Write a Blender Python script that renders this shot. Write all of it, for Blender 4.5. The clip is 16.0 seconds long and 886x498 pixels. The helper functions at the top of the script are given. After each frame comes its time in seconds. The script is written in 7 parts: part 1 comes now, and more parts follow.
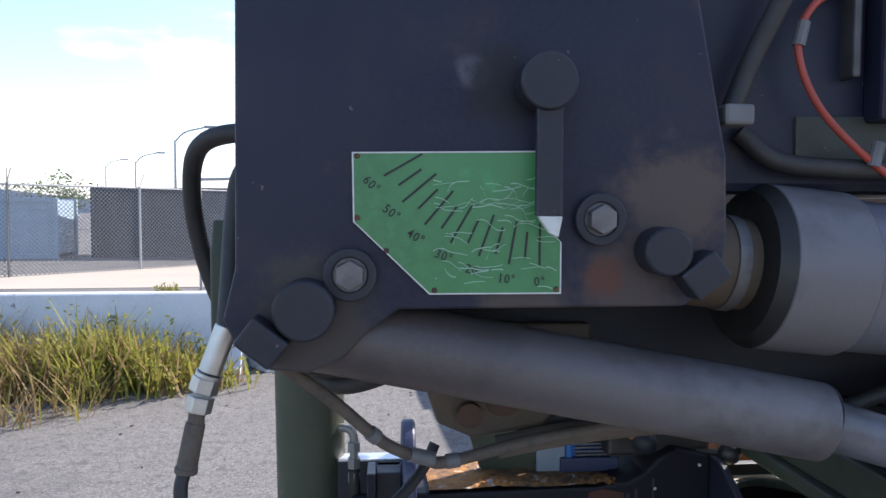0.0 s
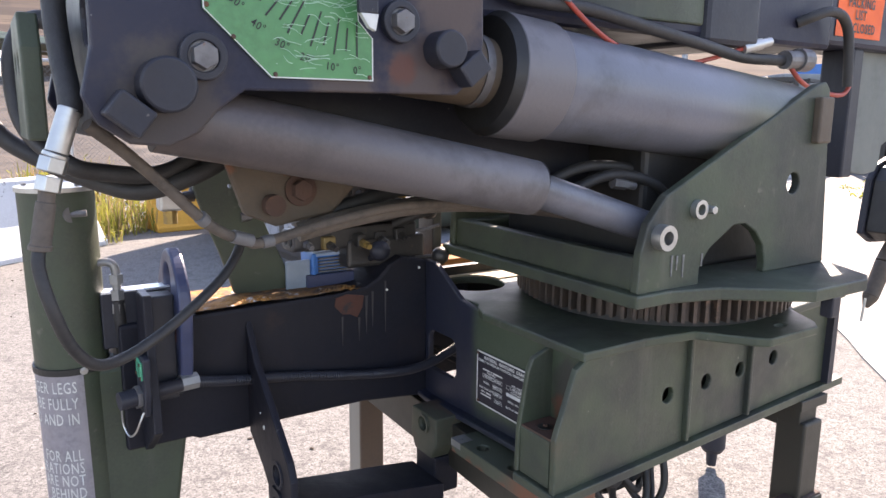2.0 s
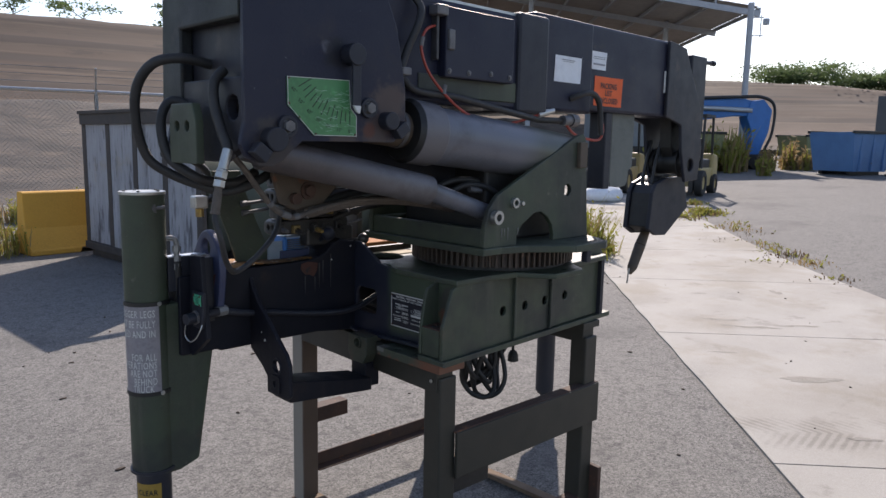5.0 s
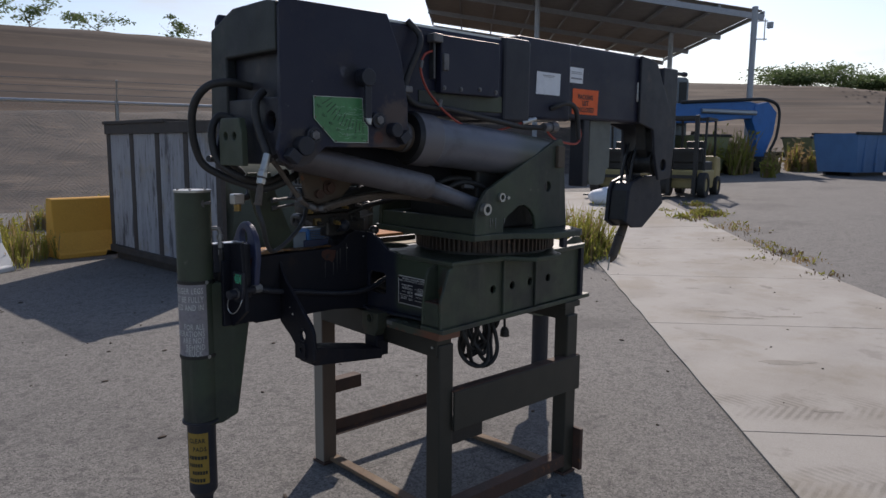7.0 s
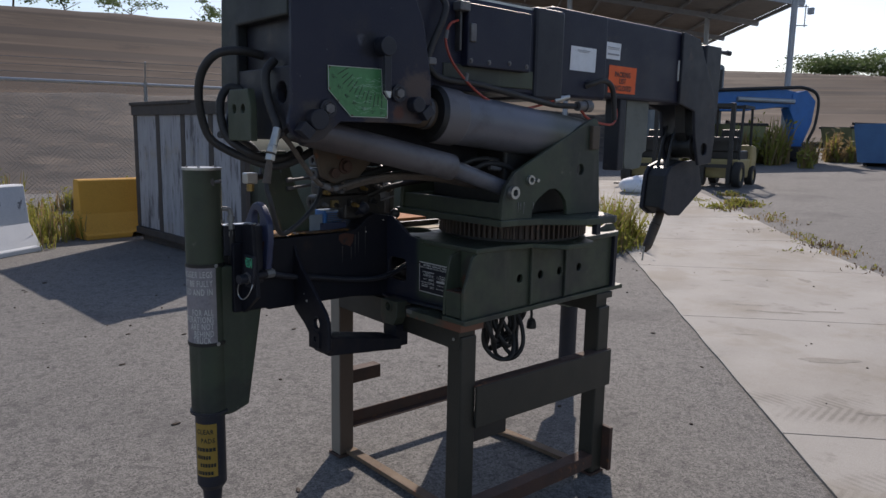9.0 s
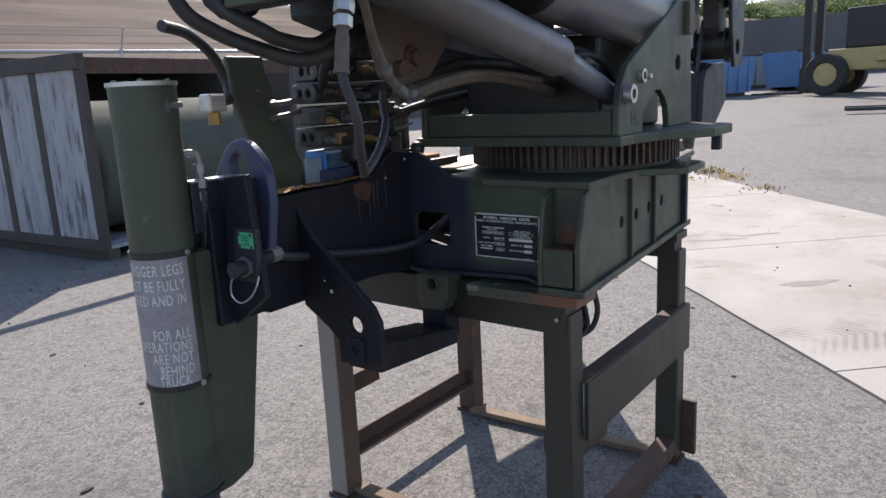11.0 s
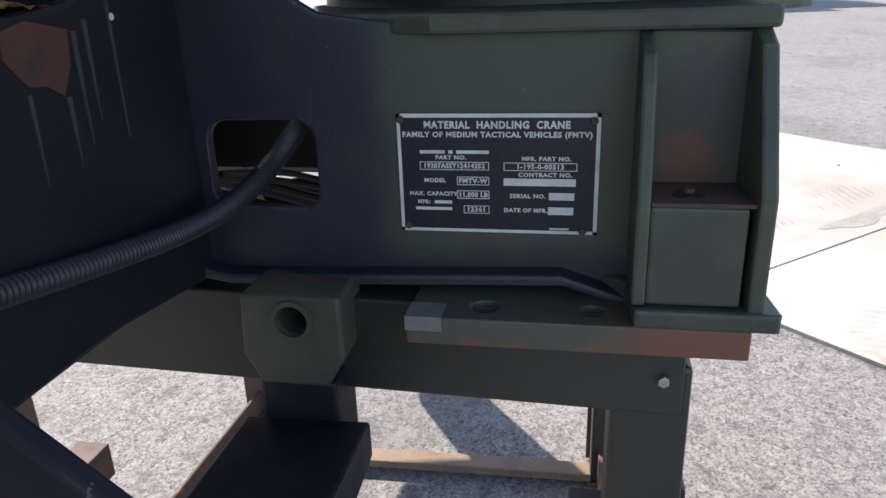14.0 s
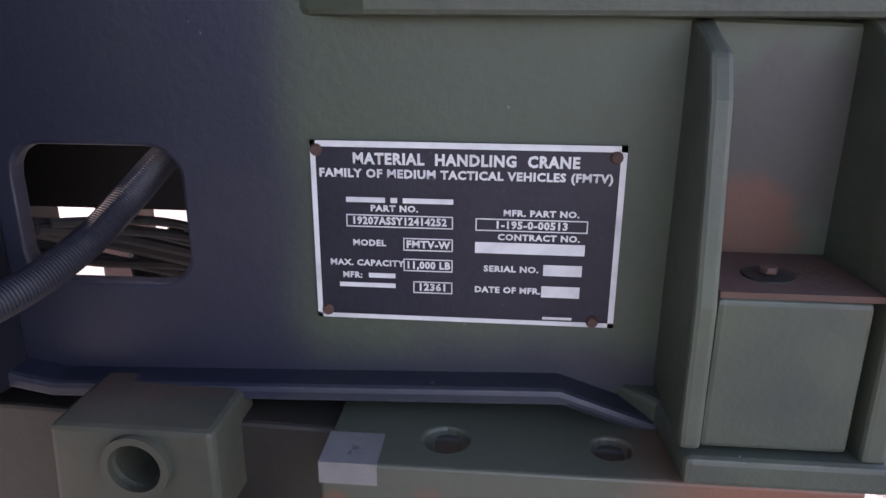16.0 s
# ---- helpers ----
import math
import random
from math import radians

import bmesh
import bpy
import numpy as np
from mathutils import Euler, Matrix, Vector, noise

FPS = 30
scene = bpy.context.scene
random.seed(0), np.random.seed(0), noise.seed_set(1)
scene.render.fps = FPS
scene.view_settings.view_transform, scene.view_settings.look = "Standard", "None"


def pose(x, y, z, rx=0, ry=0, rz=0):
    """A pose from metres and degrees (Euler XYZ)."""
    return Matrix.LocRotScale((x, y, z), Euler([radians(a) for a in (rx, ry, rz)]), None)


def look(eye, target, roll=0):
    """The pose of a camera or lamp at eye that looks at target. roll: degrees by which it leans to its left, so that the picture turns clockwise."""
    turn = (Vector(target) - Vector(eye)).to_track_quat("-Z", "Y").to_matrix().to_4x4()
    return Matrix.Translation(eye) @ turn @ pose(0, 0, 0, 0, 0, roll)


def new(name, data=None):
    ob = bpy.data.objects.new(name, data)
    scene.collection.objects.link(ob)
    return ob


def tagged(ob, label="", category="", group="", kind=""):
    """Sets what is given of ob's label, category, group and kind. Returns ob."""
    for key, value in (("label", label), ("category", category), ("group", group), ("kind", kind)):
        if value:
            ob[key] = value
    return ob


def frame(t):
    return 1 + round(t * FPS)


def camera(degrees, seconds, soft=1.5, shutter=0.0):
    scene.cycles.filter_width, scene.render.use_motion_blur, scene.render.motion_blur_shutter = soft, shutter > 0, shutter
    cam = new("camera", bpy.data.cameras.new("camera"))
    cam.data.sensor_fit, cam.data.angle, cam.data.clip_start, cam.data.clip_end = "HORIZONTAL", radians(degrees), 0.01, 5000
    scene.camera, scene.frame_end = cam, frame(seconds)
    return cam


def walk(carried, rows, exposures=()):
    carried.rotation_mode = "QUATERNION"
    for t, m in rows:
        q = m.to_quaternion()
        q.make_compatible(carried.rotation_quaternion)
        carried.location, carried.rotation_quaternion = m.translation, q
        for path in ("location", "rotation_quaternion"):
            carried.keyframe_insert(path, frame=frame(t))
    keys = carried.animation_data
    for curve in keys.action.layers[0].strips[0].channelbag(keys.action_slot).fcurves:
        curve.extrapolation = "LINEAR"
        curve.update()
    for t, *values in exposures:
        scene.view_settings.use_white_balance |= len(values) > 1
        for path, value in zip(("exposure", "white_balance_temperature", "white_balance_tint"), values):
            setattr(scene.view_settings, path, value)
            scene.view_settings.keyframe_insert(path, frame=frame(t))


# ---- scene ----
cam = camera(63.4, 16.0)
PATH = [
    (0, (0.156, 0.149, 1.608), (0.325, 2.139, 1.51), 0.2),
    (0.5, (0.145, 0.146, 1.607), (0.342, 2.134, 1.511), -0.2),
    (1, (0.117, 0.153, 1.568), (0.464, 2.113, 1.37), 0.8),
    (1.5, (-0.015, 0.144, 1.515), (0.761, 1.951, 1.149), 0.9),
    (2, (-0.092, 0.028, 1.488), (0.978, 1.677, 1.122), 0.5),
    (2.5, (-0.134, -0.099, 1.478), (1.089, 1.444, 1.129), 0.9),
    (3, (-0.315, -0.144, 1.495), (1.044, 1.283, 1.149), 0.2),
    (5.5, (-0.89, -0.829, 1.513), (0.485, 0.598, 1.247), 1.2),
    (6, (-0.971, -0.956, 1.515), (0.381, 0.496, 1.265), 0.9),
    (6.5, (-1.085, -0.984, 1.517), (0.271, 0.46, 1.248), 0.8),
    (7, (-1.101, -1.013, 1.508), (0.265, 0.422, 1.235), 0.5),
    (7.5, (-1.099, -1.007, 1.505), (0.281, 0.415, 1.238), 0.7),
    (8, (-1.093, -0.986, 1.502), (0.292, 0.434, 1.24), 0.9),
    (8.5, (-1.073, -0.965, 1.504), (0.305, 0.458, 1.226), 1.1),
    (9, (-0.974, -0.897, 1.477), (0.333, 0.585, 1.168), 1.1),
    (11.5, (-0.692, 0.423, 1.295), (0.946, 1.457, 0.798), -3.1),
    (12, (-0.519, 0.589, 1.307), (1.151, 1.525, 0.727), -2.4),
    (12.5, (-0.342, 0.789, 1.25), (1.402, 1.57, 0.661), -2.7),
    (13, (-0.232, 0.933, 1.234), (1.587, 1.462, 0.591), -2.0),
    (13.5, (-0.054, 1.014, 1.146), (1.807, 1.38, 0.51), -1.7),
    (14, (0.099, 1.041, 1.118), (1.939, 1.392, 0.42), -2.0),
    (14.5, (0.186, 1.083, 1.104), (2.03, 1.33, 0.369), -0.2),
    (15, (0.216, 1.07, 1.098), (2.085, 1.296, 0.424), 0.7),
    (15.5, (0.254, 1.078, 1.089), (2.152, 1.241, 0.481), 0.9),
    (16, (0.336, 1.089, 1.076), (2.229, 1.255, 0.45), 0.3),
]
LIGHT = [(0.0, 1.4), (0.8, 1.4), (1.5, 1.9), (2.0, 2.25), (2.5, 2.0), (3.0, 1.25), (5.5, 0.56), (6.5, 0.03), (7.5, 0.08), (8.5, 0.12), (9.2, 0.17), (11.5, 1.35), (12.5, 1.48), (13.5, 1.68), (14.5, 2.05), (15.0, 2.28), (15.5, 2.42), (16.0, 2.8)]
walk(cam, [(t, look(eye, target, roll)) for t, eye, target, roll in PATH], [(t, stops, 6480 if t < 1 else 7550 if t < 2.2 else 7300 if t < 3.2 else 6820 if t < 14.8 else 7000 if t < 15.8 else 7400, 17 if t < 1 else 23 if t < 3.2 else 17 if t < 14.8 else 24 if t < 15.8 else 36) for t, stops in LIGHT])

# ---- world, sun, exposure ----
SUN = Vector((0.627, 0.493, 0.604)).normalized()
world = bpy.data.worlds.new("world")
scene.world = world
world.use_nodes = True
wn, wl = world.node_tree.nodes, world.node_tree.links
wn.clear()
w_out = wn.new("ShaderNodeOutputWorld")
w_bg = wn.new("ShaderNodeBackground")
w_sky = wn.new("ShaderNodeTexSky")
w_sky.sky_type = "NISHITA"
w_sky.sun_disc = False
w_sky.sun_elevation = math.asin(SUN.z)
w_sky.sun_rotation = math.atan2(SUN.x, SUN.y)
w_sky.air_density, w_sky.dust_density, w_sky.ozone_density = 1.0, 0.7, 2.0
w_bg.inputs["Strength"].default_value = 0.122
w_tc = wn.new("ShaderNodeTexCoord")
w_map = wn.new("ShaderNodeMapping")
w_map.inputs["Scale"].default_value = (1.6, 1.6, 5.0)
w_noise = wn.new("ShaderNodeTexNoise")
w_noise.inputs["Scale"].default_value = 2.2
w_noise.inputs["Detail"].default_value = 7.0
w_noise.inputs["Roughness"].default_value = 0.55
w_ramp = wn.new("ShaderNodeValToRGB")
w_ramp.color_ramp.elements[0].position, w_ramp.color_ramp.elements[1].position = 0.57, 0.76
w_ramp.color_ramp.elements[0].color = (0, 0, 0, 1)
w_ramp.color_ramp.elements[1].color = (0.75, 0.75, 0.75, 1)
w_mix = wn.new("ShaderNodeMix")
w_mix.data_type = "RGBA"
w_mix.inputs[7].default_value = (5.4, 5.6, 5.9, 1)
wl.new(w_tc.outputs["Generated"], w_map.inputs["Vector"])
wl.new(w_map.outputs["Vector"], w_noise.inputs["Vector"])
wl.new(w_noise.outputs["Fac"], w_ramp.inputs["Fac"])
# thin white haze towards the horizon, cloud above it
w_sep = wn.new("ShaderNodeSeparateXYZ")
wl.new(w_tc.outputs["Generated"], w_sep.inputs[0])
w_haze = wn.new("ShaderNodeMapRange")
w_haze.interpolation_type = "SMOOTHSTEP"
for key, value in (("From Min", 0.0), ("From Max", 0.16), ("To Min", 0.38), ("To Max", 0.0)):
    w_haze.inputs[key].default_value = value
wl.new(w_sep.outputs[2], w_haze.inputs["Value"])
w_max = wn.new("ShaderNodeMath")
w_max.operation = "MAXIMUM"
wl.new(w_ramp.outputs["Color"], w_max.inputs[0])
wl.new(w_haze.outputs["Result"], w_max.inputs[1])
wl.new(w_max.outputs[0], w_mix.inputs[0])
wl.new(w_sky.outputs["Color"], w_mix.inputs[6])
wl.new(w_mix.outputs[2], w_bg.inputs["Color"])
wl.new(w_bg.outputs["Background"], w_out.inputs["Surface"])

sun_data = bpy.data.lights.new("sun", "SUN")
sun_data.energy, sun_data.angle, sun_data.color = 3.8, radians(0.6), (1.0, 0.95, 0.87)
sun = new("sun", sun_data)
sun.matrix_world = look(SUN * 60, (0, 0, 0))


# ---- materials ----
def material(name, base, second=None, scale=6.0, detail=6.0, rough=0.6, rough_var=0.15, metal=0.0, bump=0.15, bump_scale=60.0,
             third=None, third_scale=25.0, third_lo=0.62, third_hi=0.72, contrast=(0.35, 0.7), spec=0.5, stretch=(1, 1, 1)):
    """A worn surface: two colours mixed by large noise, a third one in small patches, uneven roughness and fine relief."""
    m = bpy.data.materials.new(name)
    m.use_nodes = True
    n, l = m.node_tree.nodes, m.node_tree.links
    bsdf = n["Principled BSDF"]
    tc = n.new("ShaderNodeTexCoord")
    mp = n.new("ShaderNodeMapping")
    mp.inputs["Scale"].default_value = stretch
    l.new(tc.outputs["Object"], mp.inputs["Vector"])

    def noise_of(sc, det, rgh=0.6):
        t = n.new("ShaderNodeTexNoise")
        t.inputs["Scale"].default_value, t.inputs["Detail"].default_value, t.inputs["Roughness"].default_value = sc, det, rgh
        l.new(mp.outputs["Vector"], t.inputs["Vector"])
        return t.outputs["Fac"]

    def ramp_of(fac, lo, hi):
        r = n.new("ShaderNodeMapRange")
        r.interpolation_type = "SMOOTHSTEP"
        r.inputs["From Min"].default_value, r.inputs["From Max"].default_value = lo, hi
        l.new(fac, r.inputs["Value"])
        return r.outputs["Result"]

    def mix_of(fac, a, b):
        x = n.new("ShaderNodeMix")
        x.data_type = "RGBA"
        l.new(fac, x.inputs[0])
        for k, v in ((6, a), (7, b)):
            if isinstance(v, tuple):
                x.inputs[k].default_value = (*v, 1)
            else:
                l.new(v, x.inputs[k])
        return x.outputs[2]

    second = second or tuple(c * 0.75 for c in base)
    colour = mix_of(ramp_of(noise_of(scale, detail), *contrast), base, second)
    fine = noise_of(bump_scale, 4.0)
    colour = mix_of(ramp_of(fine, 0.3, 0.75), colour, tuple((a + b) * 0.55 for a, b in zip(base, second)))
    if third:
        colour = mix_of(ramp_of(noise_of(third_scale, 8.0, 0.65), third_lo, third_hi), colour, third)
    l.new(colour, bsdf.inputs["Base Color"])
    r = n.new("ShaderNodeMapRange")
    r.inputs["To Min"].default_value, r.inputs["To Max"].default_value = max(0.05, rough - rough_var), min(1.0, rough + rough_var)
    l.new(noise_of(scale * 2.3, 5.0), r.inputs["Value"])
    l.new(r.outputs["Result"], bsdf.inputs["Roughness"])
    bsdf.inputs["Metallic"].default_value = metal
    bsdf.inputs["Specular IOR Level"].default_value = spec
    if bump:
        b = n.new("ShaderNodeBump")
        b.inputs["Strength"].default_value, b.inputs["Distance"].default_value = bump, 0.004
        l.new(fine, b.inputs["Height"])
        l.new(b.outputs["Normal"], bsdf.inputs["Normal"])
    m["last"] = 1
    return m


def camo(name, first, second, axis, lo, hi, wobble=0.12, rough=0.55, third=None):
    """Two sprayed camouflage colours that meet in a soft, wandering edge along one axis of the thing."""
    m = material(name, first, tuple(c * 0.8 for c in first), scale=5, rough=rough, bump=0.12, bump_scale=140, third=third, third_scale=14, third_lo=0.66, third_hi=0.74)
    n, l = m.node_tree.nodes, m.node_tree.links
    bsdf = n["Principled BSDF"]
    old = bsdf.inputs["Base Color"].links[0].from_socket
    tc = n.new("ShaderNodeTexCoord")
    sep = n.new("ShaderNodeSeparateXYZ")
    l.new(tc.outputs["Object"], sep.inputs[0])
    t = n.new("ShaderNodeTexNoise")
    t.inputs["Scale"].default_value, t.inputs["Detail"].default_value = 3.0, 3.0
    l.new(tc.outputs["Object"], t.inputs["Vector"])
    mul = n.new("ShaderNodeMath")
    mul.operation = "MULTIPLY_ADD"
    mul.inputs[1].default_value, mul.inputs[2].default_value = wobble * 2, -wobble
    l.new(t.outputs["Fac"], mul.inputs[0])
    add = n.new("ShaderNodeMath")
    add.operation = "ADD"
    l.new(sep.outputs[axis], add.inputs[0])
    l.new(mul.outputs[0], add.inputs[1])
    r = n.new("ShaderNodeMapRange")
    r.interpolation_type = "SMOOTHSTEP"
    r.inputs["From Min"].default_value, r.inputs["From Max"].default_value = lo, hi
    l.new(add.outputs[0], r.inputs["Value"])
    x = n.new("ShaderNodeMix")
    x.data_type = "RGBA"
    l.new(r.outputs["Result"], x.inputs[0])
    l.new(old, x.inputs[6])
    x.inputs[7].default_value = (*second, 1)
    l.new(x.outputs[2], bsdf.inputs["Base Color"])
    return m


def over(m, colour, make_mask):
    """Lays one more colour over a material, where make_mask(nodes, links, object vector) says."""
    n, l = m.node_tree.nodes, m.node_tree.links
    bsdf = n["Principled BSDF"]
    old = bsdf.inputs["Base Color"].links[0].from_socket
    tc = n.new("ShaderNodeTexCoord")
    x = n.new("ShaderNodeMix")
    x.data_type = "RGBA"
    l.new(make_mask(n, l, tc.outputs["Object"]), x.inputs[0])
    l.new(old, x.inputs[6])
    x.inputs[7].default_value = (*colour, 1)
    l.new(x.outputs[2], bsdf.inputs["Base Color"])
    return m


def chain(n, l, kind, *ins):
    node = n.new("ShaderNodeMath")
    node.operation = kind
    for k, v in enumerate(ins):
        if isinstance(v, (int, float)):
            node.inputs[k].default_value = v
        else:
            l.new(v, node.inputs[k])
    return node.outputs[0]


def ranged(n, l, value, lo, hi, top=1.0):
    r = n.new("ShaderNodeMapRange")
    r.interpolation_type = "SMOOTHSTEP"
    r.inputs["From Min"].default_value, r.inputs["From Max"].default_value, r.inputs["To Max"].default_value = lo, hi, top
    l.new(value, r.inputs["Value"])
    return r.outputs["Result"]


def grainy(n, l, vector, scale, detail=6.0, stretch=(1, 1, 1)):
    mp = n.new("ShaderNodeMapping")
    mp.inputs["Scale"].default_value = stretch
    l.new(vector, mp.inputs["Vector"])
    t = n.new("ShaderNodeTexNoise")
    t.inputs["Scale"].default_value, t.inputs["Detail"].default_value, t.inputs["Roughness"].default_value = scale, detail, 0.62
    l.new(mp.outputs["Vector"], t.inputs["Vector"])
    return t.outputs["Fac"]


def blotch(m, colour, centre, radius, ragged=0.6, most=0.9, scale=30.0):
    """A stain with a ragged edge round one place."""
    def mask(n, l, vec):
        d = n.new("ShaderNodeVectorMath")
        d.operation = "DISTANCE"
        l.new(vec, d.inputs[0])
        d.inputs[1].default_value = centre
        g = chain(n, l, "MULTIPLY_ADD", grainy(n, l, vec, scale), radius * ragged * 2, -radius * ragged)
        return ranged(n, l, chain(n, l, "ADD", d.outputs["Value"], g), radius, radius * 0.45, most)
    return over(m, colour, mask)


def worn(m, edge, chips, width=0.005, streak=None):
    """Rubbed edges, small chips and faint runs on paint."""
    def edges(n, l, vec):
        bev = n.new("ShaderNodeBevel")
        bev.samples = 4
        bev.inputs["Radius"].default_value = width
        geo = n.new("ShaderNodeNewGeometry")
        dot = n.new("ShaderNodeVectorMath")
        dot.operation = "DOT_PRODUCT"
        l.new(bev.outputs["Normal"], dot.inputs[0])
        l.new(geo.outputs["Normal"], dot.inputs[1])
        return chain(n, l, "MULTIPLY", ranged(n, l, dot.outputs["Value"], 0.985, 0.80, 0.8), ranged(n, l, grainy(n, l, vec, 25.0), 0.38, 0.62))
    over(m, edge, edges)
    over(m, chips, lambda n, l, vec: ranged(n, l, grainy(n, l, vec, 75.0, 3.0), 0.735, 0.755, 0.8))
    if streak:
        over(m, streak, lambda n, l, vec: ranged(n, l, grainy(n, l, vec, 16.0, 4.0, (1, 1, 0.10)), 0.56, 0.78, 0.45))
    return m


GREEN, BLACK, BROWN = (0.055, 0.071, 0.043), (0.015, 0.017, 0.025), (0.11, 0.075, 0.05)
RUST = (0.16, 0.06, 0.025)
m_green = material("olive_paint", GREEN, (0.045, 0.050, 0.037), scale=7, rough=0.5, rough_var=0.2, spec=0.35, third=(0.135, 0.125, 0.10), third_scale=22, third_lo=0.62, third_hi=0.78, bump=0.14, bump_scale=170, contrast=(0.38, 0.62))
m_black = material("black_paint", BLACK, (0.023, 0.024, 0.032), scale=6, rough=0.5, rough_var=0.2, spec=0.35, third=(0.07, 0.055, 0.048), third_scale=9, third_lo=0.60, third_hi=0.80, bump=0.1, bump_scale=150)
m_head = material("black_plate_paint", (0.012, 0.014, 0.030), (0.020, 0.021, 0.036), scale=4, rough=0.46, rough_var=0.2, spec=0.28, third=(0.055, 0.042, 0.036), third_scale=9, third_lo=0.60, third_hi=0.80, bump=0.08, bump_scale=160)
m_brown = material("brown_camo_paint", (0.10, 0.07, 0.045), (0.05, 0.04, 0.03), scale=7, rough=0.65, third=RUST, third_scale=14, bump=0.2, bump_scale=110)
m_base = camo("camo_base_paint", (0.046, 0.064, 0.038), (0.013, 0.015, 0.028), 1, 1.19, 1.245, wobble=0.05, third=None)
m_tube = camo("camo_tube_paint", (0.085, 0.070, 0.068), (0.125, 0.118, 0.125), 0, 0.2, 0.6, rough=0.45)
m_cyl = camo("camo_barrel_paint", (0.120, 0.125, 0.148), (0.066, 0.072, 0.054), 0, 0.95, 1.15, rough=0.38)
m_rust = material("rusty_steel", (0.085, 0.04, 0.025), (0.045, 0.03, 0.025), scale=7, rough=0.8, third=(0.20, 0.085, 0.035), third_scale=18, third_lo=0.58, third_hi=0.7, bump=0.4, bump_scale=90)
m_rust_bright = material("flaking_rust", (0.05, 0.035, 0.03), (0.42, 0.19, 0.04), scale=11, rough=0.85, contrast=(0.42, 0.55), bump=0.7, bump_scale=45, third=(0.40, 0.37, 0.34), third_scale=30, third_lo=0.6, third_hi=0.66)
m_gear = material("gear_steel", (0.10, 0.07, 0.055), (0.05, 0.045, 0.042), scale=20, rough=0.55, metal=0.5, third=(0.17, 0.11, 0.085), third_scale=30, bump=0.2)
m_steel = material("zinc_steel", (0.50, 0.50, 0.48), (0.35, 0.35, 0.34), scale=30, rough=0.38, metal=0.85, bump=0.1)
m_bolt = material("dull_bolt_steel", (0.17, 0.165, 0.165), (0.09, 0.085, 0.085), scale=40, rough=0.5, metal=0.4, third=(0.16, 0.08, 0.045), third_scale=60, bump=0.15)
m_rubber = material("black_rubber", (0.018, 0.017, 0.017), (0.03, 0.028, 0.026), scale=25, rough=0.6, third=(0.09, 0.075, 0.06), third_scale=18, third_lo=0.66, third_hi=0.8, bump=0.2, bump_scale=220)
m_hose_dusty = material("dusty_brown_hose", (0.12, 0.095, 0.075), (0.06, 0.05, 0.042), scale=30, rough=0.75, bump=0.3, bump_scale=200)
m_loom = material("grey_loom", (0.15, 0.148, 0.15), (0.09, 0.088, 0.088), scale=20, rough=0.55, bump=0.1)
m_brass = material("dirty_brass", (0.40, 0.27, 0.09), (0.22, 0.15, 0.07), scale=30, rough=0.45, metal=0.7)
m_red = material("red_cable", (0.36, 0.05, 0.03), (0.26, 0.042, 0.028), scale=30, rough=0.5, bump=0.05)
m_scale = material("green_scale_enamel", (0.052, 0.215, 0.075), (0.044, 0.165, 0.06), scale=9, rough=0.35, third=(0.06, 0.30, 0.10), third_scale=16, third_lo=0.6, third_hi=0.75, bump=0.1, bump_scale=90)
m_ink = material("black_ink", (0.012, 0.014, 0.012), rough=0.5, bump=0.0)
m_white = material("worn_white", (0.62, 0.62, 0.58), (0.42, 0.42, 0.40), scale=40, rough=0.6, bump=0.05)
m_plate = material("black_anodised", (0.012, 0.012, 0.020), (0.018, 0.018, 0.026), scale=30, rough=0.42, third=(0.06, 0.06, 0.075), third_scale=120, third_lo=0.66, third_hi=0.72, bump=0.1, bump_scale=200, spec=0.3)
m_foil = material("aluminium_foil_label", (0.30, 0.28, 0.30), (0.20, 0.19, 0.205), scale=25, rough=0.5, metal=0.3, bump=0.15, bump_scale=120)
m_yellow = material("yellow_label", (0.32, 0.20, 0.03), (0.24, 0.15, 0.025), scale=20, rough=0.5, bump=0.05)
m_paper = material("white_paper", (0.72, 0.74, 0.76), (0.62, 0.64, 0.67), scale=14, rough=0.8, bump=0.2, bump_scale=30)
m_orange = material("orange_paper", (0.78, 0.13, 0.03), (0.65, 0.10, 0.03), scale=14, rough=0.7, bump=0.4, bump_scale=22)
m_sunlit_cream = material("sunlit_primer", (0.42, 0.35, 0.24), (0.33, 0.27, 0.19), scale=14, rough=0.8, third=RUST, third_scale=20, third_lo=0.66, third_hi=0.72)
m_rust_orange = material("orange_rust", (0.42, 0.17, 0.05), (0.30, 0.11, 0.035), scale=12, rough=0.85, third=(0.05, 0.03, 0.025), third_scale=14, third_lo=0.62, third_hi=0.68, bump=0.5, bump_scale=80)
m_alu = material("bare_aluminium", (0.66, 0.68, 0.71), (0.52, 0.54, 0.57), scale=25, rough=0.35, metal=0.65)
# near-black for recess cores, hole fills and dark machine parts
m_dark = material("deep_black", (0.01, 0.01, 0.01), (0.02, 0.018, 0.016), scale=20, rough=0.5)
m_tag = material("green_tag_enamel", (0.05, 0.36, 0.20), (0.04, 0.28, 0.16), scale=40, rough=0.4)
m_blue = material("blue_paint", (0.025, 0.155, 0.44), (0.02, 0.12, 0.34), scale=5, rough=0.45)
m_beam = material("beam_black_paint", (0.009, 0.010, 0.016), (0.014, 0.013, 0.017), scale=7, rough=0.55, rough_var=0.2, third=(0.032, 0.022, 0.019), third_scale=7, third_lo=0.60, third_hi=0.78, bump=0.15, bump_scale=120, spec=0.22)
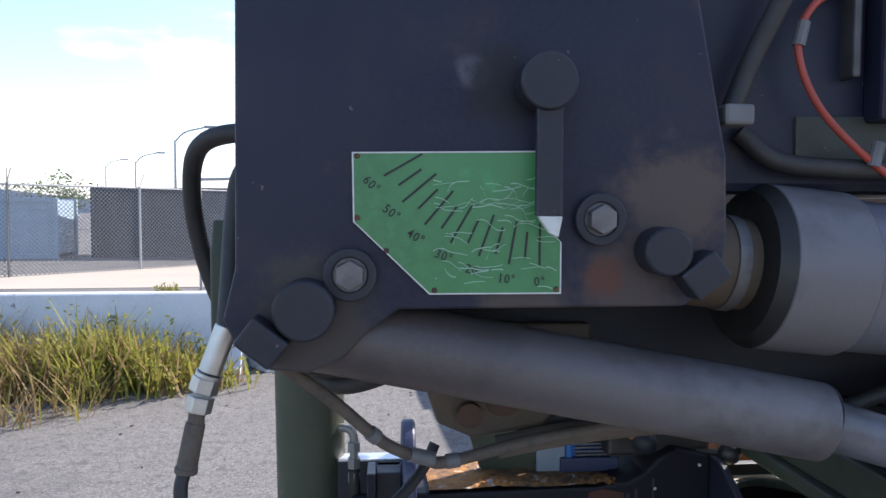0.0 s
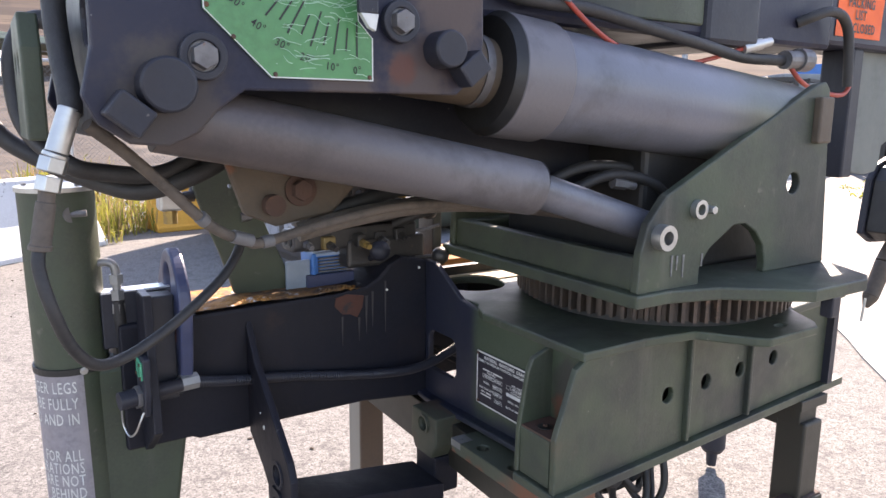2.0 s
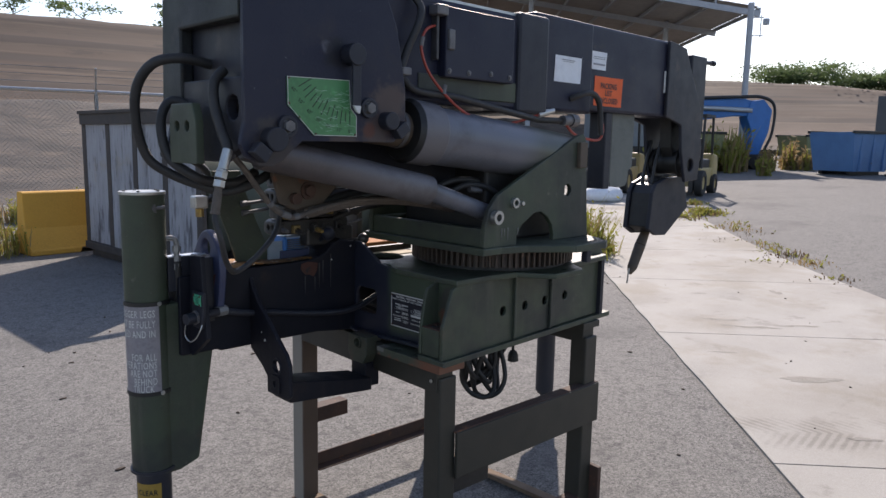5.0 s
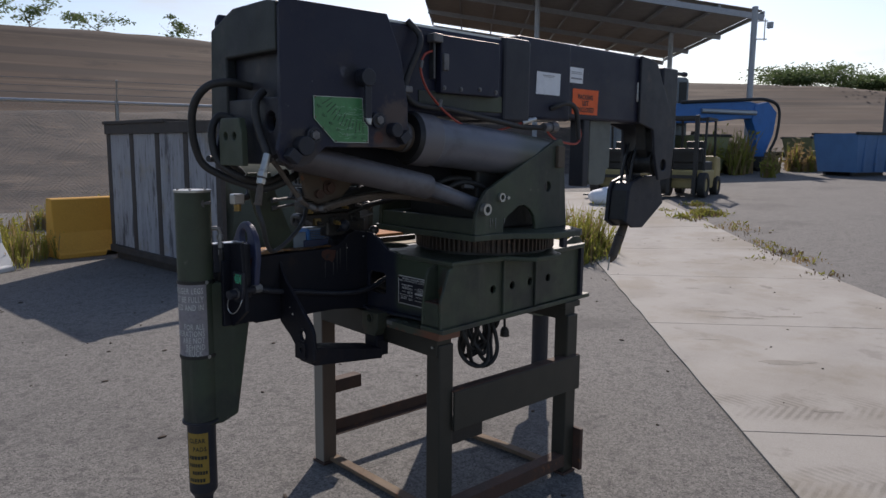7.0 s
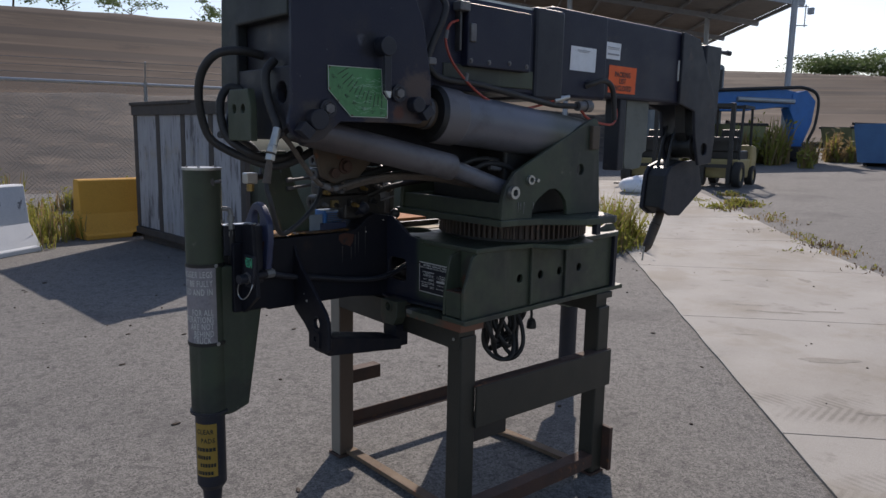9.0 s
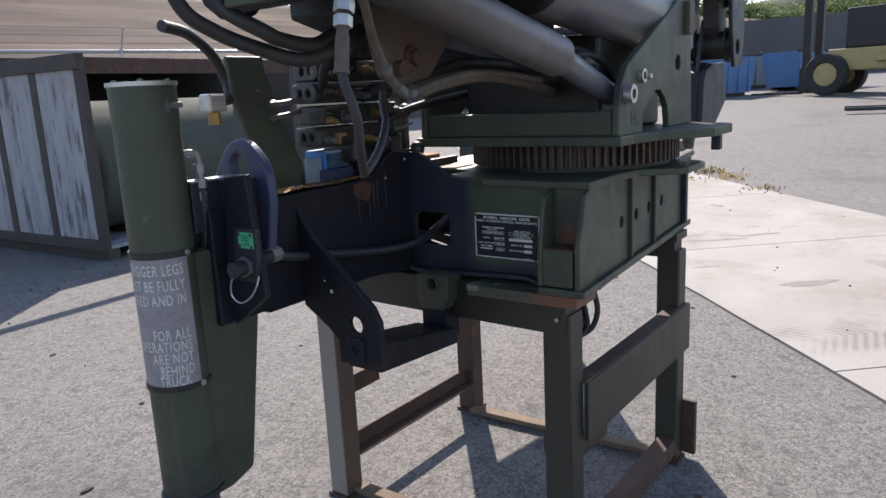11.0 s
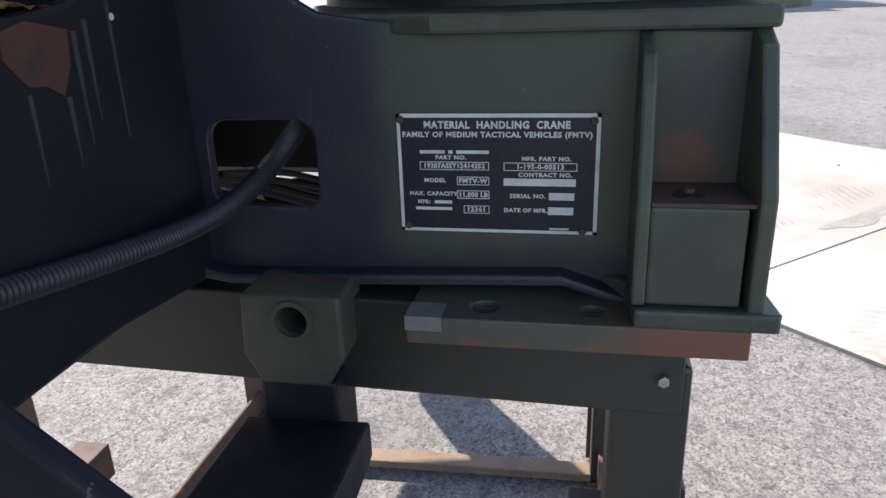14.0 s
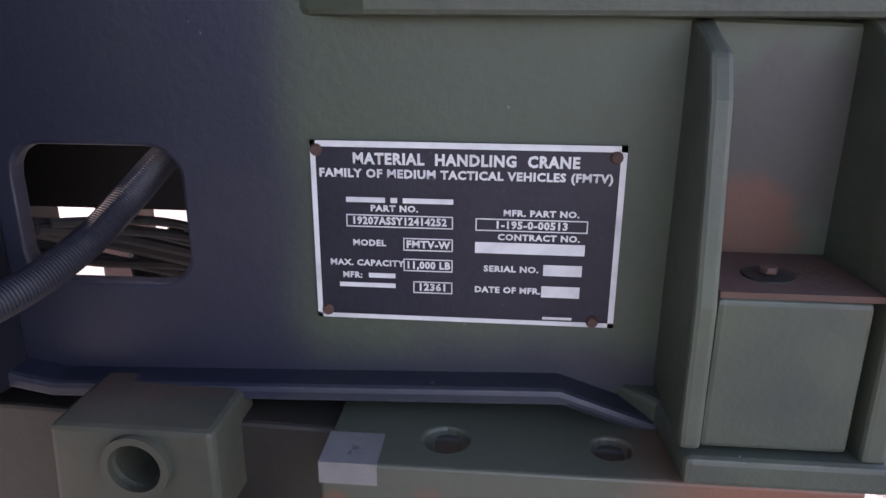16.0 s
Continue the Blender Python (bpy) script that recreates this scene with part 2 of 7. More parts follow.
m_conduit = material("dark_conduit", (0.012, 0.013, 0.020), (0.020, 0.021, 0.028), scale=14, rough=0.5, bump=0.05)
m_rust_red = material("red_rust", (0.085, 0.030, 0.018), (0.05, 0.022, 0.016), scale=16, rough=0.8, third=(0.03, 0.025, 0.025), third_scale=24, third_lo=0.58, third_hi=0.68, bump=0.3)
m_rail = material("dusty_rail", (0.19, 0.135, 0.085), (0.11, 0.07, 0.045), scale=8, rough=0.85, third=RUST, third_scale=18, third_lo=0.6, third_hi=0.7, bump=0.3)
# sprayed overlaps, stains and wear
over(m_green, (0.026, 0.027, 0.028), lambda n, l, vec: ranged(n, l, grainy(n, l, vec, 2.6, 4.0), 0.50, 0.66, 0.7))
over(m_green, (0.085, 0.066, 0.045), lambda n, l, vec: ranged(n, l, grainy(n, l, vec, 4.2, 5.0), 0.58, 0.74, 0.55))
worn(m_green, (0.16, 0.165, 0.14), (0.20, 0.19, 0.16), streak=(0.11, 0.105, 0.085))
over(m_black, (0.036, 0.029, 0.027), lambda n, l, vec: ranged(n, l, grainy(n, l, vec, 3.4, 5.0), 0.52, 0.72, 0.6))
worn(m_black, (0.10, 0.10, 0.11), (0.13, 0.12, 0.11), streak=(0.05, 0.046, 0.046))
worn(m_beam, (0.075, 0.073, 0.08), (0.09, 0.085, 0.08), streak=(0.030, 0.024, 0.024))
over(m_head, (0.036, 0.029, 0.033), lambda n, l, vec: ranged(n, l, grainy(n, l, vec, 4.4, 5.0), 0.54, 0.74, 0.55))
for c, at, r in (((0.085, 0.06, 0.052), (0.45, 0.85, 1.62), 0.075), ((0.075, 0.056, 0.05), (0.30, 0.85, 1.515), 0.06), ((0.07, 0.052, 0.048), (0.40, 0.85, 1.53), 0.07), ((0.095, 0.038, 0.028), (0.376, 0.85, 1.543), 0.028),
                 ((0.055, 0.045, 0.042), (0.09, 0.85, 1.50), 0.09), ((0.10, 0.10, 0.12), (0.245, 0.85, 1.745), 0.02), ((0.012, 0.012, 0.016), (0.275, 0.85, 1.73), 0.05)):
    blotch(m_head, c, at, r)
worn(m_head, (0.11, 0.105, 0.11), (0.13, 0.12, 0.12))
over(m_tube, (0.045, 0.04, 0.04), lambda n, l, vec: ranged(n, l, grainy(n, l, vec, 7.0, 5.0), 0.50, 0.68, 0.6))
over(m_cyl, (0.05, 0.05, 0.05), lambda n, l, vec: ranged(n, l, grainy(n, l, vec, 6.0, 5.0), 0.50, 0.68, 0.6))


def low_black(n, l, vec):
    """Black overspray along the foot of the side plate."""
    sep = n.new("ShaderNodeSeparateXYZ")
    l.new(vec, sep.inputs[0])
    h = chain(n, l, "MULTIPLY_ADD", grainy(n, l, vec, 9.0, 3.0), 0.05, sep.outputs[2])
    return ranged(n, l, h, 0.912, 0.872, 0.9)


over(m_base, (0.013, 0.015, 0.028), low_black)
over(m_base, (0.03, 0.032, 0.034), lambda n, l, vec: ranged(n, l, grainy(n, l, vec, 6.0, 4.0), 0.55, 0.72, 0.35))
# pocket's back wall: a brown-black darker patch, then a rust stain
blotch(m_base, (0.035, 0.03, 0.027), (0.766, 0.915, 1.01), 0.075, most=0.8)
blotch(m_base, (0.10, 0.036, 0.02), (0.766, 0.94, 0.955), 0.040)
worn(m_base, (0.12, 0.125, 0.115), (0.13, 0.13, 0.12))


# ---- mesh helpers ----
def part(name, bm, mat, parent=None, label="", bevel=0.0, smooth=False):
    """Links a bmesh as one mesh object."""
    me = bpy.data.meshes.new(name)
    bmesh.ops.recalc_face_normals(bm, faces=bm.faces)
    bm.to_mesh(me)
    bm.free()
    for m in mat if isinstance(mat, (list, tuple)) else (mat,):
        me.materials.append(m)
    if smooth:
        me.polygons.foreach_set("use_smooth", [True] * len(me.polygons))
        me.set_sharp_from_angle(angle=radians(38))
    ob = new(name, me)
    if parent:
        ob.parent = parent
    if bevel:
        mod = ob.modifiers.new("bevel", "BEVEL")
        mod.width, mod.segments, mod.limit_method, mod.angle_limit = bevel, 2, "ANGLE", radians(40)
    if label:
        ob["label"] = label
    return ob


def thing(name, label, category, group="", kind="", at=(0, 0, 0)):
    ob = new(name)
    ob.location = at
    ob.empty_display_size = 0.1
    return tagged(ob, label, category, group, kind)


def box(bm, x0, x1, y0, y1, z0, z1, m=None):
    mid = Matrix.Translation(((x0 + x1) / 2, (y0 + y1) / 2, (z0 + z1) / 2)) @ Matrix.Diagonal((x1 - x0, y1 - y0, z1 - z0, 1))
    return bmesh.ops.create_cube(bm, size=1, matrix=(m @ mid) if m else mid)["verts"]


def rod(bm, a, b, r, r2=None, seg=20, caps=True):
    a, b = Vector(a), Vector(b)
    d = b - a
    m = Matrix.Translation((a + b) / 2) @ d.to_track_quat("Z", "Y").to_matrix().to_4x4()
    bmesh.ops.create_cone(bm, cap_ends=caps, segments=seg, radius1=r, radius2=r if r2 is None else r2, depth=d.length, matrix=m)


def pipe(bm, a, b, r_out, r_in, seg=28):
    """A hollow length of tube."""
    a, b = Vector(a), Vector(b)
    d = b - a
    q = d.to_track_quat("Z", "Y").to_matrix()
    rings = []
    for p, r in ((a, r_out), (b, r_out), (b, r_in), (a, r_in)):
        rings.append([bm.verts.new(p + q @ Vector((r * math.cos(t), r * math.sin(t), 0))) for t in (2 * math.pi * i / seg for i in range(seg))])
    for k in range(4):
        u, v = rings[k], rings[(k + 1) % 4]
        for i in range(seg):
            bm.faces.new((u[i], u[(i + 1) % seg], v[(i + 1) % seg], v[i]))


def loop_circle(x, y, r, n=20, squash=1.0):
    return [(x + r * math.cos(2 * math.pi * i / n), y + squash * r * math.sin(2 * math.pi * i / n)) for i in range(n)]


def round_rect(x0, x1, y0, y1, r, n=5):
    pts = []
    for cx, cy, a in ((x1 - r, y1 - r, 0), (x0 + r, y1 - r, 90), (x0 + r, y0 + r, 180), (x1 - r, y0 + r, 270)):
        pts += [(cx + r * math.cos(radians(a + 90 * i / n)), cy + r * math.sin(radians(a + 90 * i / n))) for i in range(n + 1)]
    return pts


def plate(bm, outline, holes, axis, a, b):
    """A flat plate between a and b along an axis: outline and holes lie in the other two axes, in their order."""
    def to3(p, w):
        return {"x": (w, p[0], p[1]), "y": (p[0], w, p[1]), "z": (p[0], p[1], w)}[axis]
    edges = []
    for ring in (outline, *holes):
        vs = [bm.verts.new(to3(p, a)) for p in ring]
        edges += [bm.edges.new((vs[i], vs[(i + 1) % len(vs)])) for i in range(len(vs))]
    made = bmesh.ops.triangle_fill(bm, edges=edges, use_beauty=True)
    faces = [g for g in made["geom"] if isinstance(g, bmesh.types.BMFace)]
    grown = bmesh.ops.extrude_face_region(bm, geom=faces)
    move = Vector(to3((0, 0), b - a))
    bmesh.ops.translate(bm, verts=[g for g in grown["geom"] if isinstance(g, bmesh.types.BMVert)], vec=move)


def spline(points, per=8):
    pts = [Vector(p) for p in points]
    ext = [pts[0] * 2 - pts[1], *pts, pts[-1] * 2 - pts[-2]]
    out = []
    for i in range(1, len(ext) - 2):
        p0, p1, p2, p3 = ext[i - 1:i + 3]
        for k in range(per):
            t = k / per
            out.append(0.5 * (2 * p1 + (p2 - p0) * t + (2 * p0 - 5 * p1 + 4 * p2 - p3) * t * t + (3 * p1 - p0 - 3 * p2 + p3) * t ** 3))
    out.append(pts[-1])
    return out


def sweep(bm, points, r, seg=10, per=8, ribs=0.0):
    """A round hose along a smooth line; ribs: depth of its corrugation."""
    path = spline(points, per)
    rings, up = [], Vector((0.3, 0.2, 0.93)).normalized()
    for i, p in enumerate(path):
        d = (path[min(i + 1, len(path) - 1)] - path[max(i - 1, 0)]).normalized()
        side = d.cross(up)
        side = side.normalized() if side.length > 1e-4 else Vector((1, 0, 0))
        up = side.cross(d).normalized()
        rr = r * (1 + (ribs if i % 2 else -ribs))
        rings.append([bm.verts.new(p + rr * (math.cos(t) * side + math.sin(t) * up)) for t in (2 * math.pi * k / seg for k in range(seg))])
    for u, v in zip(rings, rings[1:]):
        for k in range(seg):
            bm.faces.new((u[k], u[(k + 1) % seg], v[(k + 1) % seg], v[k]))
    bm.faces.new(rings[0]), bm.faces.new(rings[-1])


def hose(name, points, r, mat, parent, label="", seg=10, per=8, ribs=0.0):
    bm = bmesh.new()
    sweep(bm, points, r, seg, per, ribs)
    return part(name, bm, mat, parent, label, smooth=True)


def bolt(name, at, way, r, parent, mat=None, washer=1.45, tall=0.6, label=""):
    """A hexagon head on a round washer, its face towards way."""
    at, way = Vector(at), Vector(way).normalized()
    bm = bmesh.new()
    if washer:
        rod(bm, at, at + way * r * 0.28, r * washer, seg=24)
    rod(bm, at + way * r * 0.2, at + way * r * (0.3 + tall), r, r * 0.94, seg=6)
    return part(name, bm, mat or m_bolt, parent, label, bevel=r * 0.06)


def text_mesh(words, size, align="CENTER", thick=0.0, bold=0.024):
    cu = bpy.data.curves.new("words", "FONT")
    cu.body, cu.size, cu.align_x, cu.align_y = words, size, align, "CENTER"
    cu.extrude = thick
    cu.offset = size * bold
    cu.space_character = 1.12
    cu.resolution_u = 2
    tmp = bpy.data.objects.new("words", cu)
    me = bpy.data.meshes.new_from_object(tmp)
    bpy.data.objects.remove(tmp)
    bpy.data.curves.remove(cu)
    return me


def lettering(name, rows, place, mat, parent, label="", bold=0.024):
    """Words as one flat mesh: rows of (words, u, v, size, align or width scale), place turns (u, v) into space."""
    bm = bmesh.new()
    for words, u, v, size, align, wide in rows:
        me = text_mesh(words, size, align, bold=bold)
        tmp = bmesh.new()
        tmp.from_mesh(me)
        for vert in tmp.verts:
            vert.co = Vector(place(u + vert.co.x * wide * 0.91, v + vert.co.y))
        tmp.to_mesh(me)
        tmp.free()
        bm.from_mesh(me)
        bpy.data.meshes.remove(me)
    return part(name, bm, mat, parent, label)


def bars(bm, rows, place, lift=0.0):
    """Plain bars (u0, u1, v0, v1) laid on a surface."""
    for u0, u1, v0, v1 in rows:
        bm.faces.new([bm.verts.new(place(u, v)) for u, v in ((u0, v0), (u1, v0), (u1, v1), (u0, v1))])


# ---- ground, slabs, barriers, fence, banks ----
def smooth(a, b, x):
    t = min(1.0, max(0.0, (x - a) / (b - a)))
    return t * t * (3 - 2 * t)


def ground_z(x, y):
    """The lot is level round the crane and climbs gently to the east."""
    return 0.30 * smooth(8.5, 16, x) + 0.032 * max(0.0, x - 15) * smooth(12, 22, x)


m_asphalt = material("asphalt", (0.090, 0.090, 0.085), (0.064, 0.064, 0.062), scale=0.9, detail=8, rough=0.9, rough_var=0.06, bump=0.9, bump_scale=95,
                     third=(0.17, 0.162, 0.153), third_scale=1.6, third_lo=0.56, third_hi=0.7, contrast=(0.4, 0.65), spec=0.45)
m_slab = material("concrete_slab", (0.37, 0.352, 0.32), (0.30, 0.283, 0.257), scale=1.1, detail=8, rough=0.88, bump=0.35, bump_scale=120,
                  third=(0.27, 0.25, 0.225), third_scale=2.6, third_lo=0.58, third_hi=0.68, spec=0.3)


def speckle(m, size, strength, lo=0.0, hi=1.0, dark=(0.03, 0.03, 0.03), light=(0.33, 0.32, 0.30)):
    """Stone chips in the surface."""
    n, l = m.node_tree.nodes, m.node_tree.links
    bsdf = n["Principled BSDF"]
    old = bsdf.inputs["Base Color"].links[0].from_socket
    tc = n.new("ShaderNodeTexCoord")
    v = n.new("ShaderNodeTexVoronoi")
    v.inputs["Scale"].default_value = size
    l.new(tc.outputs["Object"], v.inputs["Vector"])
    ramp = n.new("ShaderNodeValToRGB")
    ramp.color_ramp.elements[0].color, ramp.color_ramp.elements[1].color = (*dark, 1), (*light, 1)
    sep = n.new("ShaderNodeSeparateColor")
    l.new(v.outputs["Color"], sep.inputs[0])
    l.new(sep.outputs[0], ramp.inputs["Fac"])
    x = n.new("ShaderNodeMix")
    x.data_type = "RGBA"
    x.inputs[0].default_value = strength
    l.new(old, x.inputs[6])
    l.new(ramp.outputs["Color"], x.inputs[7])
    l.new(x.outputs[2], bsdf.inputs["Base Color"])


speckle(m_asphalt, 75, 0.52, dark=(0.022, 0.021, 0.020), light=(0.31, 0.295, 0.275))
speckle(m_asphalt, 190, 0.46, dark=(0.02, 0.019, 0.018), light=(0.30, 0.285, 0.265))
over(m_asphalt, (0.072, 0.069, 0.067), lambda n, l, vec: ranged(n, l, grainy(n, l, vec, 0.55, 6.0), 0.50, 0.68, 0.55))
over(m_asphalt, (0.05, 0.049, 0.048), lambda n, l, vec: ranged(n, l, grainy(n, l, vec, 11.0, 6.0), 0.52, 0.66, 0.5))
over(m_asphalt, (0.20, 0.192, 0.18), lambda n, l, vec: ranged(n, l, grainy(n, l, vec, 7.0, 7.0), 0.57, 0.70, 0.45))
over(m_slab, (0.25, 0.22, 0.18), lambda n, l, vec: ranged(n, l, grainy(n, l, vec, 0.42, 5.0), 0.46, 0.64, 0.5))
over(m_slab, (0.28, 0.265, 0.235), lambda n, l, vec: ranged(n, l, grainy(n, l, vec, 1.3, 7.0), 0.52, 0.68, 0.30))
over(m_slab, (0.20, 0.185, 0.16), lambda n, l, vec: ranged(n, l, grainy(n, l, vec, 5.0, 6.0), 0.64, 0.72, 0.35))


def tread(middle, wide, most):
    """Dusty tyre prints across the panels: a soft band broken by chevron blocks."""
    def mask(n, l, vec):
        sep = n.new("ShaderNodeSeparateXYZ")
        l.new(vec, sep.inputs[0])
        along = chain(n, l, "MULTIPLY", chain(n, l, "SUBTRACT", sep.outputs[0], sep.outputs[1]), 0.7071)
        across = chain(n, l, "MULTIPLY_ADD", chain(n, l, "ADD", sep.outputs[0], sep.outputs[1]), 0.7071, -middle)
        off = chain(n, l, "ABSOLUTE", across)
        wander = chain(n, l, "MULTIPLY_ADD", grainy(n, l, vec, 2.5), 0.16, -0.08)
        band = ranged(n, l, chain(n, l, "ADD", off, wander), wide, wide * 0.6)
        wave = chain(n, l, "SINE", chain(n, l, "MULTIPLY", chain(n, l, "MULTIPLY_ADD", off, 0.8, along), 110.0))
        blocks = ranged(n, l, chain(n, l, "MULTIPLY_ADD", grainy(n, l, vec, 22.0), 2.6, wave), 0.6, 2.0, 0.75)
        patchy = ranged(n, l, grainy(n, l, vec, 1.7, 5.0), 0.40, 0.60)
        return chain(n, l, "MULTIPLY", chain(n, l, "MULTIPLY", band, chain(n, l, "ADD", blocks, 0.25)), chain(n, l, "MULTIPLY", patchy, most))
    return mask


over(m_slab, (0.11, 0.098, 0.08), tread(2.66, 0.24, 0.5))
over(m_slab, (0.11, 0.098, 0.08), tread(1.66, 0.20, 0.5))
over(m_slab, (0.11, 0.098, 0.08), tread(0.55, 0.24, 0.45))
over(m_slab, (0.24, 0.205, 0.155), lambda n, l, vec: ranged(n, l, grainy(n, l, vec, 0.8, 6.0, (1.0, 1.0, 1.0)), 0.50, 0.62, 0.45))
speckle(m_slab, 160, 0.10)

bm = bmesh.new()
rings = [0, 1.5, 3, 4.5, 6, 7.5, 9, 10.5, 12, 13.5, 15, 17, 19, 22, 26, 32, 40, 60, 100, 200, 500, 1500, 4000]
prev = None
for r in rings:
    if r == 0:
        ring = [bm.verts.new((1, 1, 0))]
    else:
        ring = []
        for k in range(72):
            x, y = 1 + r * math.cos(k * math.pi / 36), 1 + r * math.sin(k * math.pi / 36)
            ring.append(bm.verts.new((x, y, ground_z(min(x, 60), y))))
    if prev:
        for k in range(72):
            if len(prev) == 1:
                bm.faces.new((prev[0], ring[k], ring[(k + 1) % 72]))
            else:
                bm.faces.new((prev[k], ring[k], ring[(k + 1) % 72], prev[(k + 1) % 72]))
    prev = ring
ground = tagged(part("ground", bm, m_asphalt, smooth=True), "weathered grey asphalt lot with coarse stone chips", "ground", kind="structure")

# concrete strip: panels 2.49 m long, 2.7 m wide
S0, SD, SN = Vector((2.645, 0.555, 0)), Vector((0.745, 0.667, 0)).normalized(), Vector((0.667, -0.745, 0)).normalized()
strip = tagged(new("pavement"), "strip of sun-bleached concrete panels across the asphalt lot", "pavement", kind="structure")
for k in range(-4, 7):
    bm = bmesh.new()
    g = 0.006
    rows = []
    for i in range(7):
        u = k * 2.49 + g + (2.49 - 2 * g) * i / 6
        row = []
        for w in (0.0, 0.9, 1.8, 2.7):
            wob = 0.006 * math.sin(7.1 * u + 3 * w) if w in (0.0, 2.7) else 0
            p = S0 + SD * u + SN * (w + wob)
            row.append(p)
        rows.append(row)
    top = [[bm.verts.new((p.x, p.y, ground_z(p.x, p.y) + 0.014)) for p in row] for row in rows]
    low = [[bm.verts.new((p.x, p.y, ground_z(p.x, p.y) - 0.05)) for p in row] for row in rows]
    for i in range(6):
        for j in range(3):
            bm.faces.new((top[i][j], top[i + 1][j], top[i + 1][j + 1], top[i][j + 1]))
        bm.faces.new((top[i][0], top[i + 1][0], low[i + 1][0], low[i][0]))
        bm.faces.new((top[i][3], top[i + 1][3], low[i + 1][3], low[i][3]))
    for j in range(3):
        bm.faces.new((top[0][j], top[0][j + 1], low[0][j + 1], low[0][j]))
        bm.faces.new((top[6][j], top[6][j + 1], low[6][j + 1], low[6][j]))
    part("concrete_panel", bm, m_slab, strip)

m_stain = material("oil_stain", (0.15, 0.135, 0.115), (0.24, 0.225, 0.195), scale=9, rough=0.8, bump=0.2)
m_rubbish = material("dark_twig", (0.07, 0.05, 0.035), (0.04, 0.03, 0.025), scale=20, rough=0.9)


def stain(x, y, long, wide, seed, along=SD):
    """A thin dark mark with a ragged outline on the slabs."""
    rng = random.Random(seed)
    side = Vector((-along.y, along.x, 0))
    bm = bmesh.new()
    n = 40
    ring = []
    for i in range(n):
        a = 2 * math.pi * i / n
        r = 0.8 + 0.55 * noise.noise((math.cos(a) * 1.6 + seed, math.sin(a) * 1.6, seed * 0.37)) + rng.uniform(-0.06, 0.06)
        p = Vector((x, y, 0)) + along * (long / 2 * r * math.cos(a)) + side * (wide / 2 * r * math.sin(a))
        ring.append(bm.verts.new((p.x, p.y, ground_z(p.x, p.y) + 0.0155)))
    mid = bm.verts.new((x, y, ground_z(x, y) + 0.0155))
    for i in range(n):
        bm.faces.new((mid, ring[i], ring[(i + 1) % n]))
    part("stain", bm, m_stain, strip)


ACROSS = SN
for k, (x, y, long, wide, way) in enumerate(((5.35, 2.05, 0.42, 0.07, ACROSS), (5.19, 1.91, 0.2, 0.05, ACROSS), (5.31, 1.72, 0.42, 0.10, ACROSS), (5.52, 1.6, 0.2, 0.05, ACROSS), (5.66, 1.48, 0.3, 0.06, ACROSS),
                                            (4.34, 1.58, 0.24, 0.02, ACROSS), (7.0, 2.23, 0.25, 0.12, SD), (4.15, 0.92, 0.45, 0.16, ACROSS), (3.6, -0.3, 0.5, 0.16, ACROSS), (6.3, 2.75, 0.2, 0.05, ACROSS), (8.2, 3.4, 0.3, 0.06, ACROSS), (3.3, 0.35, 0.2, 0.05, ACROSS))):
    stain(x, y, long, wide, 300 + k, way)
# small stones and scraps lying about
rng = random.Random(77)
scraps = bmesh.new()
for k in range(340):
    if k < 300:
        x, y, s = rng.uniform(-4, 7), rng.uniform(-2, 8), rng.uniform(0.004, 0.013)
    else:
        p = S0 + SD * rng.uniform(-3, 10) + SN * rng.uniform(0.05, 2.6)
        x, y, s = p.x, p.y, rng.uniform(0.004, 0.011)
    if 0.6 < x < 1.8 and 0.8 < y < 1.9:
        continue
    m = Matrix.Translation((x, y, ground_z(x, y) + s * 0.3 + (0.014 if k >= 300 else 0))) @ Matrix.Rotation(rng.uniform(0, 6.28), 4, "Z") @ Matrix.Diagonal((s * rng.uniform(1, 2.4), s, s * 0.6, 1))
    bmesh.ops.create_icosphere(scraps, subdivisions=1, radius=1, matrix=m)
tagged(part("loose_stones", scraps, m_rubbish), "small dark stones and scraps lying on the lot", "gravel", kind="stuff")

m_barrier_w = material("whitewashed_concrete", (0.62, 0.64, 0.66), (0.50, 0.53, 0.56), scale=2.0, rough=0.85, third=(0.14, 0.15, 0.17), third_scale=5.5, third_lo=0.63, third_hi=0.68, bump=0.3, bump_scale=50)
m_barrier_y = material("yellow_painted_concrete", (0.64, 0.34, 0.05), (0.54, 0.28, 0.045), scale=1.5, rough=0.75, third=(0.35, 0.30, 0.22), third_scale=9, third_lo=0.7, third_hi=0.75, bump=0.2, bump_scale=50)


